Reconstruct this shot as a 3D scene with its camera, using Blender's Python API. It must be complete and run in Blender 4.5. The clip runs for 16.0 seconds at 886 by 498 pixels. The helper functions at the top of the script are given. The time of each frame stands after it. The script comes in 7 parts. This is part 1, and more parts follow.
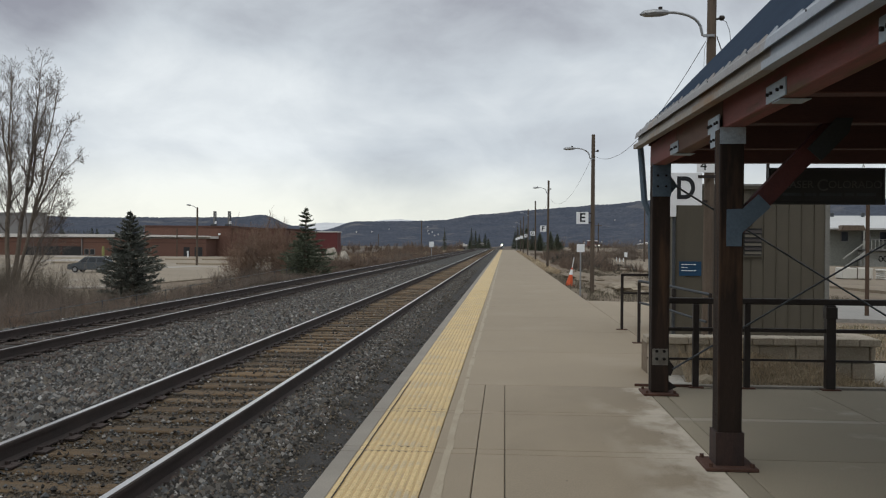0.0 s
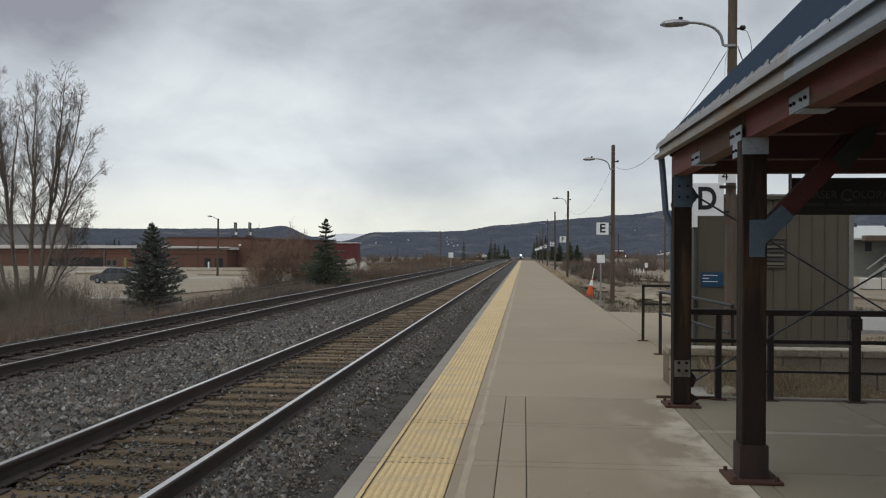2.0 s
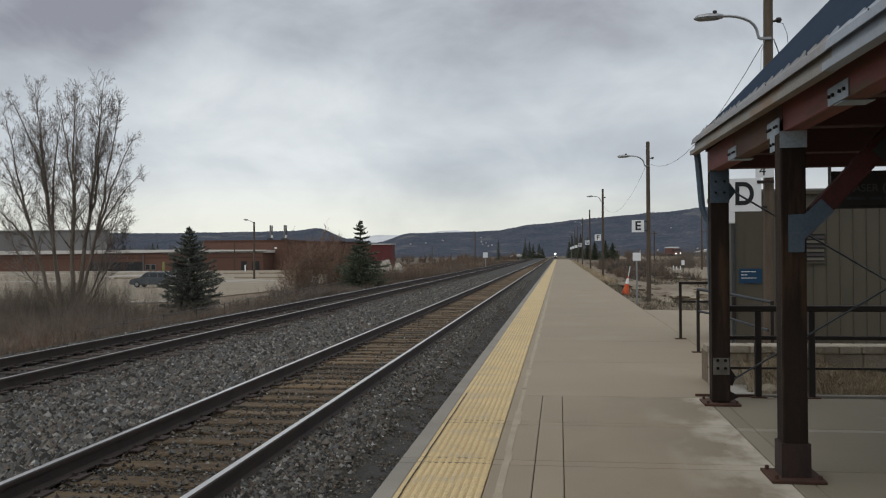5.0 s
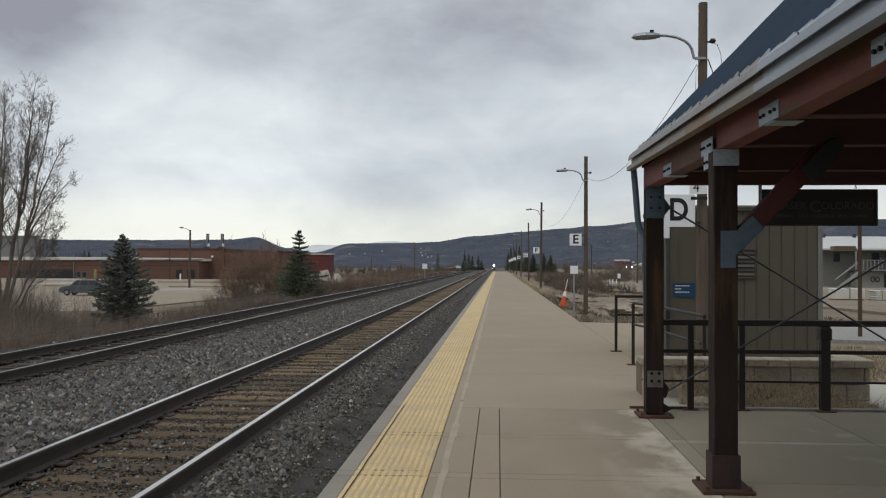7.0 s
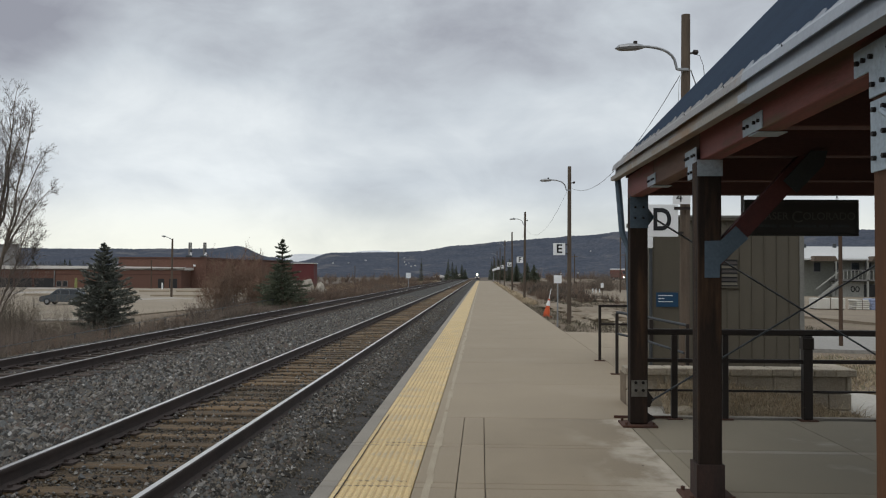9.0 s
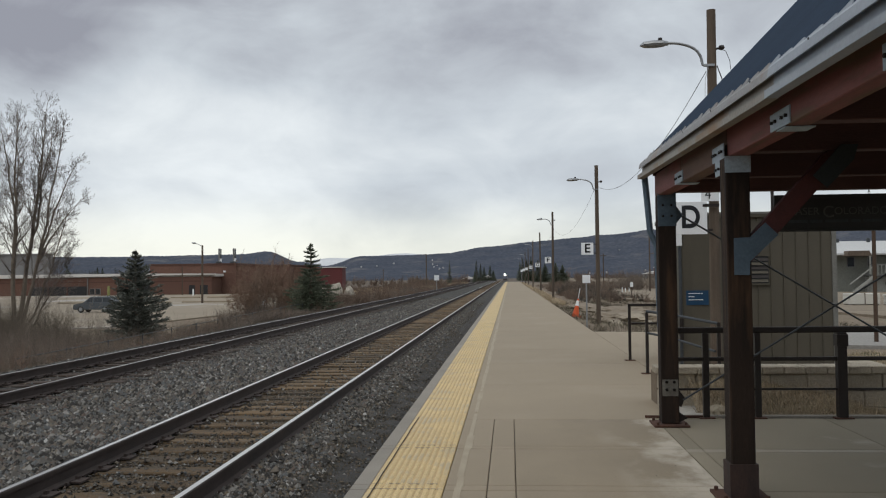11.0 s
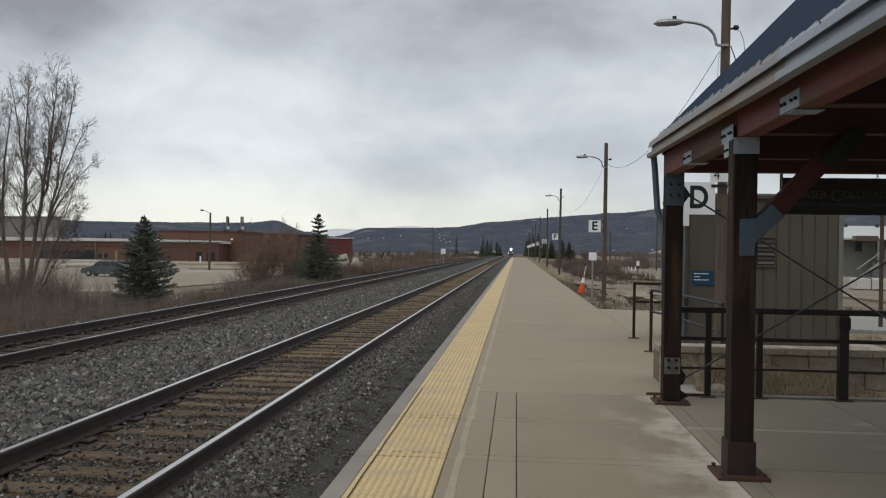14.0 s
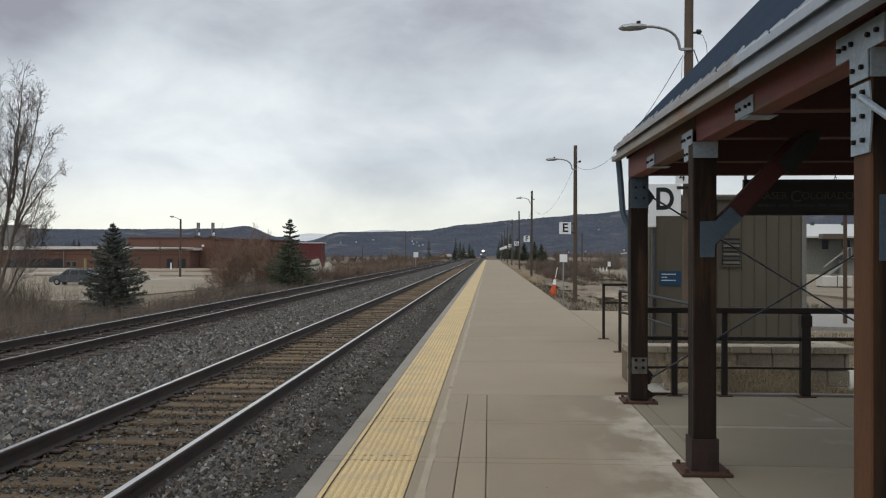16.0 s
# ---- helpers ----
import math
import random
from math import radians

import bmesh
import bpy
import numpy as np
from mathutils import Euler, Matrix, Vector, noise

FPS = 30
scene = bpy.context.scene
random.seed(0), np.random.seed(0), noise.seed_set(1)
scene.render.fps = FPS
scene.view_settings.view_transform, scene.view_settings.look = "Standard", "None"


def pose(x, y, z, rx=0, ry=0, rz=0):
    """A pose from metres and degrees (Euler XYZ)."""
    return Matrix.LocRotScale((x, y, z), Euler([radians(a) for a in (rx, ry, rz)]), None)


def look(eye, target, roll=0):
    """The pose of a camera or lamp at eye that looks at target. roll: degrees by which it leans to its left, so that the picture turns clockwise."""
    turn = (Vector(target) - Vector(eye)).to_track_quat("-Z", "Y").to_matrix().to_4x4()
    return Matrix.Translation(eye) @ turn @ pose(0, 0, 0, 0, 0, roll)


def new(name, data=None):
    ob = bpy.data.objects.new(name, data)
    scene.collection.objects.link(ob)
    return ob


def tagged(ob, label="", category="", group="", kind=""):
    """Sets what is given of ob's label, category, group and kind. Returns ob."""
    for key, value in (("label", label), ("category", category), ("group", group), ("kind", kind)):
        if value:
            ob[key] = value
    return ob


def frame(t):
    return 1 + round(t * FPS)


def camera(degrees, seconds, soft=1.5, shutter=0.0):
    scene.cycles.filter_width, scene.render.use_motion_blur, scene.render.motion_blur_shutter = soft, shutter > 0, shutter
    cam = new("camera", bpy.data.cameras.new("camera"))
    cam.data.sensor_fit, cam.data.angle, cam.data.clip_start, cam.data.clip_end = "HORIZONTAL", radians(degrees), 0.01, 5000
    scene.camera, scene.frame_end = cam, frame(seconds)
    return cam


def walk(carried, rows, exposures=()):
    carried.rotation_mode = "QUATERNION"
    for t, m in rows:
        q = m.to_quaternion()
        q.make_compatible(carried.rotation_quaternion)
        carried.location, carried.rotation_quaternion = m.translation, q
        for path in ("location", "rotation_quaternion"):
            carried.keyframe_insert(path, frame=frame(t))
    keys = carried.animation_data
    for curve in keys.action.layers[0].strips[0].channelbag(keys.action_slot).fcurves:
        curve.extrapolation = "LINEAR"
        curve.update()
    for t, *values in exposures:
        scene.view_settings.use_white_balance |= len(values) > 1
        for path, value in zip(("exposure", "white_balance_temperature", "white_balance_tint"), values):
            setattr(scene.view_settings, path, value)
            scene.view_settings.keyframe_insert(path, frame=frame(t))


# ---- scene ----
# Axes: x to the right of the rails, y along them, z up; z = 0 is the platform's
# walking surface and the rail heads.
import itertools

PATH = (
    (0.0, 0.021, -0.021, 1.663, 89.59, -0.42, 4.00),
    (0.5, 0.014, -0.011, 1.664, 89.58, -0.82, 3.76),
    (1.0, 0.004, -0.016, 1.665, 89.81, -0.81, 4.14),
    (1.5, 0.004, -0.024, 1.667, 90.09, -0.67, 5.00),
    (2.0, 0.008, -0.025, 1.667, 90.28, -0.35, 5.25),
    (2.5, 0.011, -0.026, 1.666, 89.90, -0.18, 5.77),
    (3.0, 0.008, -0.030, 1.669, 89.31, 0.32, 7.27),
    (3.2, 0.010, -0.021, 1.675, 89.42, 0.52, 7.89),
    (5.3, 0.011, -0.009, 1.661, 90.32, 0.39, 7.25),
    (5.5, 0.012, -0.001, 1.663, 90.20, 0.36, 6.63),
    (6.0, 0.008, 0.006, 1.663, 90.21, 0.16, 5.58),
    (6.5, 0.006, 0.002, 1.667, 90.59, 0.04, 4.82),
    (7.0, 0.012, -0.004, 1.668, 91.01, -0.25, 3.56),
    (7.5, 0.009, -0.007, 1.674, 91.33, -0.29, 3.06),
    (8.0, 0.004, -0.003, 1.671, 91.40, -0.06, 3.09),
    (8.5, 0.004, 0.008, 1.671, 91.47, -0.17, 2.69),
    (9.0, -0.002, -0.002, 1.669, 91.62, -0.32, 2.49),
    (11.5, 0.011, 0.006, 1.672, 91.75, 0.69, 4.69),
    (12.0, 0.012, 0.003, 1.672, 91.62, 0.51, 4.90),
    (12.5, 0.013, 0.006, 1.671, 91.33, 0.32, 5.41),
    (13.0, 0.005, 0.007, 1.668, 91.29, -0.13, 6.08),
    (13.5, 0.006, 0.002, 1.666, 90.81, -0.62, 6.17),
    (14.0, 0.007, -0.070, 1.663, 90.04, -0.90, 4.75),
    (14.5, 0.060, -0.103, 1.681, 90.32, -0.55, 5.21),
    (15.0, 0.069, -0.071, 1.682, 89.74, -0.18, 4.35),
    (15.5, 0.031, -0.087, 1.673, 89.86, 0.11, 3.00),
    (16.0, 0.055, -0.166, 1.681, 90.26, -0.11, 2.99),
)
cam = camera(53.3, 16.0, soft=1.15)
walk(cam, [(t, pose(x, y, z, rx, ry, rz)) for t, x, y, z, rx, ry, rz in PATH],
     ((0.0, 0.12), (1.0, 0.12), (2.0, 0.05), (3.2, 0.0), (5.5, -0.03), (6.5, 0.05), (7.5, 0.12), (9.0, 0.12), (11.5, 0.13), (13.0, 0.07), (15.0, 0.07), (16.0, 0.18)))

# ---------------------------------------------------------------- sky and sun
SUN_EL, SUN_AZ = 62.0, -150.0        # degrees; azimuth from +y towards +x


def make_sky():
    w = bpy.data.worlds.new("overcast_sky")
    scene.world = w
    w.use_nodes = True
    nt = w.node_tree
    nt.nodes.clear()
    N, L = nt.nodes.new, nt.links.new

    def math_node(op, a, b=None):
        n = N("ShaderNodeMath")
        n.operation = op
        for i, v in enumerate((a, b)):
            if v is None:
                continue
            if isinstance(v, (int, float)):
                n.inputs[i].default_value = v
            else:
                L(v, n.inputs[i])
        return n.outputs[0]

    out, bg = N("ShaderNodeOutputWorld"), N("ShaderNodeBackground")
    sky = N("ShaderNodeTexSky")
    sky.sky_type, sky.sun_disc = "NISHITA", False
    sky.sun_elevation, sky.sun_rotation = radians(SUN_EL), radians(SUN_AZ)
    sky.altitude = 2600
    tc, sep = N("ShaderNodeTexCoord"), N("ShaderNodeSeparateXYZ")
    L(tc.outputs["Generated"], sep.inputs[0])
    x, y, z = sep.outputs
    # directions, flattened so that the cloud lies in long level banks
    flat = N("ShaderNodeCombineXYZ")
    L(x, flat.inputs[0])
    L(y, flat.inputs[1])
    L(math_node("MULTIPLY", z, 2.6), flat.inputs[2])

    def cloud(scale, detail, rough, dist, seed, level=1.0):
        mp = N("ShaderNodeMapping")
        mp.inputs["Scale"].default_value = (1, 1, level)
        mp.inputs["Location"].default_value = (seed, seed * 0.7, seed * 0.3)
        L(flat.outputs[0], mp.inputs["Vector"])
        n = N("ShaderNodeTexNoise")
        n.inputs["Scale"].default_value, n.inputs["Detail"].default_value = scale, detail
        n.inputs["Roughness"].default_value, n.inputs["Distortion"].default_value = rough, dist
        L(mp.outputs[0], n.inputs["Vector"])
        return math_node("SUBTRACT", n.outputs["Fac"], 0.5)

    puff = cloud(7.0, 8.0, 0.58, 0.5, 6.3, 0.62)
    warp, billow, wisp = cloud(2.3, 3.0, 0.5, 0.2, CLOUD_SEED), cloud(3.6, 4.0, 0.5, 0.5, 9.4), cloud(11.0, 5.0, 0.55, 0.2, 4.7)
    height = math_node("ADD", z, math_node("ADD", math_node("MULTIPLY", warp, 0.10), math_node("MULTIPLY", wisp, 0.03)))
    bank = N("ShaderNodeValToRGB")
    cr = bank.color_ramp
    cr.interpolation = "B_SPLINE"
    cr.elements[0].position, cr.elements[0].color = 0.0, (BANKS[0][1],) * 3 + (1,)
    cr.elements[1].position, cr.elements[1].color = 1.0, (BANKS[-1][1],) * 3 + (1,)
    for p, v in BANKS[1:-1]:
        cr.elements.new(p).color = (v, v, v, 1)
    L(height, bank.inputs[0])
    level = N("ShaderNodeRGBToBW")
    L(bank.outputs[0], level.inputs[0])
    shade = math_node("ADD", level.outputs[0], math_node("ADD", math_node("MULTIPLY", billow, 0.46), math_node("ADD", math_node("MULTIPLY", wisp, 0.16), math_node("MULTIPLY", puff, 0.42))))
    for az, el, half, amount in CLOUD_MASSES:
        d = N("ShaderNodeVectorMath")
        d.operation = "DOT_PRODUCT"
        L(tc.outputs["Generated"], d.inputs[0])
        d.inputs[1].default_value = (math.sin(radians(az)) * math.cos(radians(el)), math.cos(radians(az)) * math.cos(radians(el)), math.sin(radians(el)))
        m = N("ShaderNodeMapRange")
        m.interpolation_type = "SMOOTHSTEP"
        m.inputs["From Min"].default_value, m.inputs["From Max"].default_value = math.cos(radians(half)), math.cos(radians(half * 0.1))
        m.inputs["To Max"].default_value = amount
        L(math_node("ADD", d.outputs["Value"], math_node("MULTIPLY", warp, 0.012)), m.inputs["Value"])
        shade = math_node("ADD", shade, m.outputs[0])
    # heavy cloud is bluish, thin cloud nearly white, the strip over the hills creamy
    tint = N("ShaderNodeValToRGB")
    tr = tint.color_ramp
    tr.elements[0].position, tr.elements[0].color = 0.30, (0.298, 0.308, 0.352, 1)
    tr.elements[1].position, tr.elements[1].color = 0.95, (0.855, 0.897, 0.91, 1)
    tr.elements.new(0.60).color = (0.562, 0.607, 0.648, 1)
    L(shade, tint.inputs[0])
    low = N("ShaderNodeMapRange")
    low.interpolation_type = "SMOOTHSTEP"
    low.inputs["From Min"].default_value, low.inputs["From Max"].default_value = 0.105, 0.025
    L(z, low.inputs["Value"])
    hor = N("ShaderNodeMixRGB")
    hor.blend_type = "MULTIPLY"
    hor.inputs["Color2"].default_value = (1.055, 1.015, 0.905, 1)
    L(low.outputs[0], hor.inputs["Fac"])
    L(tint.outputs[0], hor.inputs["Color1"])
    blend = N("ShaderNodeMixRGB")
    blend.inputs["Fac"].default_value = 0.94
    scaled = N("ShaderNodeVectorMath")
    scaled.operation = "SCALE"
    scaled.inputs["Scale"].default_value = 0.08
    L(sky.outputs[0], scaled.inputs[0])
    L(scaled.outputs[0], blend.inputs["Color1"])
    L(hor.outputs[0], blend.inputs["Color2"])
    L(blend.outputs[0], bg.inputs["Color"])
    bg.inputs["Strength"].default_value = 1.0
    L(bg.outputs[0], out.inputs[0])


CLOUD_SEED = 3.1
# brightness of the cloud deck over height (sine of the elevation)
BANKS = ((0.0, 0.82), (0.05, 0.82), (0.085, 0.67), (0.115, 0.58), (0.175, 0.69), (0.215, 0.57), (0.26, 0.44), (0.36, 0.46), (0.60, 0.62), (1.0, 0.66))
# broad masses: azimuth, elevation, half-width in degrees, change of brightness
CLOUD_MASSES = ((-20.0, 3.5, 13.0, 0.12), (-18.0, 9.5, 11.0, 0.08), (-2.0, 12.5, 8.0, -0.08), (8.0, 9.5, 9.0, 0.08), (11.0, 4.0, 13.0, -0.14), (-26.0, 16.0, 14.0, -0.13), (14.0, 13.0, 9.0, 0.06))
make_sky()
sun_data = bpy.data.lights.new("sun", "SUN")
sun_data.energy, sun_data.angle, sun_data.color = 0.85, radians(60), (1.0, 0.96, 0.9)
sun = new("sun", sun_data)
a, e = radians(SUN_AZ), radians(SUN_EL)
sun.matrix_world = look((40 * math.sin(a), 40 * math.cos(a), 60), (0, 0, 60 - 40 * math.tan(e)))

# ---------------------------------------------------------------- materials
MATS = {}


def material(name, color, rough=0.8, metal=0.0, color2=None, scale=2.0, fine=40.0, amount=0.5,
             bump=0.25, island=0.0, rand=0.0, stretch=(1, 1, 1), stain=None, stain_scale=0.6, stain_at=0.55,
             emit=0.0, spec=0.4, grain_dark=0.72, island_pow=1.0, coords="Object", bump_dist=0.01,
             palette=None, stain_x=None):
    """A principled surface: two colours over two scales of noise, optional stains, bump, and variation by piece."""
    m = bpy.data.materials.new(name)
    m.use_nodes = True
    nt = m.node_tree
    N, L = nt.nodes.new, nt.links.new
    bsdf = nt.nodes["Principled BSDF"]
    bsdf.inputs["Roughness"].default_value, bsdf.inputs["Metallic"].default_value = rough, metal
    bsdf.inputs["Specular IOR Level"].default_value = spec
    color2 = color2 or tuple(c * 0.6 for c in color)
    if coords == "World":
        geo = N("ShaderNodeNewGeometry")
        src = geo.outputs["Position"]
    else:
        tc = N("ShaderNodeTexCoord")
        src = tc.outputs["Object"]
    mp = N("ShaderNodeMapping")
    mp.inputs["Scale"].default_value = stretch
    L(src, mp.inputs["Vector"])
    if rand:
        oi = N("ShaderNodeObjectInfo")
        mul = N("ShaderNodeMath")
        mul.operation = "MULTIPLY"
        mul.inputs[1].default_value = 37.0
        L(oi.outputs["Random"], mul.inputs[0])
        if coords != "World":
            L(mul.outputs[0], mp.inputs["Location"])

    def tex(s, detail):
        n = N("ShaderNodeTexNoise")
        n.inputs["Scale"].default_value, n.inputs["Detail"].default_value = s, detail
        n.inputs["Roughness"].default_value = 0.6
        L(mp.outputs[0], n.inputs["Vector"])
        return n.outputs["Fac"]

    def blend(fac, c1, c2, kind="MIX"):
        n = N("ShaderNodeMixRGB")
        n.blend_type = kind
        for sock, v in ((n.inputs["Fac"], fac), (n.inputs["Color1"], c1), (n.inputs["Color2"], c2)):
            if isinstance(v, (int, float)):
                sock.default_value = v
            elif isinstance(v, tuple):
                sock.default_value = (*v[:3], 1)
            else:
                L(v, sock)
        return n.outputs[0]

    def spread(v, lo, hi):
        n = N("ShaderNodeMapRange")
        n.inputs["From Min"].default_value, n.inputs["From Max"].default_value = lo, hi
        L(v, n.inputs["Value"])
        return n.outputs[0]

    coarse, grain = tex(scale, 4), tex(fine, 3)
    col = blend(spread(coarse, 0.5 - amount / 2, 0.5 + amount / 2), color, color2)
    col = blend(spread(grain, 0.3, 0.75), blend(1.0, col, (grain_dark, grain_dark, grain_dark), "MULTIPLY"), col)
    if stain:
        st = tex(stain_scale, 6)
        fac = spread(st, stain_at, stain_at + 0.12)
        if stain_x:
            sx = N("ShaderNodeSeparateXYZ")
            L(src, sx.inputs[0])
            mul = N("ShaderNodeMath")
            mul.operation = "MULTIPLY"
            L(fac, mul.inputs[0])
            L(spread(sx.outputs[0], *stain_x), mul.inputs[1])
            fac = mul.outputs[0]
        col = blend(fac, col, stain)
    if palette:
        geo3 = N("ShaderNodeNewGeometry")
        pr = N("ShaderNodeValToRGB")
        pr.color_ramp.interpolation = "CONSTANT"
        at = 0.0
        for i, (share, c) in enumerate(palette):
            e = pr.color_ramp.elements[0] if i == 0 else pr.color_ramp.elements.new(min(at, 0.999))
            e.position, e.color = min(at, 0.999), (*c, 1)
            at += share
        L(geo3.outputs["Random Per Island"], pr.inputs[0])
        col = blend(1.0, col, pr.outputs[0], "MULTIPLY")
    if island:
        geo2 = N("ShaderNodeNewGeometry")
        pw = N("ShaderNodeMath")
        pw.operation = "POWER"
        pw.inputs[1].default_value = island_pow
        L(geo2.outputs["Random Per Island"], pw.inputs[0])
        v = pw.outputs[0]
        mm = N("ShaderNodeMapRange")
        mm.inputs["To Min"].default_value, mm.inputs["To Max"].default_value = 1 - island, 1 + island * (1.0 if island_pow == 1.0 else 2.4)
        L(v, mm.inputs["Value"])
        col = blend(1.0, col, mm.outputs[0], "MULTIPLY")
    if rand:
        mm = N("ShaderNodeMapRange")
        mm.inputs["To Min"].default_value, mm.inputs["To Max"].default_value = 1 - rand, 1 + rand
        L(oi.outputs["Random"], mm.inputs["Value"])
        col = blend(1.0, col, mm.outputs[0], "MULTIPLY")
    L(col, bsdf.inputs["Base Color"])
    if bump:
        b = N("ShaderNodeBump")
        b.inputs["Strength"].default_value, b.inputs["Distance"].default_value = bump, bump_dist
        L(grain, b.inputs["Height"])
        L(b.outputs[0], bsdf.inputs["Normal"])
    if emit:
        bsdf.inputs["Emission Color"].default_value = (*color, 1)
        bsdf.inputs["Emission Strength"].default_value = emit
    MATS[name] = m
    return m


CONCRETE = material("concrete", (0.376, 0.306, 0.216), 0.85, color2=(0.325, 0.266, 0.192), scale=0.7, fine=90, amount=0.8,
                    bump=0.12, rand=0.04, stain=(0.318, 0.262, 0.192), stain_scale=0.45, stain_at=0.55, coords="World")
CONCRETE_WORN = material("worn_concrete", (0.372, 0.303, 0.214), 0.85, color2=(0.292, 0.238, 0.17), scale=0.9, fine=90, amount=0.5,
                         bump=0.14, stain=(0.55, 0.49, 0.40), stain_scale=1.3, stain_at=0.42, coords="World", stretch=(1.0, 0.6, 1), stain_x=(0.85, 1.60))
SHELTER_FLOOR = material("shaded_shelter_concrete", (0.350, 0.300, 0.218), 0.85, color2=(0.292, 0.250, 0.182), scale=0.8, fine=90, amount=0.6,
                         bump=0.12, rand=0.06, stain=(0.40, 0.355, 0.28), stain_scale=0.8, stain_at=0.60, coords="World")
WASHED = material("washed_concrete", (0.43, 0.385, 0.31), 0.85, color2=(0.36, 0.305, 0.23), scale=1.6, fine=90, amount=0.4, bump=0.12, coords="World")
CONCRETE_EDGE = material("concrete_nosing", (0.35, 0.315, 0.265), 0.85, color2=(0.26, 0.235, 0.20), scale=1.2, fine=90, bump=0.15, coords="World")
TACTILE = material("tactile_yellow", (0.80, 0.615, 0.32), 0.75, color2=(0.66, 0.505, 0.28), scale=1.3, fine=60, bump=0.1, rand=0.05,
                   stain=(0.50, 0.41, 0.27), stain_scale=2.4, stain_at=0.51, coords="World")
TACTILE_VALLEY = material("tactile_yellow_base", (0.66, 0.475, 0.23), 0.85, color2=(0.52, 0.38, 0.20), scale=2.3, fine=60, bump=0.1, coords="World",
                          stain=(0.36, 0.30, 0.21), stain_scale=2.2, stain_at=0.6)
WORN_PAINT = material("worn_line_paint", (0.48, 0.41, 0.30), 0.8, color2=(0.37, 0.305, 0.22), scale=2.5, fine=70, coords="World")
GROOVE = material("joint_filler", (0.12, 0.098, 0.075), 0.9, scale=4)
DIRT = material("fine_cinder", (0.075, 0.070, 0.065), 0.95, color2=(0.045, 0.042, 0.04), scale=1.2, fine=45, bump=0.8, coords="World", bump_dist=0.02)
BALLAST = material("ballast_ground", (0.085, 0.08, 0.07), 0.95, color2=(0.045, 0.042, 0.037), scale=9, fine=34, bump=1.0, coords="World", bump_dist=0.04)
TRACK_DIRT = material("oily_track_dirt", (0.138, 0.102, 0.065), 0.95, color2=(0.066, 0.051, 0.036), scale=4, fine=40, bump=0.9, coords="World", bump_dist=0.03)
STONE = material("ballast_stone", (1.0, 1.0, 1.0), 0.9, color2=(0.72, 0.71, 0.69), scale=9, fine=60, bump=0.3, grain_dark=0.8,
                 palette=((0.24, (0.150, 0.138, 0.124)), (0.29, (0.052, 0.048, 0.044)), (0.12, (0.205, 0.175, 0.142)), (0.07, (0.165, 0.126, 0.105)), (0.16, (0.150, 0.155, 0.157)),
                          (0.11, (0.32, 0.305, 0.282)), (0.04, (0.55, 0.535, 0.51))))
GRIT = material("fine_grit", (1.0, 1.0, 1.0), 0.95, color2=(0.7, 0.69, 0.67), scale=9, fine=60, bump=0.2, grain_dark=0.8,
                palette=((0.42, (0.082, 0.072, 0.060)), (0.26, (0.14, 0.116, 0.088)), (0.18, (0.20, 0.158, 0.108)), (0.10, (0.13, 0.135, 0.135)), (0.04, (0.38, 0.36, 0.33))))
TIE = material("tie_timber", (0.22, 0.146, 0.078), 0.9, color2=(0.105, 0.072, 0.043), scale=1.4, fine=26, stretch=(0.7, 9, 9), bump=0.8, rand=0.35,
               stain=(0.10, 0.082, 0.062), stain_scale=1.1, stain_at=0.52)
TIE_DARK = material("tie_timber_dark", (0.085, 0.062, 0.048), 0.9, color2=(0.045, 0.035, 0.03), scale=1.4, fine=26, stretch=(0.7, 9, 9), bump=0.8, rand=0.3)
RAIL_SIDE = material("rail_rust", (0.088, 0.064, 0.056), 0.8, 0.15, color2=(0.052, 0.041, 0.037), scale=3, fine=60)
RAIL_HEAD = material("rail_polished", (0.86, 0.83, 0.80), 0.30, 1.0, color2=(0.74, 0.71, 0.68), scale=3, fine=80, bump=0.02)
RAIL_HEAD_DULL = material("rail_head_dull", (0.66, 0.62, 0.59), 0.34, 1.0, color2=(0.52, 0.48, 0.45), scale=3, fine=80, bump=0.02)
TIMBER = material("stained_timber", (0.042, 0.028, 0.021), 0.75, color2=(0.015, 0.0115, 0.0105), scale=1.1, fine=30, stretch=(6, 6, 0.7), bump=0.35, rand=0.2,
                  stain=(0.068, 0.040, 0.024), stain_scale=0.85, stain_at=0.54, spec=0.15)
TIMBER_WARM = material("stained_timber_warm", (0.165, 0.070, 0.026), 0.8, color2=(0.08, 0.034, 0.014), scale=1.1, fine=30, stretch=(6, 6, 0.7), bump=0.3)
TIMBER_RED = material("red_timber", (0.33, 0.110, 0.098), 0.7, color2=(0.175, 0.066, 0.056), scale=1.3, fine=30, stretch=(6, 0.7, 6), bump=0.35,
                      stain=(0.145, 0.082, 0.05), stain_scale=1.3, stain_at=0.53, rand=0.15)
TIMBER_BARE = material("weathered_brown_beam", (0.215, 0.125, 0.088), 0.75, color2=(0.12, 0.068, 0.052), scale=1.6, fine=30, stretch=(6, 0.7, 6), bump=0.35, stain=(0.17, 0.06, 0.05), stain_scale=1.0, stain_at=0.56)
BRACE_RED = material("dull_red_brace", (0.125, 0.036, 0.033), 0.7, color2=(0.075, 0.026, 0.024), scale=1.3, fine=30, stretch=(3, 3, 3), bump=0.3)
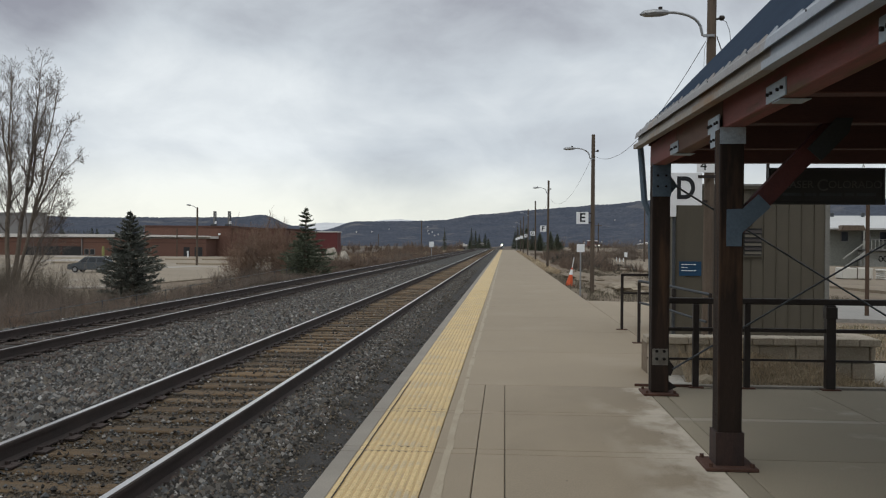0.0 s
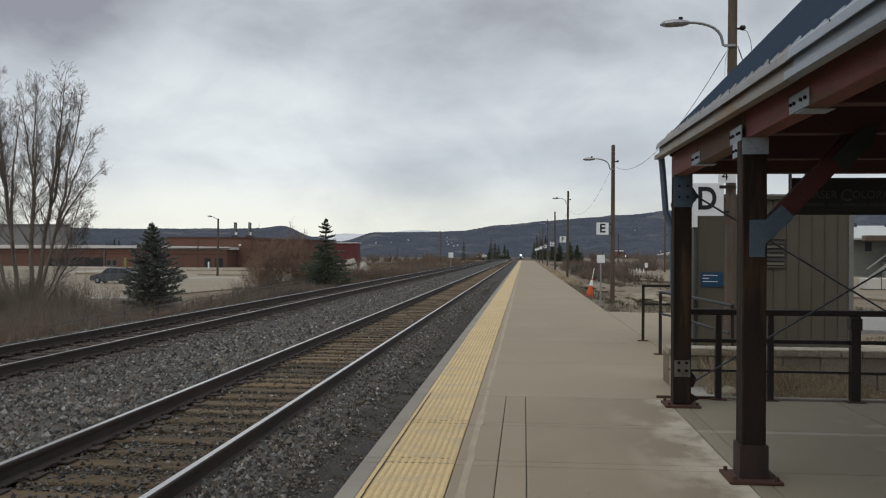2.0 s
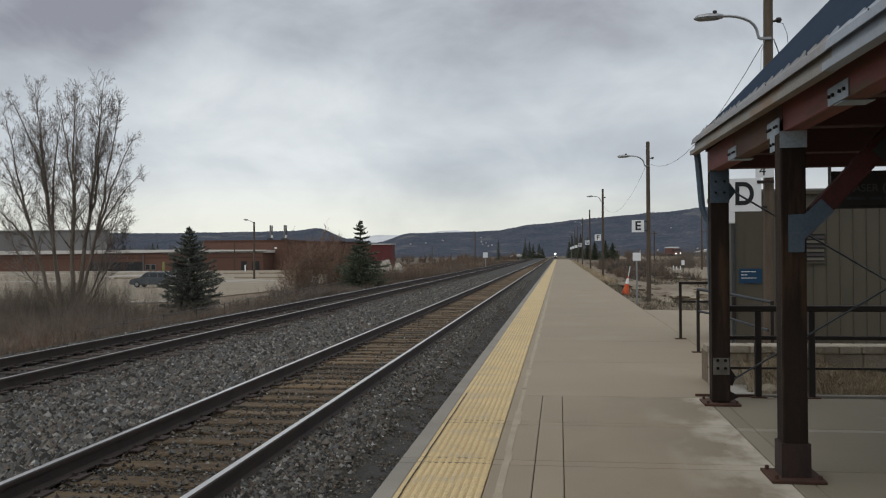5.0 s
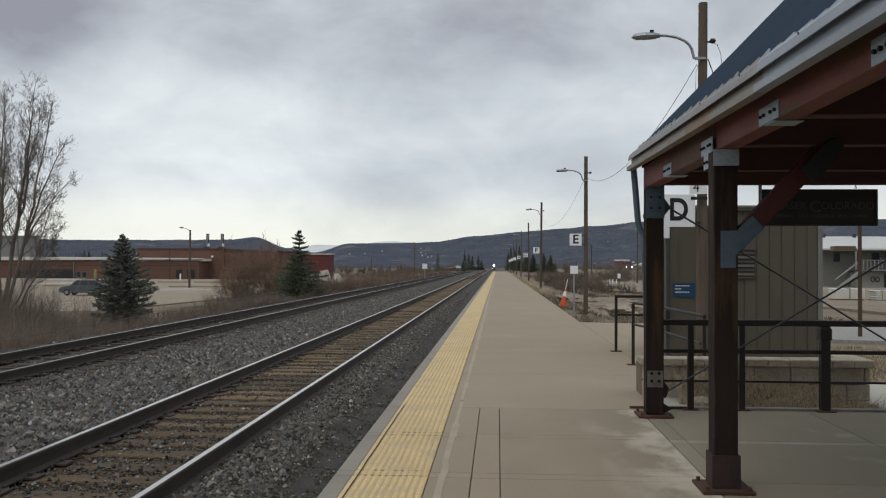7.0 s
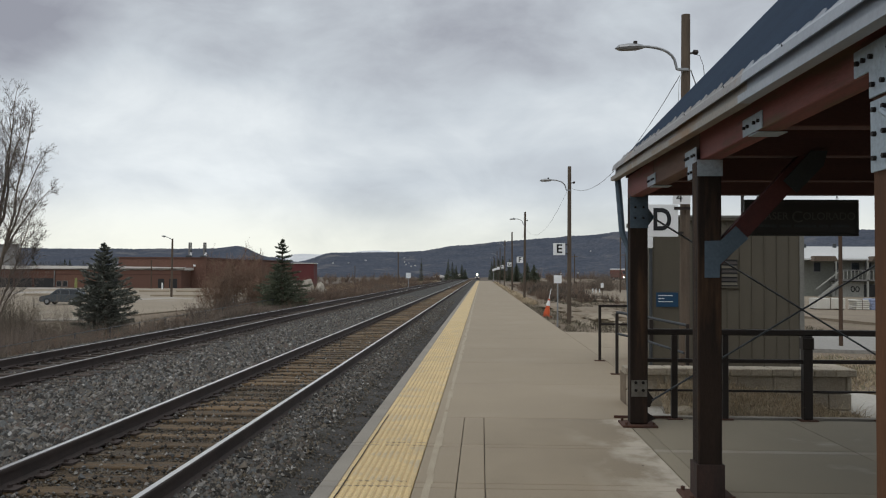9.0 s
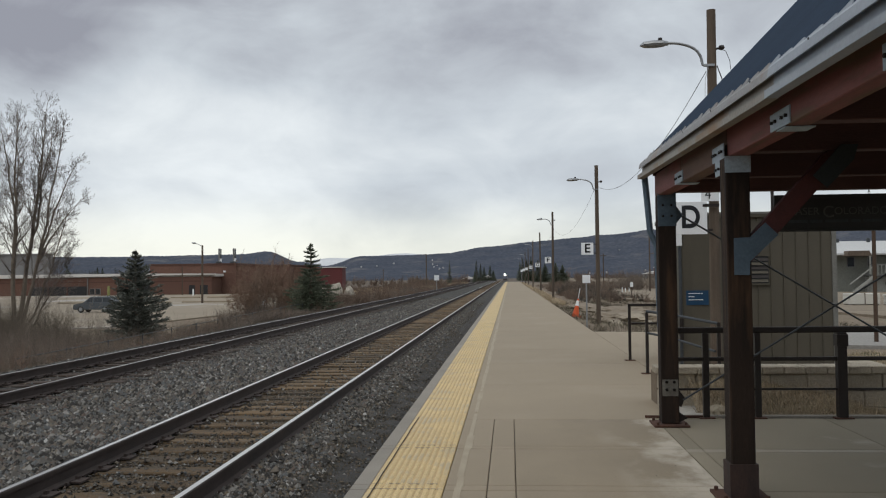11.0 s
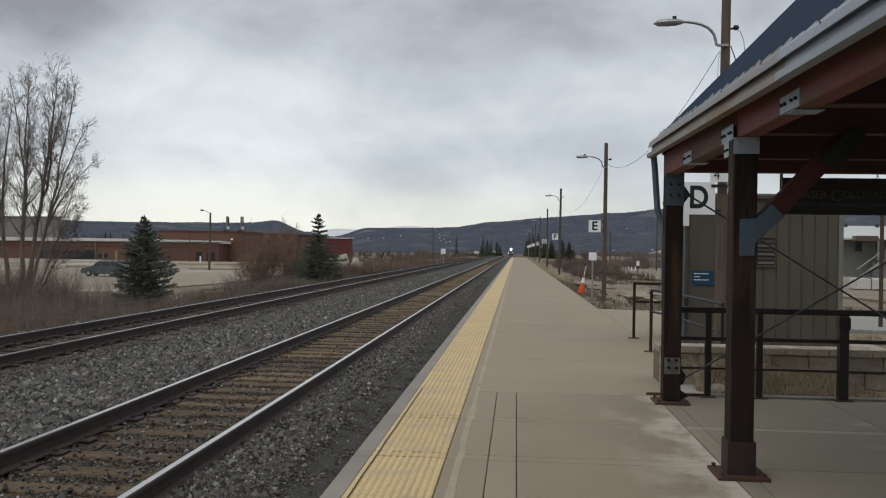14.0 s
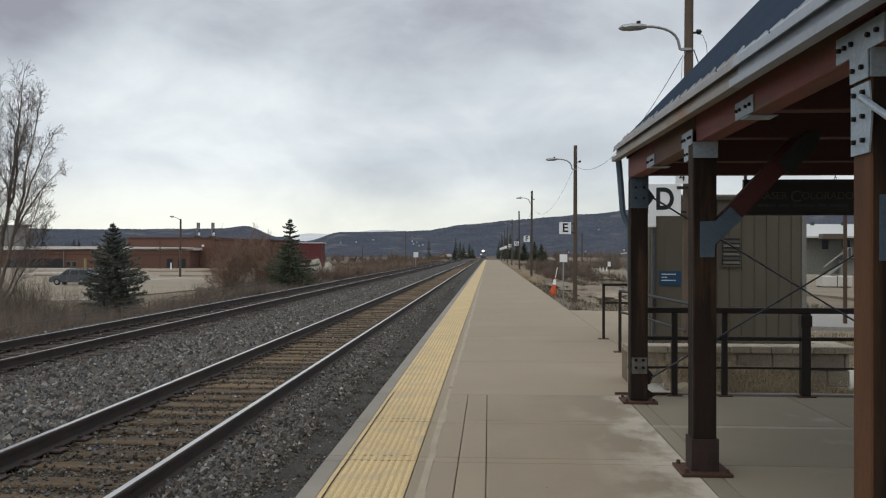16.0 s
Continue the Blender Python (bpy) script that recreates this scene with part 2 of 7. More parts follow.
TIMBER_DARK = material("dark_red_timber", (0.125, 0.058, 0.052), 0.75, color2=(0.09, 0.045, 0.041), scale=1.3, fine=30, stretch=(0.7, 6, 6), bump=0.3, rand=0.2)
PLATE = material("painted_steel_plate", (0.45, 0.53, 0.60), 0.55, 0.15, color2=(0.37, 0.44, 0.50), scale=3, fine=50, bump=0.1,
                 stain=(0.20, 0.12, 0.08), stain_scale=2.2, stain_at=0.66)
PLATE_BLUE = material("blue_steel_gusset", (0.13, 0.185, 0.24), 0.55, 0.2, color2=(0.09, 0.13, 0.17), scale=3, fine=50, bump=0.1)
BOLT = material("dark_bolt", (0.035, 0.03, 0.028), 0.6, 0.7)
SHOE = material("rusted_dark_shoe", (0.075, 0.042, 0.034), 0.75, 0.2, color2=(0.035, 0.026, 0.024), scale=4, fine=50, stretch=(3, 3, 1), bump=0.3)
RUST = material("rusty_base_plate", (0.14, 0.065, 0.04), 0.85, 0.2, color2=(0.08, 0.045, 0.035), scale=5, fine=60)
ROOF = material("blue_roof_metal", (0.036, 0.056, 0.090), 0.95, 0.0, color2=(0.028, 0.045, 0.074), scale=1.2, fine=30, bump=0.05, spec=0.05)
# Darker copy of the gusset paint, with the shade under the roof in it.
PLATE_SHADED = material("shaded_gusset", (0.044, 0.052, 0.055), 0.6, 0.1, color2=(0.034, 0.04, 0.042), scale=3, fine=50, bump=0.1)
FLASHING = material("weathered_flashing", (0.36, 0.355, 0.35), 0.55, 0.2, color2=(0.29, 0.28, 0.27), scale=2.2, fine=40, bump=0.1,
                    stain=(0.30, 0.21, 0.14), stain_scale=1.6, stain_at=0.58)
GUTTER = material("stained_gutter_metal", (0.345, 0.315, 0.275), 0.55, 0.2, color2=(0.27, 0.235, 0.195), scale=2, fine=40, bump=0.08,
                  stain=(0.24, 0.145, 0.075), stain_scale=1.0, stain_at=0.54)
POST_PLATE = material("stained_post_plate", (0.26, 0.25, 0.22), 0.7, 0.1, color2=(0.12, 0.10, 0.08), scale=7, fine=50, bump=0.1)
RAILING = material("dark_painted_pipe", (0.034, 0.029, 0.027), 0.5, 0.3, color2=(0.04, 0.03, 0.026), scale=4, fine=60, bump=0.1)
GALV = material("galvanised_steel", (0.42, 0.43, 0.44), 0.45, 0.7, color2=(0.33, 0.34, 0.35), scale=6, fine=60, bump=0.08)
SHED = material("taupe_metal_siding", (0.110, 0.096, 0.071), 0.6, 0.1, color2=(0.088, 0.077, 0.057), scale=0.9, fine=30, bump=0.05, rand=0.03, grain_dark=0.92)
SHED_TRIM = material("pale_metal_trim", (0.27, 0.265, 0.24), 0.6, 0.1, scale=2, amount=0.9)
BLOCK = material("split_face_block", (0.56, 0.49, 0.385), 0.95, color2=(0.43, 0.37, 0.285), scale=5, fine=45, bump=0.9, rand=0.13, bump_dist=0.02)
WHITE = material("white_sign_paint", (0.86, 0.875, 0.885), 0.5, color2=(0.80, 0.815, 0.825), scale=3, bump=0.02, grain_dark=0.95)
BLACK = material("black_sign_paint", (0.018, 0.02, 0.024), 0.5, bump=0.02)
BLUE = material("blue_sign_paint", (0.012, 0.058, 0.125), 0.5, color2=(0.010, 0.048, 0.105), bump=0.02, grain_dark=0.92)
SIGN_DARK = material("dark_carved_board", (0.050, 0.050, 0.050), 0.6, color2=(0.036, 0.037, 0.038), scale=3, stretch=(1, 6, 6))
SIGN_TEXT = material("faded_lettering", (0.17, 0.165, 0.155), 0.7, color2=(0.085, 0.10, 0.10), scale=9)
SIGN_SCRIPT = material("faded_blue_script", (0.085, 0.105, 0.115), 0.7, color2=(0.05, 0.06, 0.065), scale=9)
POLE = material("grey_wood_pole", (0.15, 0.115, 0.085), 0.9, color2=(0.085, 0.063, 0.048), scale=1.5, fine=30, stretch=(7, 7, 0.6), bump=0.5, rand=0.2)
BROWN_POST = material("brown_post", (0.11, 0.068, 0.044), 0.85, color2=(0.07, 0.044, 0.03), scale=1.5, fine=30, stretch=(7, 7, 0.6), bump=0.4)
ROD = material("dark_steel_rod", (0.10, 0.11, 0.12), 0.5, 0.6, color2=(0.07, 0.075, 0.08), scale=6)
ORANGE = material("orange_cone", (0.75, 0.12, 0.03), 0.6, color2=(0.6, 0.1, 0.03))
SOIL = material("dry_ground", (0.26, 0.20, 0.14), 0.95, color2=(0.17, 0.13, 0.09), scale=0.35, fine=9, bump=0.6, coords="World", bump_dist=0.05,
                stain=(0.165, 0.138, 0.088), stain_scale=0.16, stain_at=0.52)
SCRUB = material("brown_scrub_land", (0.150, 0.112, 0.080), 0.95, color2=(0.085, 0.068, 0.052), scale=0.05, fine=0.6, bump=0.5, coords="World", bump_dist=0.3, stain=(0.20, 0.155, 0.105), stain_scale=0.02, stain_at=0.54)
BANK = material("dry_bank_earth", (0.38, 0.305, 0.21), 0.95, color2=(0.25, 0.195, 0.13), scale=3.0, fine=25, bump=0.8, coords="World", bump_dist=0.02)
LOT = material("gravel_lot", (0.36, 0.302, 0.228), 0.95, color2=(0.28, 0.228, 0.165), scale=0.12, fine=6, bump=0.3, coords="World",
               stain=(0.43, 0.405, 0.37), stain_scale=0.06, stain_at=0.54)
YARD = material("rutted_dirt_yard", (0.30, 0.245, 0.18), 0.95, color2=(0.215, 0.17, 0.12), scale=0.25, fine=6, bump=0.5, coords="World", bump_dist=0.04,
                stretch=(0.5, 1.4, 1), stain=(0.345, 0.295, 0.225), stain_scale=0.16, stain_at=0.55)
ROAD = material("pale_concrete_path", (0.55, 0.52, 0.46), 0.9, color2=(0.47, 0.44, 0.385), scale=0.4, fine=20, coords="World")
STREET = material("worn_asphalt", (0.34, 0.325, 0.30), 0.9, color2=(0.29, 0.275, 0.25), scale=0.3, fine=12, coords="World", stain=(0.25, 0.235, 0.21), stain_scale=0.4, stain_at=0.55)
MOSS_GRASS = material("dull_green_grass", (0.20, 0.20, 0.10), 0.9, color2=(0.13, 0.135, 0.07), scale=0.8, fine=10, island=0.4, bump=0)
DRY_STRAW = material("matted_dry_grass", (0.50, 0.405, 0.275), 0.9, color2=(0.34, 0.27, 0.18), scale=0.8, fine=10, island=0.4, bump=0)
STRAW = material("dry_grass", (0.58, 0.47, 0.32), 0.9, color2=(0.40, 0.31, 0.20), scale=0.8, fine=10, island=0.45, bump=0)
DEAD_GRASS = material("dead_grass", (0.17, 0.142, 0.10), 0.9, color2=(0.105, 0.09, 0.065), scale=0.5, fine=8, island=0.4, bump=0)
GUTTER_BLUE = material("blue_grey_eave_metal", (0.38, 0.415, 0.46), 0.5, 0.2, color2=(0.31, 0.34, 0.38), scale=2, fine=40, bump=0.06, grain_dark=0.85)
TWIG_GREY = material("grey_brush", (0.235, 0.19, 0.155), 0.9, color2=(0.15, 0.12, 0.098), scale=0.3, fine=8, island=0.45, bump=0)
TWIG_WILLOW = material("wispy_willow", (0.28, 0.180, 0.128), 0.9, color2=(0.20, 0.140, 0.102), scale=0.4, fine=8, island=0.4, bump=0)
TWIG_PALE = material("pale_suckers", (0.21, 0.175, 0.135), 0.9, color2=(0.14, 0.115, 0.09), scale=0.3, fine=8, island=0.4, bump=0)
TWIG_RED = material("red_willow", (0.225, 0.160, 0.118), 0.9, color2=(0.145, 0.106, 0.082), scale=0.3, fine=8, island=0.35, bump=0)
TWIG_DARK = material("dark_far_twigs", (0.085, 0.078, 0.062), 0.95, color2=(0.055, 0.055, 0.048), scale=0.1, fine=2, island=0.35, bump=0)
BARK = material("pale_bark", (0.25, 0.205, 0.16), 0.9, color2=(0.14, 0.112, 0.085), scale=3, fine=30, bump=0.6)
BUD = material("budding_twig", (0.235, 0.20, 0.175), 0.9, color2=(0.165, 0.14, 0.125), scale=1, island=0.3, bump=0)
NEEDLE = material("spruce_needles", (0.21, 0.218, 0.188), 0.85, color2=(0.135, 0.144, 0.122), scale=1.2, fine=12, island=0.3, bump=0, spec=0.15)
FIR = material("fir_needles", (0.165, 0.185, 0.122), 0.85, color2=(0.100, 0.115, 0.080), scale=0.9, fine=12, island=0.45, bump=0)
BRICK = material("red_brick_wall", (0.180, 0.094, 0.068), 0.9, color2=(0.138, 0.074, 0.055), scale=0.12, fine=2.5, bump=0.2, stain=(0.135, 0.072, 0.055), stain_scale=0.09, stain_at=0.53, grain_dark=0.8)
BRICK_CAP = material("dark_brick_band", (0.12, 0.060, 0.046), 0.9, color2=(0.10, 0.05, 0.04), scale=0.3)
MAROON = material("maroon_metal_wall", (0.15, 0.035, 0.035), 0.7, color2=(0.12, 0.03, 0.03), scale=0.2)
PALE_ROOF = material("pale_roof_edge", (0.78, 0.75, 0.71), 0.8, color2=(0.68, 0.65, 0.61), scale=0.2)
GREY_WALL = material("grey_render_wall", (0.24, 0.235, 0.23), 0.85, color2=(0.20, 0.195, 0.19), scale=0.1)
BLOCKER_WALL = material("blocker_wall_paint", (0.30, 0.26, 0.21), 0.85, color2=(0.26, 0.225, 0.18), scale=0.8)
HOUSE_WALL = material("sage_house_wall", (0.235, 0.24, 0.21), 0.85, color2=(0.19, 0.195, 0.17), scale=0.3, fine=5)
HOUSE_PALE = material("pale_house_render", (0.42, 0.42, 0.385), 0.85, color2=(0.35, 0.35, 0.32), scale=0.5, fine=6)
HOUSE_ROOF = material("pale_metal_roof", (0.66, 0.66, 0.64), 0.6, color2=(0.58, 0.58, 0.57), scale=0.2)
# Near-black; on the bay and garage panels it stands for the shade inside.
DARK = material("dark_opening", (0.02, 0.02, 0.022), 0.4, spec=0.5)
GLASS = material("window_glass", (0.03, 0.035, 0.04), 0.08, spec=0.6, bump=0)
CAR_PAINT = material("grey_car_paint", (0.125, 0.140, 0.155), 0.25, 0.3, color2=(0.105, 0.12, 0.135), bump=0)
RUBBER = material("tyre_rubber", (0.015, 0.015, 0.015), 0.85)
TARP_BLUE = material("blue_tarp", (0.33, 0.40, 0.62), 0.5, color2=(0.30, 0.33, 0.42), scale=2)
OLD_SNOW = material("old_dirty_snow", (0.46, 0.42, 0.35), 0.8, color2=(0.34, 0.30, 0.24), scale=1.6, fine=14, bump=0.3)
TRAILER = material("white_trailer", (0.68, 0.66, 0.60), 0.5, color2=(0.6, 0.57, 0.5), scale=0.8)
LOCO = material("loco_silver_blue", (0.16, 0.17, 0.20), 0.5, 0.3, color2=(0.10, 0.11, 0.15), scale=0.5)
HEADLIGHT = material("headlight_glow", (1.0, 0.80, 0.55), 0.3, emit=60.0, bump=0)
TRUCK_RED = material("dull_red_truck_paint", (0.20, 0.060, 0.042), 0.5, color2=(0.15, 0.05, 0.036), scale=0.8, bump=0)
TRUCK_LAMP = material("truck_lamp_glow", (1.0, 0.93, 0.84), 0.3, emit=14.0, bump=0)
DITCH = material("ditch_light_glow", (1.0, 0.82, 0.6), 0.3, emit=6.0, bump=0)
# Aerial haze is mixed into the blue-grey base colour of the hills.
HILL = material("hazed_forested_hill", (0.086, 0.099, 0.130), 1.0, color2=(0.116, 0.127, 0.154), scale=0.011, fine=0.07, amount=0.34, bump=0.35, spec=0.0,
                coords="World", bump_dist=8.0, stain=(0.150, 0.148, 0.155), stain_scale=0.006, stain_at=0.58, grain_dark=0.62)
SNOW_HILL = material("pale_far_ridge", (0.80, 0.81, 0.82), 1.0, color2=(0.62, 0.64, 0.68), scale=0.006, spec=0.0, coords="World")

# ---------------------------------------------------------------- mesh helpers
ORIGIN = {}


def thing(name, at, label, category, group="", kind=""):
    """An Empty at the base of a thing; its parts are given in world places."""
    ob = new(name)
    ob.location = at
    ob.empty_display_size = 0.1
    ORIGIN[ob] = Vector(at)
    return tagged(ob, label, category, group, kind)


def part(name, bm, mat, parent, label=""):
    """One mesh under a thing or under a part of it."""
    o = ORIGIN[parent]
    bmesh.ops.translate(bm, vec=-o, verts=bm.verts)
    ob = mesh_object(name, bm, mat)
    ob.parent = parent
    ORIGIN[ob] = o
    return tagged(ob, label)


def mesh_object(name, bm, mat):
    me = bpy.data.meshes.new(name)
    bmesh.ops.recalc_face_normals(bm, faces=bm.faces)
    bm.to_mesh(me)
    bm.free()
    for m in (mat if isinstance(mat, (list, tuple)) else (mat,)):
        me.materials.append(m)
    return new(name, me)


def single(name, bm, mat, label, category, group="", kind="", at=None):
    """A thing that is one mesh, with its origin at its base."""
    if at is None:
        xs = [v.co for v in bm.verts]
        at = Vector((sum(v.x for v in xs) / len(xs), sum(v.y for v in xs) / len(xs), min(v.z for v in xs)))
    bmesh.ops.translate(bm, vec=-Vector(at), verts=bm.verts)
    ob = mesh_object(name, bm, mat)
    ob.location = at
    ORIGIN[ob] = Vector(at)
    return tagged(ob, label, category, group, kind)


def soup(name, verts, faces, mat, parent=None, slots=None, smooth=False):
    me = bpy.data.meshes.new(name)
    me.from_pydata(verts, [], faces)
    for m in (mat if isinstance(mat, (list, tuple)) else (mat,)):
        me.materials.append(m)
    if slots is not None:
        me.polygons.foreach_set("material_index", slots)
    if smooth:
        me.polygons.foreach_set("use_smooth", [True] * len(me.polygons))
    me.update()
    ob = new(name, me)
    if parent is not None:
        ob.parent = parent
        ob.matrix_parent_inverse = Matrix.Translation(-ORIGIN[parent])
        ORIGIN[ob] = Vector((0, 0, 0))
    return ob


def BM():
    return bmesh.new()


def box(bm, x0, x1, y0, y1, z0, z1, bevel=0.0):
    vs = [bm.verts.new(c) for c in itertools.product((x0, x1), (y0, y1), (z0, z1))]
    fs = [bm.faces.new([vs[i] for i in q]) for q in
          ((0, 1, 3, 2), (4, 6, 7, 5), (0, 4, 5, 1), (2, 3, 7, 6), (0, 2, 6, 4), (1, 5, 7, 3))]
    if bevel:
        bmesh.ops.bevel(bm, geom=list({e for f in fs for e in f.edges}), offset=bevel, segments=1, affect="EDGES")
    return bm


def boxes(*rows, bevel=0.0):
    bm = BM()
    for r in rows:
        box(bm, *r, bevel=bevel)
    return bm


def tube(bm, pts, radii, sides=8, cap=True):
    """A round bar through points."""
    pts = [Vector(p) for p in pts]
    if isinstance(radii, (int, float)):
        radii = [radii] * len(pts)
    rings = []
    for i, p in enumerate(pts):
        d = (pts[min(i + 1, len(pts) - 1)] - pts[max(i - 1, 0)]).normalized()
        u = d.cross(Vector((0, 0, 1)) if abs(d.z) < 0.9 else Vector((1, 0, 0))).normalized()
        w = d.cross(u)
        rings.append([bm.verts.new(p + radii[i] * (math.cos(k) * u + math.sin(k) * w))
                      for k in (2 * math.pi * j / sides for j in range(sides))])
    for a, b in zip(rings, rings[1:]):
        for j in range(sides):
            bm.faces.new((a[j], a[(j + 1) % sides], b[(j + 1) % sides], b[j]))
    if cap:
        bm.faces.new(rings[0][::-1])
        bm.faces.new(rings[-1])
    return bm


def rod(p, q, r, sides=8):
    return tube(BM(), (p, q), r, sides)


def prism(bm, outline, axis, a, b):
    """A flat outline of (u, v) pushed along an axis from a to b. axis y: u=x, v=z; axis x: u=y, v=z; axis z: u=x, v=y."""
    def at(u, v, w):
        return {"y": (u, w, v), "x": (w, u, v), "z": (u, v, w)}[axis]
    A = [bm.verts.new(at(u, v, a)) for u, v in outline]
    B = [bm.verts.new(at(u, v, b)) for u, v in outline]
    bm.faces.new(A)
    bm.faces.new(B[::-1])
    n = len(outline)
    for i in range(n):
        bm.faces.new((A[i], B[i], B[(i + 1) % n], A[(i + 1) % n]))
    return bm


def bar(p, q, w, h):
    """A straight timber of w x h section between two points of one plane y = const."""
    p, q = Vector(p), Vector(q)
    d = (q - p).normalized()
    n = d.cross(Vector((0, 1, 0))).normalized()
    bm = BM()
    vs = []
    for c in (p, q):
        for s, t in ((-1, -1), (1, -1), (1, 1), (-1, 1)):
            vs.append(bm.verts.new(c + n * s * h / 2 + Vector((0, 1, 0)) * t * w / 2))
    for f in ((0, 1, 2, 3), (7, 6, 5, 4), (0, 4, 5, 1), (1, 5, 6, 2), (2, 6, 7, 3), (3, 7, 4, 0)):
        bm.faces.new([vs[i] for i in f])
    return bm


def lettering(name, text, size, m, mat, parent, depth=0.004, label="", bold=0.0):
    """Letters as a mesh in the plane of the pose m, under a sign."""
    cu = bpy.data.curves.new(name, "FONT")
    cu.body, cu.size, cu.extrude = text, size, depth
    cu.align_x, cu.align_y = "CENTER", "CENTER"
    cu.offset = bold
    tmp = bpy.data.objects.new(name, cu)
    me = bpy.data.meshes.new_from_object(tmp)
    bpy.data.objects.remove(tmp)
    me.name = name
    me.materials.clear()
    me.materials.append(mat)
    me.transform(Matrix.Translation(-ORIGIN[parent]) @ m)
    ob = new(name, me)
    ob.parent = parent
    ORIGIN[ob] = ORIGIN[parent]
    return tagged(ob, label)


def ramp(v, pts):
    """Smooth interpolation through (x, y) pairs."""
    if v <= pts[0][0]:
        return pts[0][1]
    for (a, b), (c, d) in zip(pts, pts[1:]):
        if v <= c:
            k = (v - a) / (c - a)
            k = k * k * (3 - 2 * k)
            return b + (d - b) * k
    return pts[-1][1]


def grade(y):
    """The line falls gently away beyond the platform."""
    if y < 215:
        return 0.0
    if y < 375:
        return -0.0062 * (y - 215) ** 2 / 320
    return -0.496 - 0.0062 * (min(y, 1150) - 375)


RNG = np.random.default_rng(7)


# ---------------------------------------------------------------- ground and hills
def ground_z(x, y):
    left = ramp(-x, ((11.2, -0.50), (13.5, -0.95), (19.0, -1.6), (24.0, -1.75)))
    right = ramp(x, ((2.3, -0.18), (3.6, -0.28), (9.0, -0.35), (30.0, -0.75), (60.0, -1.0)))
    base = left if x < -11 else right if x > 2.2 else -0.5
    return base + grade(y)


def build_ground():
    xs = [-4200, -2500, -1400, -700, -350, -200, -140, -100, -70, -50, -38, -30, -26, -24, -22, -20, -18.5, -17, -15.5, -14, -13, -12.2, -11.5, -11,
          -1.2, 2.2, 2.6, 3.0, 3.5, 4.2, 5.2, 6.5, 8, 10, 13, 17, 22, 30, 45, 70, 110, 180, 300, 600, 1200, 2500, 4200]
    ys = [-300, -60, -20, -6, 0] + [2 + 2 * i for i in range(30)] + [66, 72, 80, 90, 100, 112, 125, 140, 160, 185, 215, 250, 290, 330, 375, 430, 500, 580, 700, 850, 1000, 1150, 1600, 2400, 4300]
    verts, faces = [], []
    for y in ys:
        for x in xs:
            z = ground_z(x, y)
            if (3 < x < 60 or -60 < x < -12) and y < 250:
                z += 0.07 * noise.noise(Vector((x * 0.5, y * 0.5, 3)))
            verts.append((x, y, z))
    n = len(xs)
    for j in range(len(ys) - 1):
        for i in range(n - 1):
            a = j * n + i
            faces.append((a, a + 1, a + n + 1, a + n))
    mids = [(0.5 * (ys[j] + ys[j + 1]), 0.5 * (xs[i] + xs[i + 1])) for j in range(len(ys) - 1) for i in range(n - 1)]
    slots = [1 if my > 215 or (my > 100 and mx < -130) else 0 for my, mx in mids]
    ob = soup("ground", verts, faces, (SOIL, SCRUB), slots=slots, smooth=True)
    tagged(ob, "dry brown earth with sparse dead grass", "ground", kind="structure")
    # gravel yards, thin sheets laid on the earth
    def yard(name, outline, z, mat, label):
        bm = BM()
        top = [bm.verts.new((x, y, ground_z(x, y) + z)) for x, y in outline]
        low = [bm.verts.new((x, y, ground_z(x, y) - 0.15)) for x, y in outline]
        bm.faces.new(top)
        k = len(top)
        for i in range(k):
            bm.faces.new((top[i], low[i], low[(i + 1) % k], top[(i + 1) % k]))
        bmesh.ops.triangulate(bm, faces=bm.faces)
        return tagged(mesh_object(name, bm, mat), label, "ground", kind="structure")
    yard("parking_lot", ((-28, 60), (-25, 92), (-24, 120), (-24, 150), (-34, 186), (-130, 186), (-120, 60), (-60, 52)), 0.10, LOT, "pale gravel car park behind the trackside brush")
    yard("yard_right", ((7.2, 68), (6.6, 118), (60, 130), (80, 60), (60, 36), (18, 35.2), (15, 50), (12, 62)), 0.13, YARD, "rutted tan dirt yard beside the platform")
    yard("street", ((6.4, 24.0), (7.0, 31.0), (16, 34.0), (60, 35.0), (60, 24.0), (14, 23.0)), 0.10, STREET, "worn grey asphalt street beyond the shed")
    yard("path", ((4.66, 10.55), (4.66, 14.4), (5.9, 13.1), (8.0, 12.2), (12.0, 11.6), (12.0, 10.0), (6.05, 10.0), (6.05, 10.55)), 0.24, ROAD, "pale concrete path beside the retaining wall")


CREST = ((-180, 150), (-60, 150), (-29, 98), (-25, 96), (-18, 104), (-15.6, 116), (-13.6, 72), (-12.0, 52), (-9.6, 92), (-7, 95), (-4, 102), (-1.5, 128),
         (2, 150), (6, 172), (9.5, 190), (14, 200), (22, 190), (40, 160), (90, 140), (180, 150))
HILL_DIST = 3900


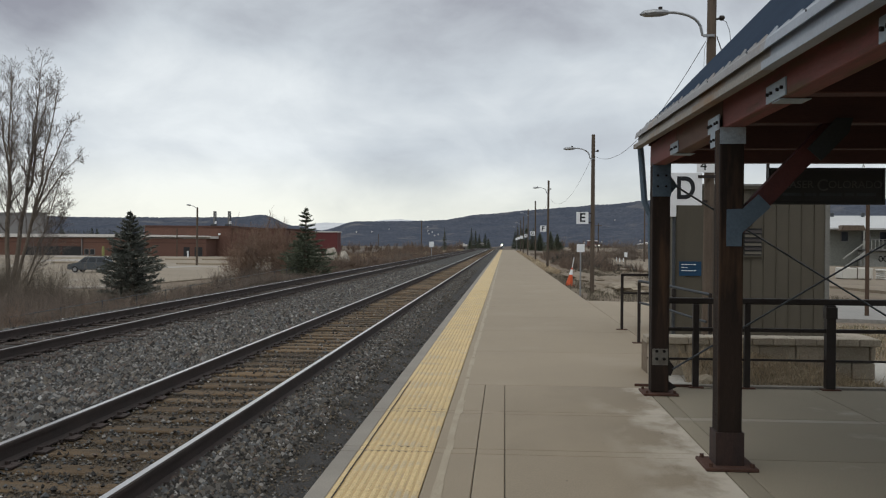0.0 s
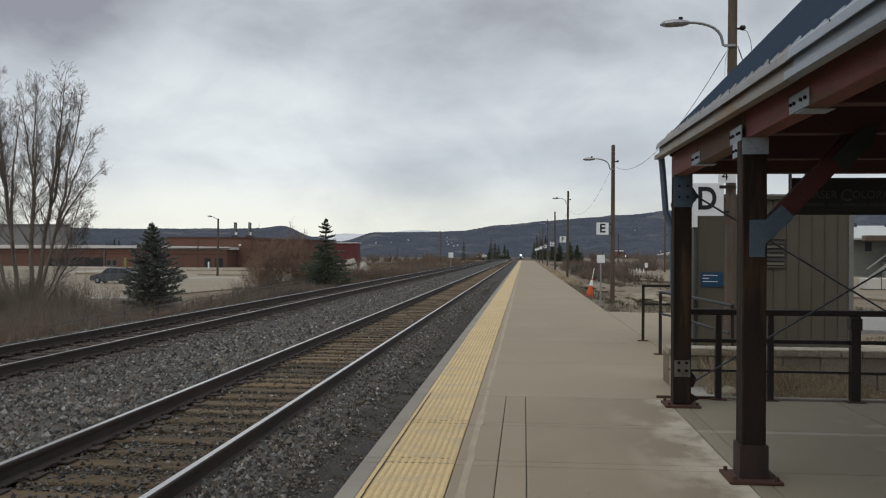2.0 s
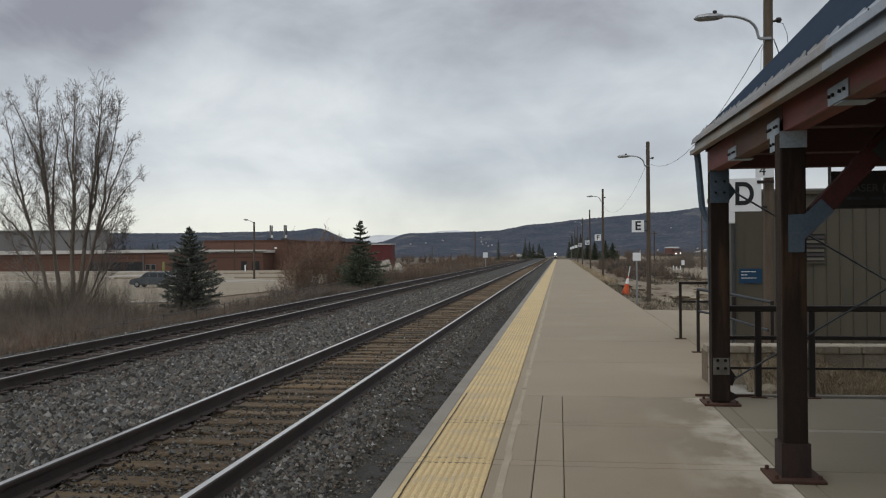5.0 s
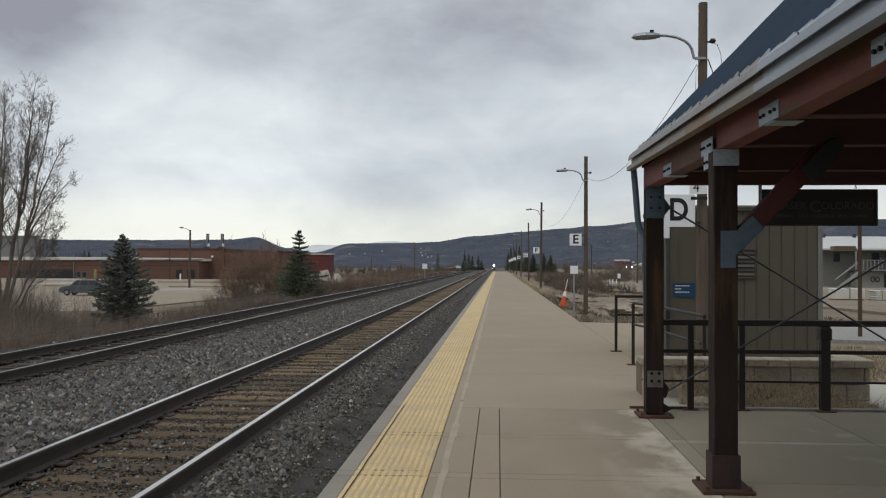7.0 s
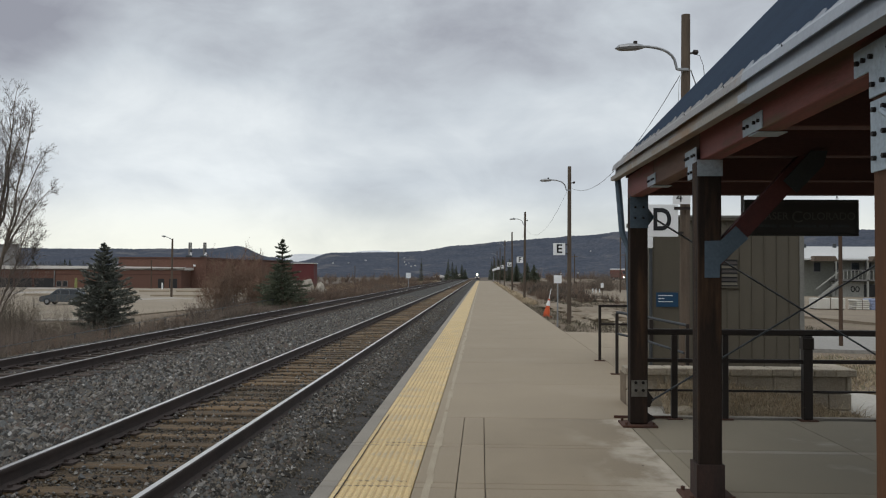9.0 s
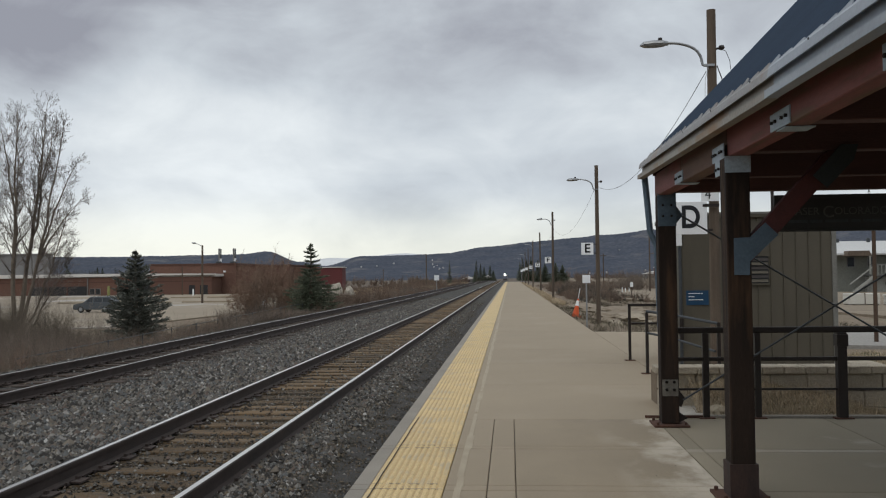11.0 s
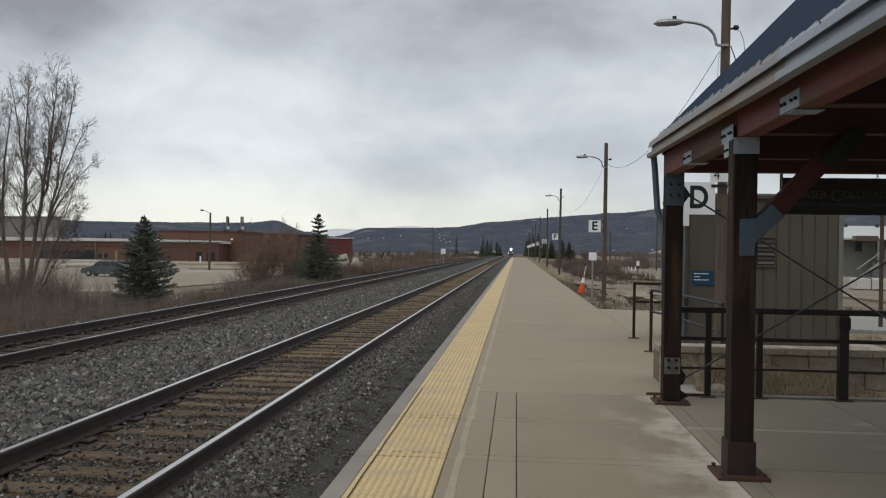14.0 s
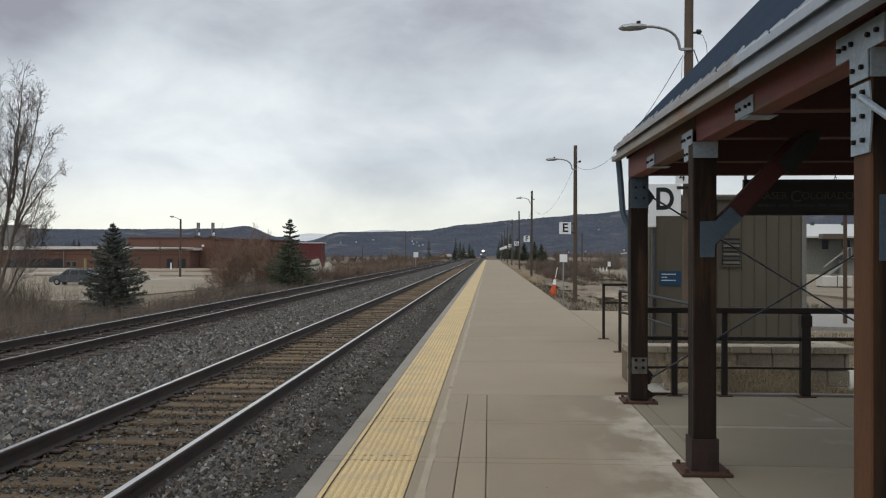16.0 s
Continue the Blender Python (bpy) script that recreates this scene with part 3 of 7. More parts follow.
def hill_point(az, k, table=CREST, dist=HILL_DIST, rough=5.0, seed=2.0, foot=-14, trees=2.6):
    """A place on a ridge: k = 0 at its foot, 1 on the crest."""
    a = radians(az)
    h = ramp(az, table) + rough * noise.fractal(Vector((az * 0.5, seed, 0)), 1.0, 2.0, 5)
    r = dist * (0.72 + 0.28 * k)
    # spurs and gullies run down the slope; a ragged edge of trees stands on the crest
    gully = noise.fractal(Vector((az * 0.55 + 2.2 * k, k * 1.4, seed + 3)), 0.9, 2.0, 4)
    r += dist * 0.02 * gully * math.sin(math.pi * min(1.0, k * 1.02))
    z = foot + (h - foot) * (k ** 1.4) + 8 * k * (1 - k) * gully
    z += trees * (0.35 + 0.65 * k) * noise.noise(Vector((az * 9.0, k * 40, seed + 7))) + trees * 0.6 * noise.noise(Vector((az * 23.0, k * 90, seed)))
    return Vector((r * math.sin(a), r * math.cos(a), z))


def build_hills():
    """Forested ridges round the valley; heights in metres over azimuth."""
    azs = [-180 + 2 * i for i in range(66)] + [-48 + 0.06 * i for i in range(1601)] + [50 + 2 * i for i in range(66)]

    def ridge(name, mat, label, rows=22, **kw):
        verts = [tuple(hill_point(az, j / (rows - 1), **kw)) for az in azs for j in range(rows)]
        faces = [(i * rows + j, (i + 1) * rows + j, (i + 1) * rows + j + 1, i * rows + j + 1) for i in range(len(azs) - 1) for j in range(rows - 1)]
        ob = soup(name, verts, faces, mat, smooth=True)
        return tagged(ob, label, "hills", kind="structure")
    ridge("backdrop_hills", HILL, "dark blue forested hills under cloud, haze in their colour")
    far = ((-180, 60), (-16, 60), (-13.5, 80), (-11.5, 98), (-9.5, 96), (-8.0, 112), (-6.6, 116), (-5.2, 110), (-3, 60), (180, 60))
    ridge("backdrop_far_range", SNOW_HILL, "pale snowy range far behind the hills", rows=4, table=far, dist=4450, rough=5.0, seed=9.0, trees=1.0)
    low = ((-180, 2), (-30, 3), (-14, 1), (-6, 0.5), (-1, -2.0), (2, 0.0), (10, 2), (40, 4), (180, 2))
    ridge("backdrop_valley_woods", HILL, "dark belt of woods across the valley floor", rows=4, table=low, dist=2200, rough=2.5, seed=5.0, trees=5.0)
    # pale houses scattered on the slope
    rng = np.random.default_rng(8)
    for az, k, w in ((-7.5, 0.72, 7), (-8.6, 0.62, 4), (-5.0, 0.78, 4), (-4.98, 0.65, 4), (-4.9, 0.55, 5), (-4.7, 0.60, 3), (-4.55, 0.48, 4), (-4.3, 0.52, 5), (-9.6, 0.60, 4),
                     (7.0, 0.67, 4), (6.2, 0.20, 5), (8.6, 0.22, 5), (5.1, 0.18, 5), (9.3, 0.24, 5)):
        p = hill_point(az, k)
        hs = thing("hillside_house", tuple(p), "tiny pale house on the wooded hillside", "house", "hillside houses")
        part("wall", box(BM(), p.x - w / 2, p.x + w / 2, p.y - 4, p.y + 4, p.z - 4, p.z + 3.0), PALE_ROOF, hs)
        bm = BM()
        prism(bm, ((p.x - w / 2 - 0.3, p.z + 3.0), (p.x + w / 2 + 0.3, p.z + 3.0), (p.x, p.z + 3.0 + w * 0.3)), "y", p.y - 4.3, p.y + 4.3)
        part("roof", bm, SNOW_HILL, hs)


# ---------------------------------------------------------------- railway
TRACKS = (-3.31, -8.30)
TIE_STEP = 0.52


def rail_outline(x):
    """Half-metre-scale T-rail section; head top at z = 0."""
    return [(x + a, b) for a, b in ((-0.07, -0.165), (0.07, -0.165), (0.07, -0.152), (0.012, -0.135), (0.010, -0.042), (0.036, -0.036), (0.036, -0.008),
                                    (0.026, 0.0), (-0.026, 0.0), (-0.036, -0.008), (-0.036, -0.036), (-0.010, -0.042), (-0.012, -0.135), (-0.07, -0.152))]


def build_track(cx, label, head, near):
    tr = thing("railway_track", (cx, 0, -0.17), label, "railway track", "main line tracks", "structure")
    ys = [-20, 0, 60, 120, 180, 215, 250, 290, 330, 375, 430, 500, 580, 700, 850, 1000, 1150, 1600]
    for s in (-0.7525, 0.7525):
        out = rail_outline(cx + s)
        verts = [(u, y, v + grade(y)) for y in ys for u, v in out]
        n, faces, slots = len(out), [], []
        for j in range(len(ys) - 1):
            for i in range(n):
                k = (i + 1) % n
                faces.append((j * n + i, j * n + k, (j + 1) * n + k, (j + 1) * n + i))
                slots.append(1 if i == 7 else 0)
        soup("rail", verts, faces, (RAIL_SIDE, head), tr, slots)
    # ties: near ones singly, far ones as one mesh
    tie_mat = TIE if near else TIE_DARK

    def worn_tie():
        """A timber with split, uneven arrises."""
        bm = BM()
        rings = []
        for k in range(11):
            x = -1.30 + 0.26 * k
            f, b = RNG.uniform(-0.016, 0.012), RNG.uniform(-0.012, 0.016)
            t0, t1 = RNG.uniform(-0.014, 0.004), RNG.uniform(-0.014, 0.004)
            rings.append([bm.verts.new(p) for p in ((x, -0.115 + f, -0.13), (x, -0.115 + f, t0 - 0.012), (x, -0.100 + f, t0), (x, 0.100 + b, t1), (x, 0.115 + b, t1 - 0.012), (x, 0.115 + b, -0.13))])
        for p, q in zip(rings, rings[1:]):
            for j in range(5):
                bm.faces.new((p[j], p[j + 1], q[j + 1], q[j]))
        bm.faces.new(rings[0])
        bm.faces.new(rings[-1][::-1])
        bmesh.ops.recalc_face_normals(bm, faces=bm.faces)
        me = bpy.data.meshes.new("tie")
        bm.to_mesh(me)
        bm.free()
        me.materials.append(tie_mat)
        return me
    tie_meshes = [worn_tie() for _ in range(8)]
    verts, faces = [], []
    for i in range(-22, 700):
        y = 3.2 + i * TIE_STEP + RNG.uniform(-0.03, 0.03)
        dz, ang = RNG.uniform(-0.014, 0.006) - (0 if near else 0.006), RNG.uniform(-0.9, 0.9)
        if i < (210 if near else 120):
            ob = new("tie", tie_meshes[i * 5 % 8])
            ob.parent = tr
            ob.matrix_basis = pose(RNG.uniform(-0.05, 0.05), y, dz, 0, RNG.uniform(-0.3, 0.3), ang)
        else:
            b = len(verts)
            g = grade(y) - 0.17
            for u, v, w in itertools.product((-1.3, 1.3), (-0.115, 0.115), (-0.1, 0.0)):
                verts.append((cx + u, y + v, g + w))
            for q in ((0, 1, 3, 2), (4, 6, 7, 5), (0, 4, 5, 1), (2, 3, 7, 6), (1, 5, 7, 3)):
                faces.append(tuple(b + k for k in q))
    tagged(soup("far_ties", verts, faces, tie_mat, tr), "weathered timber ties far along the line", kind="stuff")
    # tie plates, spikes and anchors beside the rails
    bm = BM()
    for i in range(90):
        y = 3.2 + i * TIE_STEP
        for s in (-0.7525, 0.7525):
            x = cx + s
            box(bm, x - 0.17, x + 0.17, y - 0.09, y + 0.09, -0.172, -0.156)
            for sx in (-0.085, 0.085):
                yy = y + RNG.uniform(-0.05, 0.05)
                box(bm, x + sx - 0.016, x + sx + 0.016, yy - 0.016, yy + 0.016, -0.158, -0.128)
            for e in (-0.15, 0.15):
                box(bm, x - 0.085, x + 0.085, y + e - 0.02, y + e + 0.02, -0.178, -0.148)
    tagged(part("tie_plates", bm, RAIL_SIDE, tr, "rusty tie plates, spikes and rail anchors"), kind="stuff")


def ballast_z(x):
    """Cross-section of the stone bed, between and beside the tracks."""
    return ramp(x, ((-12.6, -0.62), (-10.2, -0.24), (-9.6, -0.165), (-9.15, -0.165), (-9.0, -0.213), (-7.62, -0.213), (-7.45, -0.21), (-7.0, -0.21), (-6.4, -0.215), (-5.2, -0.21),
                    (-4.65, -0.16), (-4.2, -0.16), (-3.98, -0.212), (-2.64, -0.212), (-2.46, -0.16), (-1.98, -0.17), (-1.6, -0.25), (-1.25, -0.31)))


def build_ballast():
    xs = np.linspace(-12.6, -1.22, 130)
    ys = np.concatenate([[-20, -12, -6, -2, 0, 1.5], np.arange(3, 26, 0.1), np.arange(26, 60, 0.8), np.arange(60, 212, 6), [215, 250, 290, 330, 375, 430, 500, 580, 700, 850, 1000, 1150, 1600]])
    verts, faces = [], []
    for y in ys:
        amp = 0.022 if y < 60 else 0.0
        for x in xs:
            z = ballast_z(x) + grade(y) + amp * noise.noise(Vector((x * 3, y * 3, 0))) + amp * 0.9 * noise.noise(Vector((x * 5, y * 8, 5)))
            verts.append((x, y, z))
    n = len(xs)
    slots = []
    for j in range(len(ys) - 1):
        for i in range(n - 1):
            a = j * n + i
            faces.append((a, a + 1, a + n + 1, a + n))
            slots.append(1 if xs[i] > -1.80 or -9.65 < xs[i] < -6.75 else 2 if min(abs(xs[i] - TRACKS[0]), abs(xs[i] - TRACKS[1])) < 0.74 else 0)
    ob = soup("ballast_bed", verts, faces, (BALLAST, DIRT, TRACK_DIRT), slots=slots, smooth=True)
    tagged(ob, "crushed grey stone bed under the tracks", "ballast", kind="structure")
    # loose stones: squashed, jittered octahedra
    octa = np.array(((1, 0, 0), (0, 1, 0), (-1, 0, 0), (0, -1, 0), (0, 0, 1), (0, 0, -1)), float)
    tris = np.array(((0, 1, 4), (1, 2, 4), (2, 3, 4), (3, 0, 4), (1, 0, 5), (2, 1, 5), (3, 2, 5), (0, 3, 5)))
    table = np.array([ballast_z(x) for x in np.linspace(-12.6, -1.22, 400)])
    P, S, K = [], [], []

    def scatter(count, x0, x1, y0, y1, lo, hi, thin=None, keep=0.5, lift=0.0, grit=False):
        x = RNG.uniform(x0, x1, count)
        y = y0 * (y1 / y0) ** RNG.uniform(0, 1, count)
        s_ = RNG.uniform(lo, hi, count) * (1 + 0.6 * (RNG.uniform(0, 1, count) > 0.94))
        ok = np.ones(count, bool) if thin is None else ~thin(x) | (RNG.uniform(0, 1, count) < keep)
        z = np.interp(x, np.linspace(-12.6, -1.22, 400), table) + s_ * 0.3 + lift
        P.append(np.stack((x, y, z), 1)[ok])
        S.append(s_[ok])
        K.append(np.full(int(ok.sum()), int(grit)))

    def tie_zone(x):
        return (abs(x - TRACKS[0]) < 0.72) | (abs(x - TRACKS[1]) < 0.72)
    scatter(56000, -6.66, -4.4, 6, 75, 0.015, 0.035)
    scatter(5000, -6.6, -4.3, 6, 26, 0.030, 0.048)
    scatter(20000, -4.6, -2.0, 5, 50, 0.010, 0.028, tie_zone, 0.30)
    scatter(15000, -4.02, -2.60, 5, 45, 0.006, 0.016, grit=True, lift=0.022)
    scatter(1500, -4.0, -2.62, 5, 30, 0.012, 0.026, lift=0.035)
    scatter(9000, -2.5, -1.75, 4.5, 60, 0.008, 0.020, grit=True)
    scatter(6500, -2.5, -1.8, 4.5, 60, 0.012, 0.028)
    scatter(500, -2.5, -1.75, 4.5, 20, 0.026, 0.036)
    scatter(20000, -2.15, -1.30, 4.5, 45, 0.005, 0.013, grit=True)
    scatter(650, -1.95, -1.32, 4.5, 30, 0.013, 0.024)
    scatter(9000, -7.62, -6.6, 8, 45, 0.012, 0.030)
    scatter(7000, -7.6, -6.6, 8, 40, 0.006, 0.014, grit=True)
    scatter(9000, -11.6, -6.7, 12, 70, 0.016, 0.036, tie_zone, 0.5)
    P, S, K = np.concatenate(P), np.concatenate(S), np.concatenate(K)
    n = len(S)
    body = octa[None] * RNG.uniform(0.7, 1.1, (n, 1, 3)) * np.array((1, 1, 0.9)) + RNG.uniform(-0.24, 0.24, (n, 6, 3))
    th = RNG.uniform(0, 6.28, n)
    c, s_ = np.cos(th)[:, None], np.sin(th)[:, None]
    bx, by = body[..., 0] * c - body[..., 1] * s_, body[..., 0] * s_ + body[..., 1] * c
    V = np.stack((bx, by, body[..., 2]), 2) * S[:, None, None] + P[:, None]
    F = tris[None] + 6 * np.arange(n)[:, None, None]
    ob = soup("ballast_stones", V.reshape(-1, 3).tolist(), F.reshape(-1, 3).tolist(), (STONE, GRIT), slots=np.repeat(K, 8).tolist())
    tagged(ob, "loose crushed grey ballast stones between the rails", "ballast", kind="stuff")


# ---------------------------------------------------------------- platform
X_EDGE, X_YEL0, X_YEL1, X_RIGHT = -1.28, -1.13, -0.53, 2.42
PLATFORM_END = 222.0


def build_platform():
    core = boxes((X_EDGE + 0.02, X_RIGHT - 0.01, -8, PLATFORM_END, -0.6, -0.03), (X_RIGHT - 0.01, 6.0, -8, 10.42, -0.6, -0.03),
                 (X_RIGHT - 0.01, 3.05, 10.42, 26.2, -0.6, -0.03))
    pf = mesh_object("platform", core, GROOVE)
    ORIGIN[pf] = Vector((0, 0, 0))
    tagged(pf, "long low concrete railway platform with yellow tactile edge", "platform", kind="structure")

    def slab(name, x0, x1, y0, y1, mat, gap=0.006, top=0.0):
        side = min(gap, 0.003)
        bm = box(BM(), x0 + side, x1 - side, y0 + gap, y1 - gap, -0.12, top, bevel=0.006)
        return part(name, bm, mat, pf)

    # crosswise joints; some are double where a drain strip was cast in
    ys = [-6.0, -2.0, 2.0, 5.2, 6.93, 7.10, 8.58, 8.72, 10.34]
    y = 10.34
    while y < PLATFORM_END - 4:
        y += 3.2
        ys.append(min(y, PLATFORM_END))
    ys[-1] = PLATFORM_END
    for i, (a, b) in enumerate(zip(ys, ys[1:])):
        slab("edge_slab", X_EDGE, X_YEL0, a, b, CONCRETE_EDGE)
        if b <= 10.35:
            for u, v in ((X_YEL1, -0.19), (-0.19, 0.035), (0.035, 1.648)):
                slab("paving_slab", u, v, a, b, CONCRETE_WORN if u > 0 else CONCRETE, gap=0.0065)
        else:
            slab("paving_slab", X_YEL1, X_RIGHT, a, b, CONCRETE, gap=0.004)
    # the shelter's floor slabs are toned darker to stand for the roof's shade
    for u, v in ((1.652, 1.81), (1.81, 3.55), (3.55, 6.0)):
        for a, b in ((-6, -2), (-2, 2), (2, 5.2), (5.2, 6.95), (6.95, 8.46), (8.46, 8.60), (8.60, 10.40)):
            slab("shelter_slab", u, v, a, b, WASHED if b == 8.60 else SHELTER_FLOOR, gap=0.005 if b - a > 1 else 0.002)
    slab("apron_slab", X_RIGHT, 3.04, 10.6, 15.0, CONCRETE)
    slab("apron_slab", X_RIGHT, 3.04, 15.0, 20.5, CONCRETE)
    slab("apron_slab", X_RIGHT, 3.04, 20.5, 26.0, CONCRETE)
    ap = BM()
    prism(ap, ((3.04, 13.0), (4.6, 18.8), (4.9, 26.0), (3.04, 26.0)), "z", -0.5, -0.015)
    part("apron_slab", ap, CONCRETE, pf)

    # tactile tiles: rows of raised bars on a darker ground
    def tile_mesh(fine):
        bm = box(BM(), X_YEL0 + 0.002, X_YEL1 - 0.002, 0.003, 1.197, -0.1, 0.003)
        for f in bm.faces:
            f.material_index = 1
        w = X_YEL1 - X_YEL0
        rows = 24 if fine else 1
        for i in range(11):
            cx = X_YEL0 + w * (i + 0.5) / 11
            for j in range(rows):
                a, b = 0.004 + 1.192 * j / rows, 0.004 + 1.192 * (j + (0.86 if fine else 1.0)) / rows
                vs = [bm.verts.new(p) for p in ((cx - 0.019, a, 0.003), (cx + 0.019, a, 0.003), (cx + 0.019, b, 0.003), (cx - 0.019, b, 0.003),
                                                (cx - 0.010, a + 0.006, 0.010), (cx + 0.010, a + 0.006, 0.010), (cx + 0.010, b - 0.006, 0.010), (cx - 0.010, b - 0.006, 0.010))]
                for q in ((4, 5, 6, 7), (0, 1, 5, 4), (1, 2, 6, 5), (2, 3, 7, 6), (3, 0, 4, 7)):
                    bm.faces.new([vs[k] for k in q])
        me = bpy.data.meshes.new("tactile_tile")
        bmesh.ops.recalc_face_normals(bm, faces=bm.faces)
        bm.to_mesh(me)
        bm.free()
        me.materials.append(TACTILE)
        me.materials.append(TACTILE_VALLEY)
        return me
    near, far = tile_mesh(True), tile_mesh(False)
    y = 1.02 - 6 * 1.2
    while y < PLATFORM_END - 1.3:
        ob = new("tactile_tile", near if y < 30 else far)
        ob.parent = pf
        ob.location = (0, y, 0)
        y += 1.2
    # worn white line beside the tactile strip, in broken dabs
    bm = BM()
    y = 3.0
    while y < 120:
        ln = RNG.uniform(0.25, 1.6)
        x0 = -0.44 + RNG.uniform(-0.006, 0.006)
        box(bm, x0 - RNG.uniform(0, 0.02), x0 + RNG.uniform(0.035, 0.065), y, y + ln, -0.002, 0.003)
        y += ln + (RNG.uniform(0.05, 0.4) if RNG.uniform() < 0.3 else 0.0)
    part("worn_line", bm, WORN_PAINT, pf, "faded pale line beside the yellow strip")
    # dark crack along the tactile strip
    bm = BM()
    for i in range(20):
        a = 4.2 + i * 0.31
        x = -1.088 + 0.002 * math.sin(i * 1.7)
        box(bm, x, x + 0.006, a, a + 0.31, 0.002, 0.0125)
    part("strip_joint", bm, GROOVE, pf)
    bm = BM()
    for a in (6.93, 7.10, 8.58, 8.72):
        for k in range(12):
            x = X_YEL0 + 0.6 * k / 12
            if RNG.uniform() < 0.85:
                box(bm, x, x + RNG.uniform(0.035, 0.05), a - 0.004, a + RNG.uniform(0.001, 0.005), 0.002, 0.0118)
    part("cross_joint", bm, WORN_PAINT, pf)
    # leaf bits and pebbles blown onto the paving
    bm = BM()
    for _ in range(45):
        x, y, s = RNG.uniform(-1.1, 2.3), 4.4 * (26 / 4.4) ** RNG.uniform(), RNG.uniform(0.003, 0.007)
        a = RNG.uniform(0, 6.28)
        u, w = Vector((math.cos(a), math.sin(a), 0)) * s * RNG.uniform(1.0, 2.6), Vector((-math.sin(a), math.cos(a), 0)) * s
        base = Vector((x, y, 0.011 if x < X_YEL1 else 0.001))
        vs = [bm.verts.new(base + d) for d in (u, w, -u, -w, Vector((0, 0, s * 0.7)))]
        for i in range(4):
            bm.faces.new((vs[i], vs[(i + 1) % 4], vs[4]))
    tagged(part("debris", bm, BARK, pf, "dark leaf bits and pebbles on the paving"), kind="stuff")


def build_blocker_wall():
    """Plain wall added unseen behind the eye; closes the shelter's end against light."""
    bm = boxes((1.35, 9.0, -7.4, -7.1, -0.1, 4.6))
    tagged(mesh_object("blocker_wall_south", bm, BLOCKER_WALL), "plain unseen wall added to block light at the shelter's end", "wall", kind="structure")


build_blocker_wall()
build_ground()
build_hills()
for cx, label, head, near in ((TRACKS[0], "railway track with worn timber ties and polished rail heads", RAIL_HEAD, True),
                              (TRACKS[1], "further railway track with dull rails and half-buried ties", RAIL_HEAD_DULL, False)):
    build_track(cx, label, head, near)
build_ballast()

# ---------------------------------------------------------------- shelter on the platform
POST_X, BACK_X = 1.717, 5.34
# Roof and posts behind y = -0.6 are unseen, added to keep light out.
POST_Y = (9.95, 6.74, 3.645, 0.45, -2.9, -6.1)
HALF = 0.091
POST_SET = {9.95: (1.742, 0.096), 6.74: (1.697, 0.0875)}   # posts that stand a little out of line
EAVE_Y0, EAVE_Y1 = -6.9, 10.12
BEAM_Z0, BEAM_Z1 = 2.535, 2.78


def sag(y):
    """The eave falls a little towards its near end."""
    return 0.0170 * (y - EAVE_Y1)


def bolt(parent, x, y, z, axis, r=0.0115):
    bm = BM()
    d = {"x": Vector((-0.016, 0, 0)), "y": Vector((0, -0.022, 0))}[axis]
    p = Vector((x, y, z))
    tube(bm, (p - d * 0.3, p + d), r, 6)
    return part("bolt", bm, BOLT, parent)


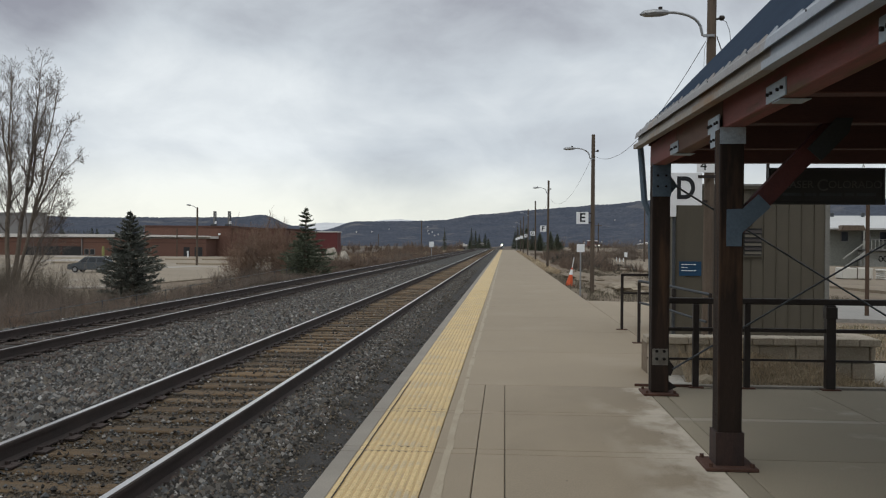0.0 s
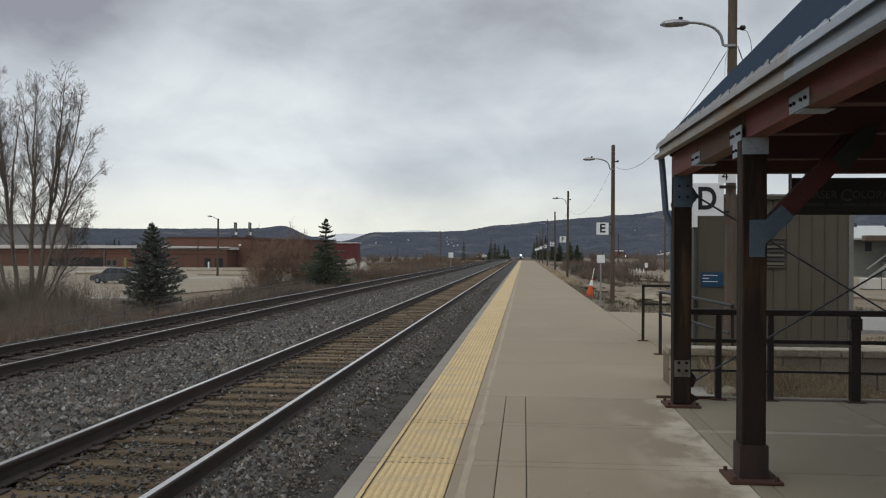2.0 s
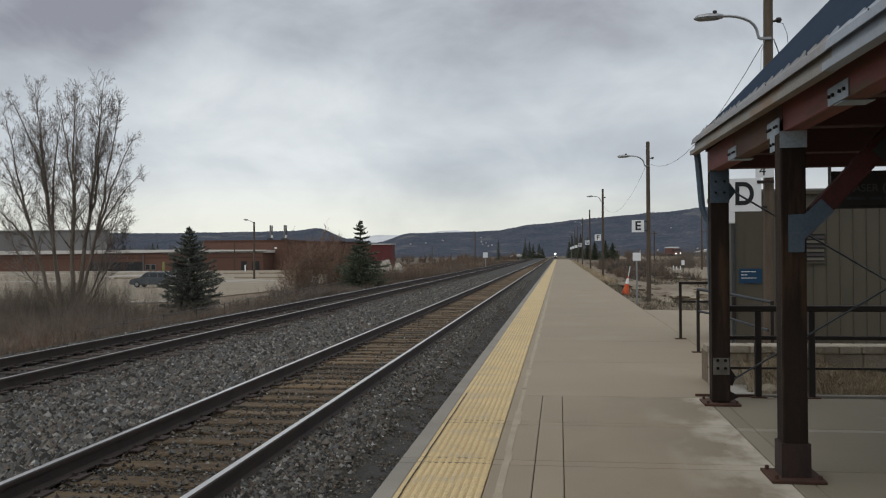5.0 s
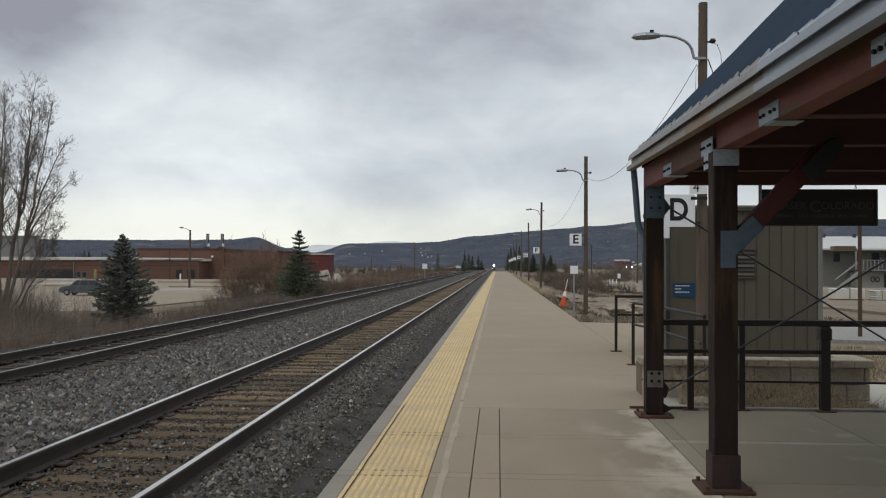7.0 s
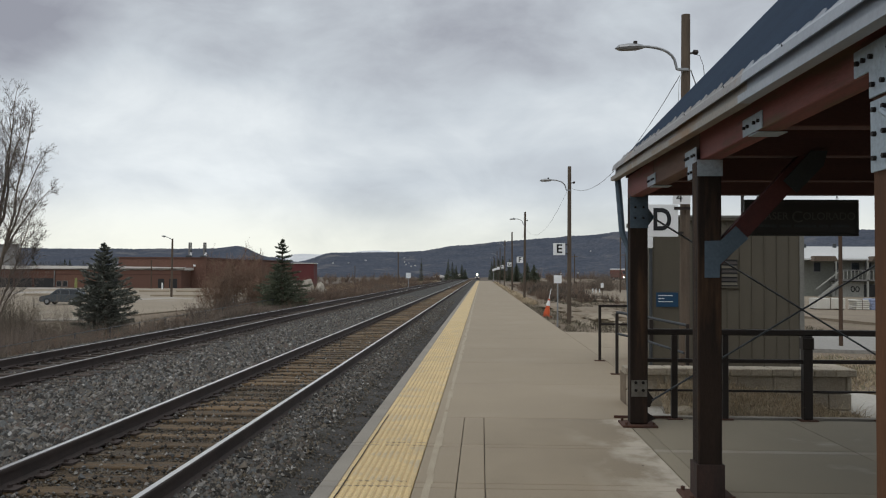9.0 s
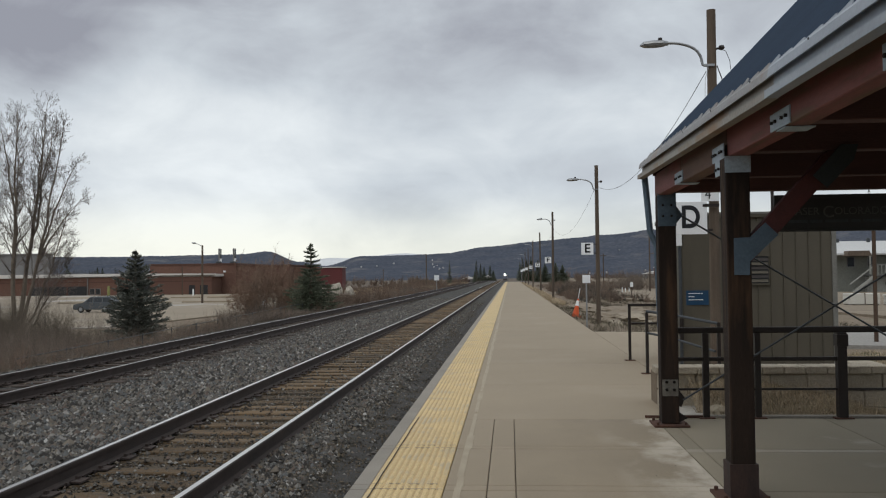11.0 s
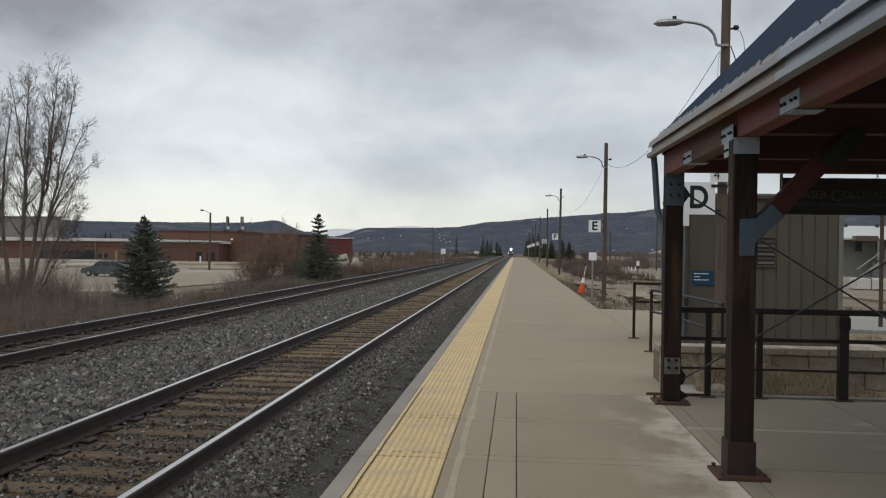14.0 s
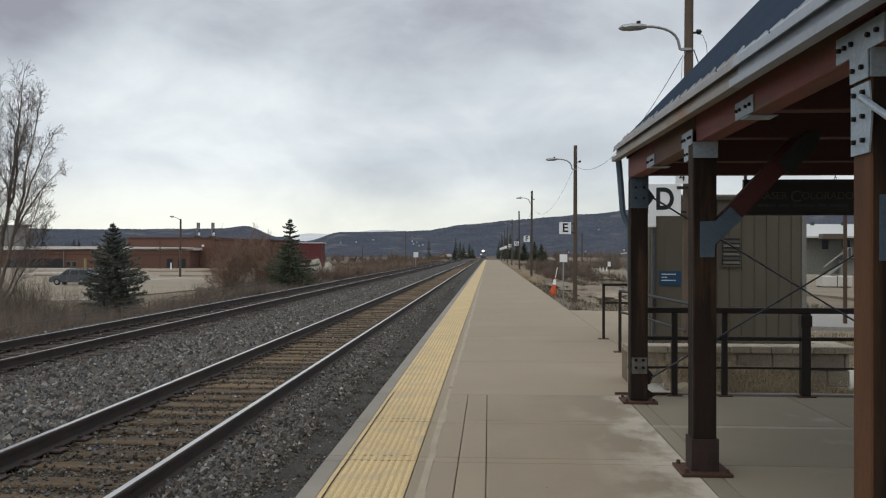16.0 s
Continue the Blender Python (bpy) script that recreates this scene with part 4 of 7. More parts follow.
def build_shelter():
    sh = thing("platform_shelter", (3.5, 5, 0), "open timber platform shelter with steep blue metal roof", "shelter")
    for row in (0, 1):
        for i, y in enumerate(POST_Y):
            px_, hw = POST_SET.get(y, (POST_X, HALF)) if row == 0 else (BACK_X, HALF)
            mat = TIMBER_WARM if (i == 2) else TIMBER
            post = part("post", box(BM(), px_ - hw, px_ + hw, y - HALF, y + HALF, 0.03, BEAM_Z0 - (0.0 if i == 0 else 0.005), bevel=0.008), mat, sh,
                        "dark timber post, one face painted orange-brown as lit" if i == 2 else "dark weathered stained timber post")
            # Light on the track face and shade on the rest are in the colours.
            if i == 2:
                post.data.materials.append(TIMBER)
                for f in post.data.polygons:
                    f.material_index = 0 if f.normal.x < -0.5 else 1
            pl = part("base_plate", box(BM(), px_ - 0.19, px_ + 0.19, y - 0.19, y + 0.19, 0.001, 0.026, bevel=0.004), RUST, sh, "rusty steel base plate")
            for sx in (-0.15, 0.15):
                for sy in (-0.15, 0.15):
                    part("nut", tube(BM(), ((px_ + sx, y + sy, 0.024), (px_ + sx, y + sy, 0.055)), 0.016, 6), RUST, pl)
            if row == 0 and i >= 1:
                w, HW = HALF + 0.012, hw
                bm = boxes((px_ - w, px_ + w, y - w, y - HALF, 0.026, 0.27), (px_ - w, px_ + w, y + HALF, y + w, 0.026, 0.27),
                           (px_ - w, px_ - HW, y - HALF, y + HALF, 0.026, 0.27), (px_ + HW, px_ + w, y - HALF, y + HALF, 0.026, 0.27))
                part("post_shoe", bm, SHOE, sh, "dark steel shoe round the post foot")
    # eave beams along the platform, with splices at the cross beams
    for px_ in (POST_X, BACK_X):
        for a, b in ((-6.8, 0.3), (0.31, 3.55), (3.56, 6.74), (6.75, 8.55), (8.56, 10.05)):
            part("eave_beam", box(BM(), px_ - 0.07, px_ + 0.07, a, b, BEAM_Z0, BEAM_Z1, bevel=0.006), TIMBER_BARE if a == 6.75 else TIMBER_RED, sh, "weathered brown timber eave beam" if a == 6.75 else "red-stained timber eave beam")
    # cross beams
    cross = (9.95, 8.50, 6.74, 5.42, 3.645, 2.1, 0.45, -1.3, -2.9, -4.5, -6.1)
    for y in cross:
        part("cross_beam", box(BM(), POST_X + 0.072, BACK_X - 0.072, y - 0.07, y + 0.07, BEAM_Z0 + 0.03, BEAM_Z1, bevel=0.006), TIMBER_DARK, sh, "dark red cross beam")
    # gable end of boards, closing the far end
    ridge_x = (POST_X + BACK_X) / 2
    for y in (9.97,):
        n = 16
        x0, x1 = POST_X - 0.1, BACK_X + 0.1
        for i in range(n):
            a, b = x0 + (x1 - x0) * i / n, x0 + (x1 - x0) * (i + 1) / n
            def top(x):
                return 2.93 + (min(x, 2 * ridge_x - x) - 1.55)
            bm = BM()
            prism(bm, ((a, BEAM_Z1 - 0.02), (b - 0.006, BEAM_Z1 - 0.02), (b - 0.006, top(b) if b < ridge_x + 1e-3 else top(b)), (a, top(a))), "y", y - 0.02, y + 0.03)
            part("gable_board", bm, TIMBER_DARK, sh)
    # roof: two ribbed slopes, deck below
    for side in (1, -1):
        def rx(x):
            return x if side == 1 else 2 * ridge_x - x
        def slope(x):
            return 2.97 + (x - 1.575) * 1.03
        verts = []
        for y in (EAVE_Y0, EAVE_Y1):
            for x in (1.565, ridge_x):
                for t in (0.0, 0.05):
                    verts.append((rx(x), y, slope(x) + sag(y) - 0.07 + t))
        faces = [(0, 2, 3, 1), (4, 5, 7, 6), (0, 4, 6, 2), (1, 3, 7, 5), (0, 1, 5, 4), (2, 6, 7, 3)]
        deck = soup("roof_deck", verts, faces, TIMBER_DARK, sh)
        tagged(deck, "dark red board underside of the roof")
        bm = BM()
        step = 0.60
        k = 0
        y = EAVE_Y0
        while y < EAVE_Y1 - 0.01:
            y2 = min(y + step, EAVE_Y1)
            prof = [(y, 0.0), (y + 0.02, 0.001), (y + 0.055, 0.001), (y + 0.075, 0.0), (y2, 0.0)]
            for (a, h0), (b, h1) in zip(prof, prof[1:]):
                if b > EAVE_Y1:
                    continue
                q = [bm.verts.new((rx(x), yy, slope(x) + sag(yy) + hh)) for x, yy, hh in
                     ((1.50, a, h0), (1.50, b, h1), (ridge_x, b, h1), (ridge_x, a, h0))]
                bm.faces.new(q)
            y = y2
        bmesh.ops.remove_doubles(bm, verts=bm.verts, dist=0.001)
        res = bmesh.ops.extrude_face_region(bm, geom=list(bm.faces))
        bmesh.ops.translate(bm, vec=(0, 0, -0.012), verts=[v for v in res["geom"] if isinstance(v, bmesh.types.BMVert)])
        part("roof_panel", bm, ROOF, sh, "smooth dark navy metal roof slope")
        # drip flashing and channel along the eave, in two lengths with a step at the splice
        for a, b, dx in ((EAVE_Y0, 5.12, 0.0), (5.10, EAVE_Y1 + 0.03, 0.006)):
            def strip(name, outline, mat, label):
                bm = BM()
                A = [bm.verts.new((rx(u + dx), a, v + sag(a))) for u, v in outline]
                B = [bm.verts.new((rx(u + dx), b, v + sag(b))) for u, v in outline]
                bm.faces.new(A)
                bm.faces.new(B[::-1])
                for i in range(len(outline)):
                    j = (i + 1) % len(outline)
                    bm.faces.new((A[i], B[i], B[j], A[j]))
                part(name, bm, mat, sh, label)
            strip("flashing", ((1.480, 2.858), (1.488, 2.858), (1.502, 2.912), (1.535, 2.945), (1.529, 2.952), (1.494, 2.917)), FLASHING if a > 0 else GUTTER_BLUE, "pale weathered metal drip edge with rust stains")
            strip("gutter", ((1.466, 2.742), (1.536, 2.742), (1.545, 2.915), (1.522, 2.915), (1.518, 2.790), (1.478, 2.787), (1.466, 2.787)), GUTTER if a > 0 else GUTTER_BLUE, "grey channel gutter")
        if side == 1:
            # overlapping tabs give the drip edge its ragged upper line
            y = EAVE_Y0 + 0.1
            while y < EAVE_Y1 - 0.4:
                top, ln = RNG.uniform(0.016, 0.036), RNG.uniform(0.16, 0.26)
                tab = BM()
                q = [tab.verts.new((x, yy, zz + sag(yy))) for x, yy, zz in ((1.522, y, 2.935), (1.522, y + ln, 2.935), (1.530, y + ln, 2.953), (1.536, y + 0.03, 2.950 + top), (1.536, y, 2.950 + top * 0.8))]
                tab.faces.new(q)
                res = bmesh.ops.extrude_face_region(tab, geom=list(tab.faces))
                bmesh.ops.translate(tab, vec=(0.003, 0, -0.006), verts=[v for v in res["geom"] if isinstance(v, bmesh.types.BMVert)])
                part("flashing_tab", tab, FLASHING if y > 5.1 else GUTTER_BLUE, sh)
                y += ln + RNG.uniform(-0.02, 0.03)
        ys = np.arange(0.2, 10, 1.05)
        if side == 1:
            for y in ys:
                bm = tube(BM(), ((1.478, y, 2.905 + sag(y)), (1.474, y, 2.905 + sag(y))), 0.007, 6)
                part("rivet", bm, BOLT, sh)
    # steel plates on the outer face of the front eave beam
    xf = POST_X - 0.072
    for y, w in ((6.89, 0.18), (3.645, 0.24), (0.45, 0.24)):
        bm = BM()
        s = HALF
        drop, hi, lo = 2.41, 2.638, 2.525
        prism(bm, ((y - w, hi), (y - w, lo), (y - s, lo), (y - s, drop), (y + s, drop), (y + s, lo), (y + w, lo), (y + w, hi)), "x", xf - 0.034, xf - 0.026)
        tee = part("tee_plate", bm, PLATE, sh, "pale blue-grey bolted steel tee plate")
        for dy, z in ((-w * 0.8, 2.58), (-w * 0.45, 2.58), (w * 0.25, 2.58), (w * 0.55, 2.58), (w * 0.8, 2.58), (-0.045, 2.46), (0.045, 2.46)):
            bolt(tee, xf - 0.034, y + dy, z, "x")
        y = min(POST_Y, key=lambda v: abs(v - y))
        cx, hw = POST_SET.get(y, (POST_X, HALF))
        bm = boxes((cx - hw - 0.006, cx + hw + 0.006, y - HALF - 0.012, y - HALF - 0.004, 2.41, 2.532))
        part("saddle", bm, PLATE, sh, "grey steel saddle under the beam")
    for y in (8.61, 5.42, 2.1):
        tee = part("splice_plate", box(BM(), xf - 0.008, xf, y - 0.19, y + 0.19, 2.537, 2.642), PLATE, sh, "pale bolted steel splice plate")
        for dy in (-0.14, -0.06, 0.07, 0.14):
            bolt(tee, xf - 0.008, y + dy, 2.588, "x")
        part("shelf_angle", box(BM(), xf - 0.006, POST_X + 0.10, y - 0.10, y + 0.08, 2.525, 2.531), PLATE, sh)
    # lower wedge plate on the warm post, with its rod end
    y = 3.645
    bm = BM()
    prism(bm, ((y - HALF, 2.395), (y - HALF - 0.025, 2.25), (y - HALF, 2.10), (y + HALF, 2.10), (y + HALF, 2.395)), "x", POST_X - HALF - 0.010, POST_X - HALF - 0.002)
    wp = part("wedge_plate", bm, PLATE, sh, "pale bolted steel wedge plate with rusty top")
    for z in (2.355, 2.255, 2.155):
        for dy in (-0.045, 0.045):
            bolt(wp, POST_X - HALF - 0.010, y + dy, z, "x")
    part("side_rod", rod((POST_X - HALF - 0.025, y - 0.045, 2.335), (POST_X - HALF - 0.025, 0.55, 0.9), 0.015), PLATE, sh, "pale diagonal steel rod on the post plate")

    # knee braces in the bents, with gussets
    for y in (6.74, 3.645):
        brace_y = y + 0.0
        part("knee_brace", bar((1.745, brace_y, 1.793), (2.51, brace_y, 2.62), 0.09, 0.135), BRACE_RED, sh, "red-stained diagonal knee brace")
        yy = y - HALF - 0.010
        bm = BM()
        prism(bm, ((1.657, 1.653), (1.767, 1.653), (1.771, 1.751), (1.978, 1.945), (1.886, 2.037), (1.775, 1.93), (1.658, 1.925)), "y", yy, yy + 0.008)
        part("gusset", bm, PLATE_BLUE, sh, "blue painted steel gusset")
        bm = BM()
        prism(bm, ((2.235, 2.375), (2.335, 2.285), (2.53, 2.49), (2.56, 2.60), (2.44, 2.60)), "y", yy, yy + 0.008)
        part("gusset", bm, PLATE_SHADED, sh, "steel gusset under the cross beam, darkened for the roof's shade")
    # end bent: plates on the post and crossed rods
    y, PX1 = POST_Y[0], POST_SET[POST_Y[0]][0]
    yy = y - HALF - 0.009
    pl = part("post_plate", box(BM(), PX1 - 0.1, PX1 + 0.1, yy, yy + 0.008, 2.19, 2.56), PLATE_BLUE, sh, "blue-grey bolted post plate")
    for z in (2.42, 2.30):
        for dx in (-0.045, 0.045):
            bolt(pl, PX1 + dx, yy, z, "y", 0.013)
    bm = BM()
    prism(bm, ((PX1 + 0.0975, 2.44), (PX1 + 0.185, 2.315), (PX1 + 0.0975, 2.20)), "y", y - 0.02, y - 0.01)
    part("rod_gusset", bm, PLATE_BLUE, sh)
    pl = part("post_plate", box(BM(), PX1 - 0.085, PX1 + 0.085, yy, yy + 0.008, 0.33, 0.51), POST_PLATE, sh, "pale stained bolted plate low on the post")
    for z in (0.485, 0.40):
        for dx in (-0.04, 0.04):
            bolt(pl, PX1 + dx, yy, z, "y", 0.018)
    bm = BM()
    prism(bm, ((PX1 + 0.0975, 0.40), (PX1 + 0.17, 0.30), (PX1 + 0.13, 0.20), (PX1 + 0.0975, 0.21)), "y", y - 0.02, y - 0.01)
    part("rod_gusset", bm, RAILING, sh)
    bm = BM()
    prism(bm, ((PX1 + 0.0975, 0.15), (PX1 + 0.20, 0.08), (PX1 + 0.0975, 0.03)), "y", y - 0.02, y - 0.01)
    part("rod_gusset", bm, RAILING, sh)
    for z0, z1 in ((2.32, 0.28), (0.28, 2.32)):
        part("cross_rod", rod((PX1 + 0.15, y - 0.03 + (0.02 if z0 > 1 else 0), z0), (BACK_X - 0.15, y - 0.03 + (0.02 if z0 > 1 else 0), z1), 0.0105), ROD, sh, "thin steel bracing rod")
    # downspout at the far corner
    bm = tube(BM(), ((1.55, 10.14, 2.76), (1.565, 10.14, 2.60), (1.60, 10.14, 2.15), (1.67, 10.13, 1.98), (1.72, 10.12, 0.12)), 0.036, 8)
    part("downspout", bm, PLATE_BLUE, sh, "grey metal downspout")


def build_hanging_sign():
    y = 9.90
    sg = thing("hanging_sign", (3.53, y, 2.12), "dark carved wooden name board hung on chains from the shelter", "sign")
    x0, x1, z0, z1 = 2.90, 4.14, 2.11, 2.51
    part("board", box(BM(), x0 + 0.03, x1 - 0.03, y - 0.02, y + 0.02, z0 + 0.03, z1 - 0.03), SIGN_DARK, sg)
    for r in ((x0, x1, y - 0.03, y + 0.03, z0, z0 + 0.03), (x0, x1, y - 0.03, y + 0.03, z1 - 0.03, z1),
              (x0, x0 + 0.03, y - 0.03, y + 0.03, z0 + 0.03, z1 - 0.03), (x1 - 0.03, x1, y - 0.03, y + 0.03, z0 + 0.03, z1 - 0.03)):
        part("frame", box(BM(), *r, bevel=0.004), SIGN_DARK, sg)
    m = pose(3.19, y - 0.022, 2.325, 90, 0, 0)
    lettering("letters", "FRASER", 0.115, m, SIGN_TEXT, sg, label="faded carved lettering")
    lettering("letters", "C", 0.18, pose(3.475, y - 0.022, 2.315, 90, 0, 0), SIGN_TEXT, sg)
    lettering("letters", "OLORADO", 0.115, pose(3.82, y - 0.022, 2.325, 90, 0, 0), SIGN_TEXT, sg)
    bm = BM()
    x = 3.05
    for w in (0.20, 0.13, 0.24, 0.10, 0.2):
        box(bm, x, x + w, y - 0.024, y - 0.018, 2.205, 2.235)
        x += w + 0.03
    part("small_print", bm, SIGN_SCRIPT, sg, "faded illegible line of small print")
    for x in (3.05, 3.915):
        bm = BM()
        for k in range(5):
            z = z1 + 0.012 + k * 0.028
            pts = []
            for j in range(9):
                a = 2 * math.pi * j / 8
                o = (math.cos(a) * 0.011, math.sin(a) * 0.019)
                pts.append((x + (o[0] if k % 2 == 0 else 0), y + (0 if k % 2 == 0 else o[0]), z + o[1]))
            tube(bm, pts, 0.0035, 5, cap=False)
        part("chain", bm, GALV, sg, "short steel chain")


def build_railing():
    y = 10.42
    rl = thing("railing", (4, y, 0), "dark pipe railing across the end of the shelter", "railing", "railings")
    part("top_rail", box(BM(), 1.86, 6.0, y - 0.03, y + 0.03, 0.975, 1.045, bevel=0.01), RAILING, rl)
    part("mid_rail", box(BM(), 1.86, 6.0, y - 0.022, y + 0.022, 0.655, 0.70, bevel=0.008), RAILING, rl)
    part("low_rail", box(BM(), 1.86, 6.0, y - 0.012, y + 0.012, 0.32, 0.344), RAILING, rl)
    for x, w in ((2.245, 0.035), (2.83, 0.033), (3.765, 0.052), (4.62, 0.035), (5.4, 0.052)):
        post = part("post", box(BM(), x - w, x + w, y - w, y + w, 0.012, 0.975, bevel=0.006), RAILING, rl)
        part("foot_plate", box(BM(), x - w - 0.05, x + w + 0.05, y - w - 0.04, y + w + 0.04, 0.001, 0.013), RUST, post)
        if w > 0.05:
            part("collar", box(BM(), x - w - 0.012, x + w + 0.012, y - w - 0.01, y + w + 0.01, 0.82, 0.955, bevel=0.006), RAILING, post)
    part("kerb_bar", box(BM(), 2.02, 6.0, y + 0.03, y + 0.13, -0.05, 0.022, bevel=0.006), CONCRETE_EDGE, rl, "pale concrete kerb under the railing")
    part("kerb_angle", box(BM(), 1.55, 2.25, y + 0.002, y + 0.028, -0.05, 0.03, bevel=0.004), RUST, rl, "rusty kerb angle by the post")
    # railings of the ramp behind
    r2 = thing("railing", (2.3, 17.2, 0), "dark pipe railing at the head of the ramp", "railing", "railings")
    for x, yy in ((2.30, 17.3), (3.5, 17.3)):
        part("post", box(BM(), x - 0.025, x + 0.025, yy - 0.025, yy + 0.025, 0.0, 1.06), RAILING, r2)
        part("foot_plate", box(BM(), x - 0.1, x + 0.1, yy - 0.07, yy + 0.07, 0.0, 0.014), RUST, r2)
    part("top_rail", box(BM(), 2.275, 3.6, 17.275, 17.325, 1.04, 1.09), RAILING, r2)
    part("mid_rail", box(BM(), 2.325, 3.6, 17.28, 17.32, 0.69, 0.73), RAILING, r2)
    r3 = thing("railing", (2.3, 15.0, 0), "dark pipe handrail with pale sloping grab bars", "railing", "railings")
    for x, yy in ((2.28, 15.0), (2.58, 15.0)):
        part("post", box(BM(), x - 0.024, x + 0.024, yy - 0.024, yy + 0.024, 0.0, 1.02), RAILING, r3)
        part("foot_plate", box(BM(), x - 0.1, x + 0.1, yy - 0.07, yy + 0.07, 0.0, 0.014), RUST, r3)
    part("top_rail", tube(BM(), ((2.28, 15.0, 1.04), (2.55, 14.6, 1.01), (3.15, 13.7, 0.90)), 0.024, 8), ROD, r3, "pale galvanised sloping handrail")
    part("mid_rail", tube(BM(), ((2.28, 15.0, 0.68), (2.55, 14.6, 0.64), (3.10, 13.7, 0.48)), 0.02, 8), ROD, r3)
    part("post", box(BM(), 3.13, 3.18, 13.68, 13.73, 0.0, 0.92), RAILING, r3)


def build_shed():
    x0, x1, y0, y1, z0, z1 = 3.086, 5.715, 16.0, 18.4, -0.30, 2.733
    sd = thing("lift_shed", ((x0 + x1) / 2, y0, z0), "small taupe metal-clad shed beside the platform", "shed")
    part("body", box(BM(), x0 + 0.01, x1 - 0.01, y0 + 0.01, y1, z0, z1 - 0.09), SHED, sd)
    # standing-seam panels on the front and left faces
    part("flat_panel", box(BM(), x0 + 0.01, x0 + 0.88, y0 - 0.008, y0 + 0.012, z0, z1 - 0.09), SHED, sd, "smooth taupe end panel")
    n = 8
    w = (x1 - x0 - 0.885) / n
    for i in range(n):
        a = x0 + 0.885 + i * w
        bm = BM()
        prism(bm, ((a + 0.002, y0), (a + w - 0.002, y0), (a + w - 0.002, y0 + 0.012), (a + 0.002, y0 + 0.012)), "z", z0, z1 - 0.09)
        box(bm, a + w - 0.022, a + w - 0.002, y0 - 0.022, y0, z0, z1 - 0.09)
        part("siding_panel", bm, SHED, sd)
    for i in range(8):
        a = y0 + 0.05 + i * 0.28
        bm = box(BM(), x0 - 0.006, x0 + 0.01, a, a + 0.275, z0, z1 - 0.09)
        box(bm, x0 - 0.024, x0 - 0.006, a + 0.255, a + 0.275, z0, z1 - 0.09)
        part("siding_panel", bm, SHED, sd)
    part("corner_trim", box(BM(), x1 - 0.06, x1 + 0.02, y0 - 0.03, y0 + 0.06, z0, z1 - 0.09), SHED_TRIM, sd, "pale corner trim")
    part("corner_trim", box(BM(), x0 - 0.03, x0 + 0.14, y0 - 0.028, y0 + 0.02, z0, 2.30), SHED, sd, "narrow taupe corner trim")
    part("roof", box(BM(), x0 - 0.08, x1 + 0.08, y0 - 0.08, y1 + 0.1, z1 - 0.09, z1, bevel=0.01), SHED, sd, "flat metal roof with a plain fascia")
    part("fascia", box(BM(), x0 - 0.085, x1 + 0.085, y0 - 0.095, y0 - 0.082, z1 - 0.03, z1 + 0.006), SHED_TRIM, sd)
    part("conduit", tube(BM(), ((x0 - 0.06, y0 - 0.05, z0), (x0 - 0.06, y0 - 0.05, 2.28)), 0.03, 8), ROD, sd, "dark conduit up the corner")
    part("eave_box", box(BM(), x0 - 0.205, x0 - 0.032, y0 - 0.12, y0 + 0.03, 2.15, 2.42, bevel=0.008), WHITE, sd, "white painted box at the eave corner")
    part("meter_box", box(BM(), x0 - 0.10, x0 - 0.03, y0 - 0.14, y0 - 0.02, 0.47, 0.88, bevel=0.008), RAILING, sd, "dark electrical box")
    vent = part("vent", boxes((4.251, 4.56, y0 - 0.035, y0 - 0.022, 1.476, 1.956)), DARK, sd, "dark louvred vent")
    for k in range(6):
        z = 1.499 + k * 0.075
        bm = BM()
        prism(bm, ((y0 - 0.06, z), (y0 - 0.055, z), (y0 - 0.03, z + 0.05), (y0 - 0.036, z + 0.05)), "x", 4.263, 4.549)
        part("louvre", bm, RAILING if k % 2 else SHED, vent)
    for r in ((4.229, 4.583, y0 - 0.05, y0 - 0.024, 1.956, 1.984), (4.229, 4.583, y0 - 0.05, y0 - 0.024, 1.447, 1.476)):
        part("vent_frame", box(BM(), *r), SHED, vent)
    part("vent_pipe", rod((4.78, y0 + 0.4, z1 - 0.02), (4.78, y0 + 0.4, z1 + 0.42), 0.03), RAILING, sd, "thin dark vent pipe on the roof")
    sg = thing("blue_sign", (3.314, y0 - 0.02, 1.11), "small blue notice with white illegible text on the shed", "sign")
    part("panel", box(BM(), 3.126, 3.514, y0 - 0.034, y0 - 0.024, 1.104, 1.361), BLUE, sg)
    bm = BM()
    for z, widths in ((1.300, (0.045, 0.04, 0.05, 0.045, 0.04)), (1.245, (0.05, 0.045)), (1.190, (0.045, 0.05, 0.04, 0.05, 0.035))):
        x = 3.165
        for w in widths:
            box(bm, x, x + w, y0 - 0.038, y0 - 0.034, z, z + 0.014)
            x += w + 0.008
    tagged(part("text_bars", bm, WHITE, sg, "white bars of text"), kind="stuff")


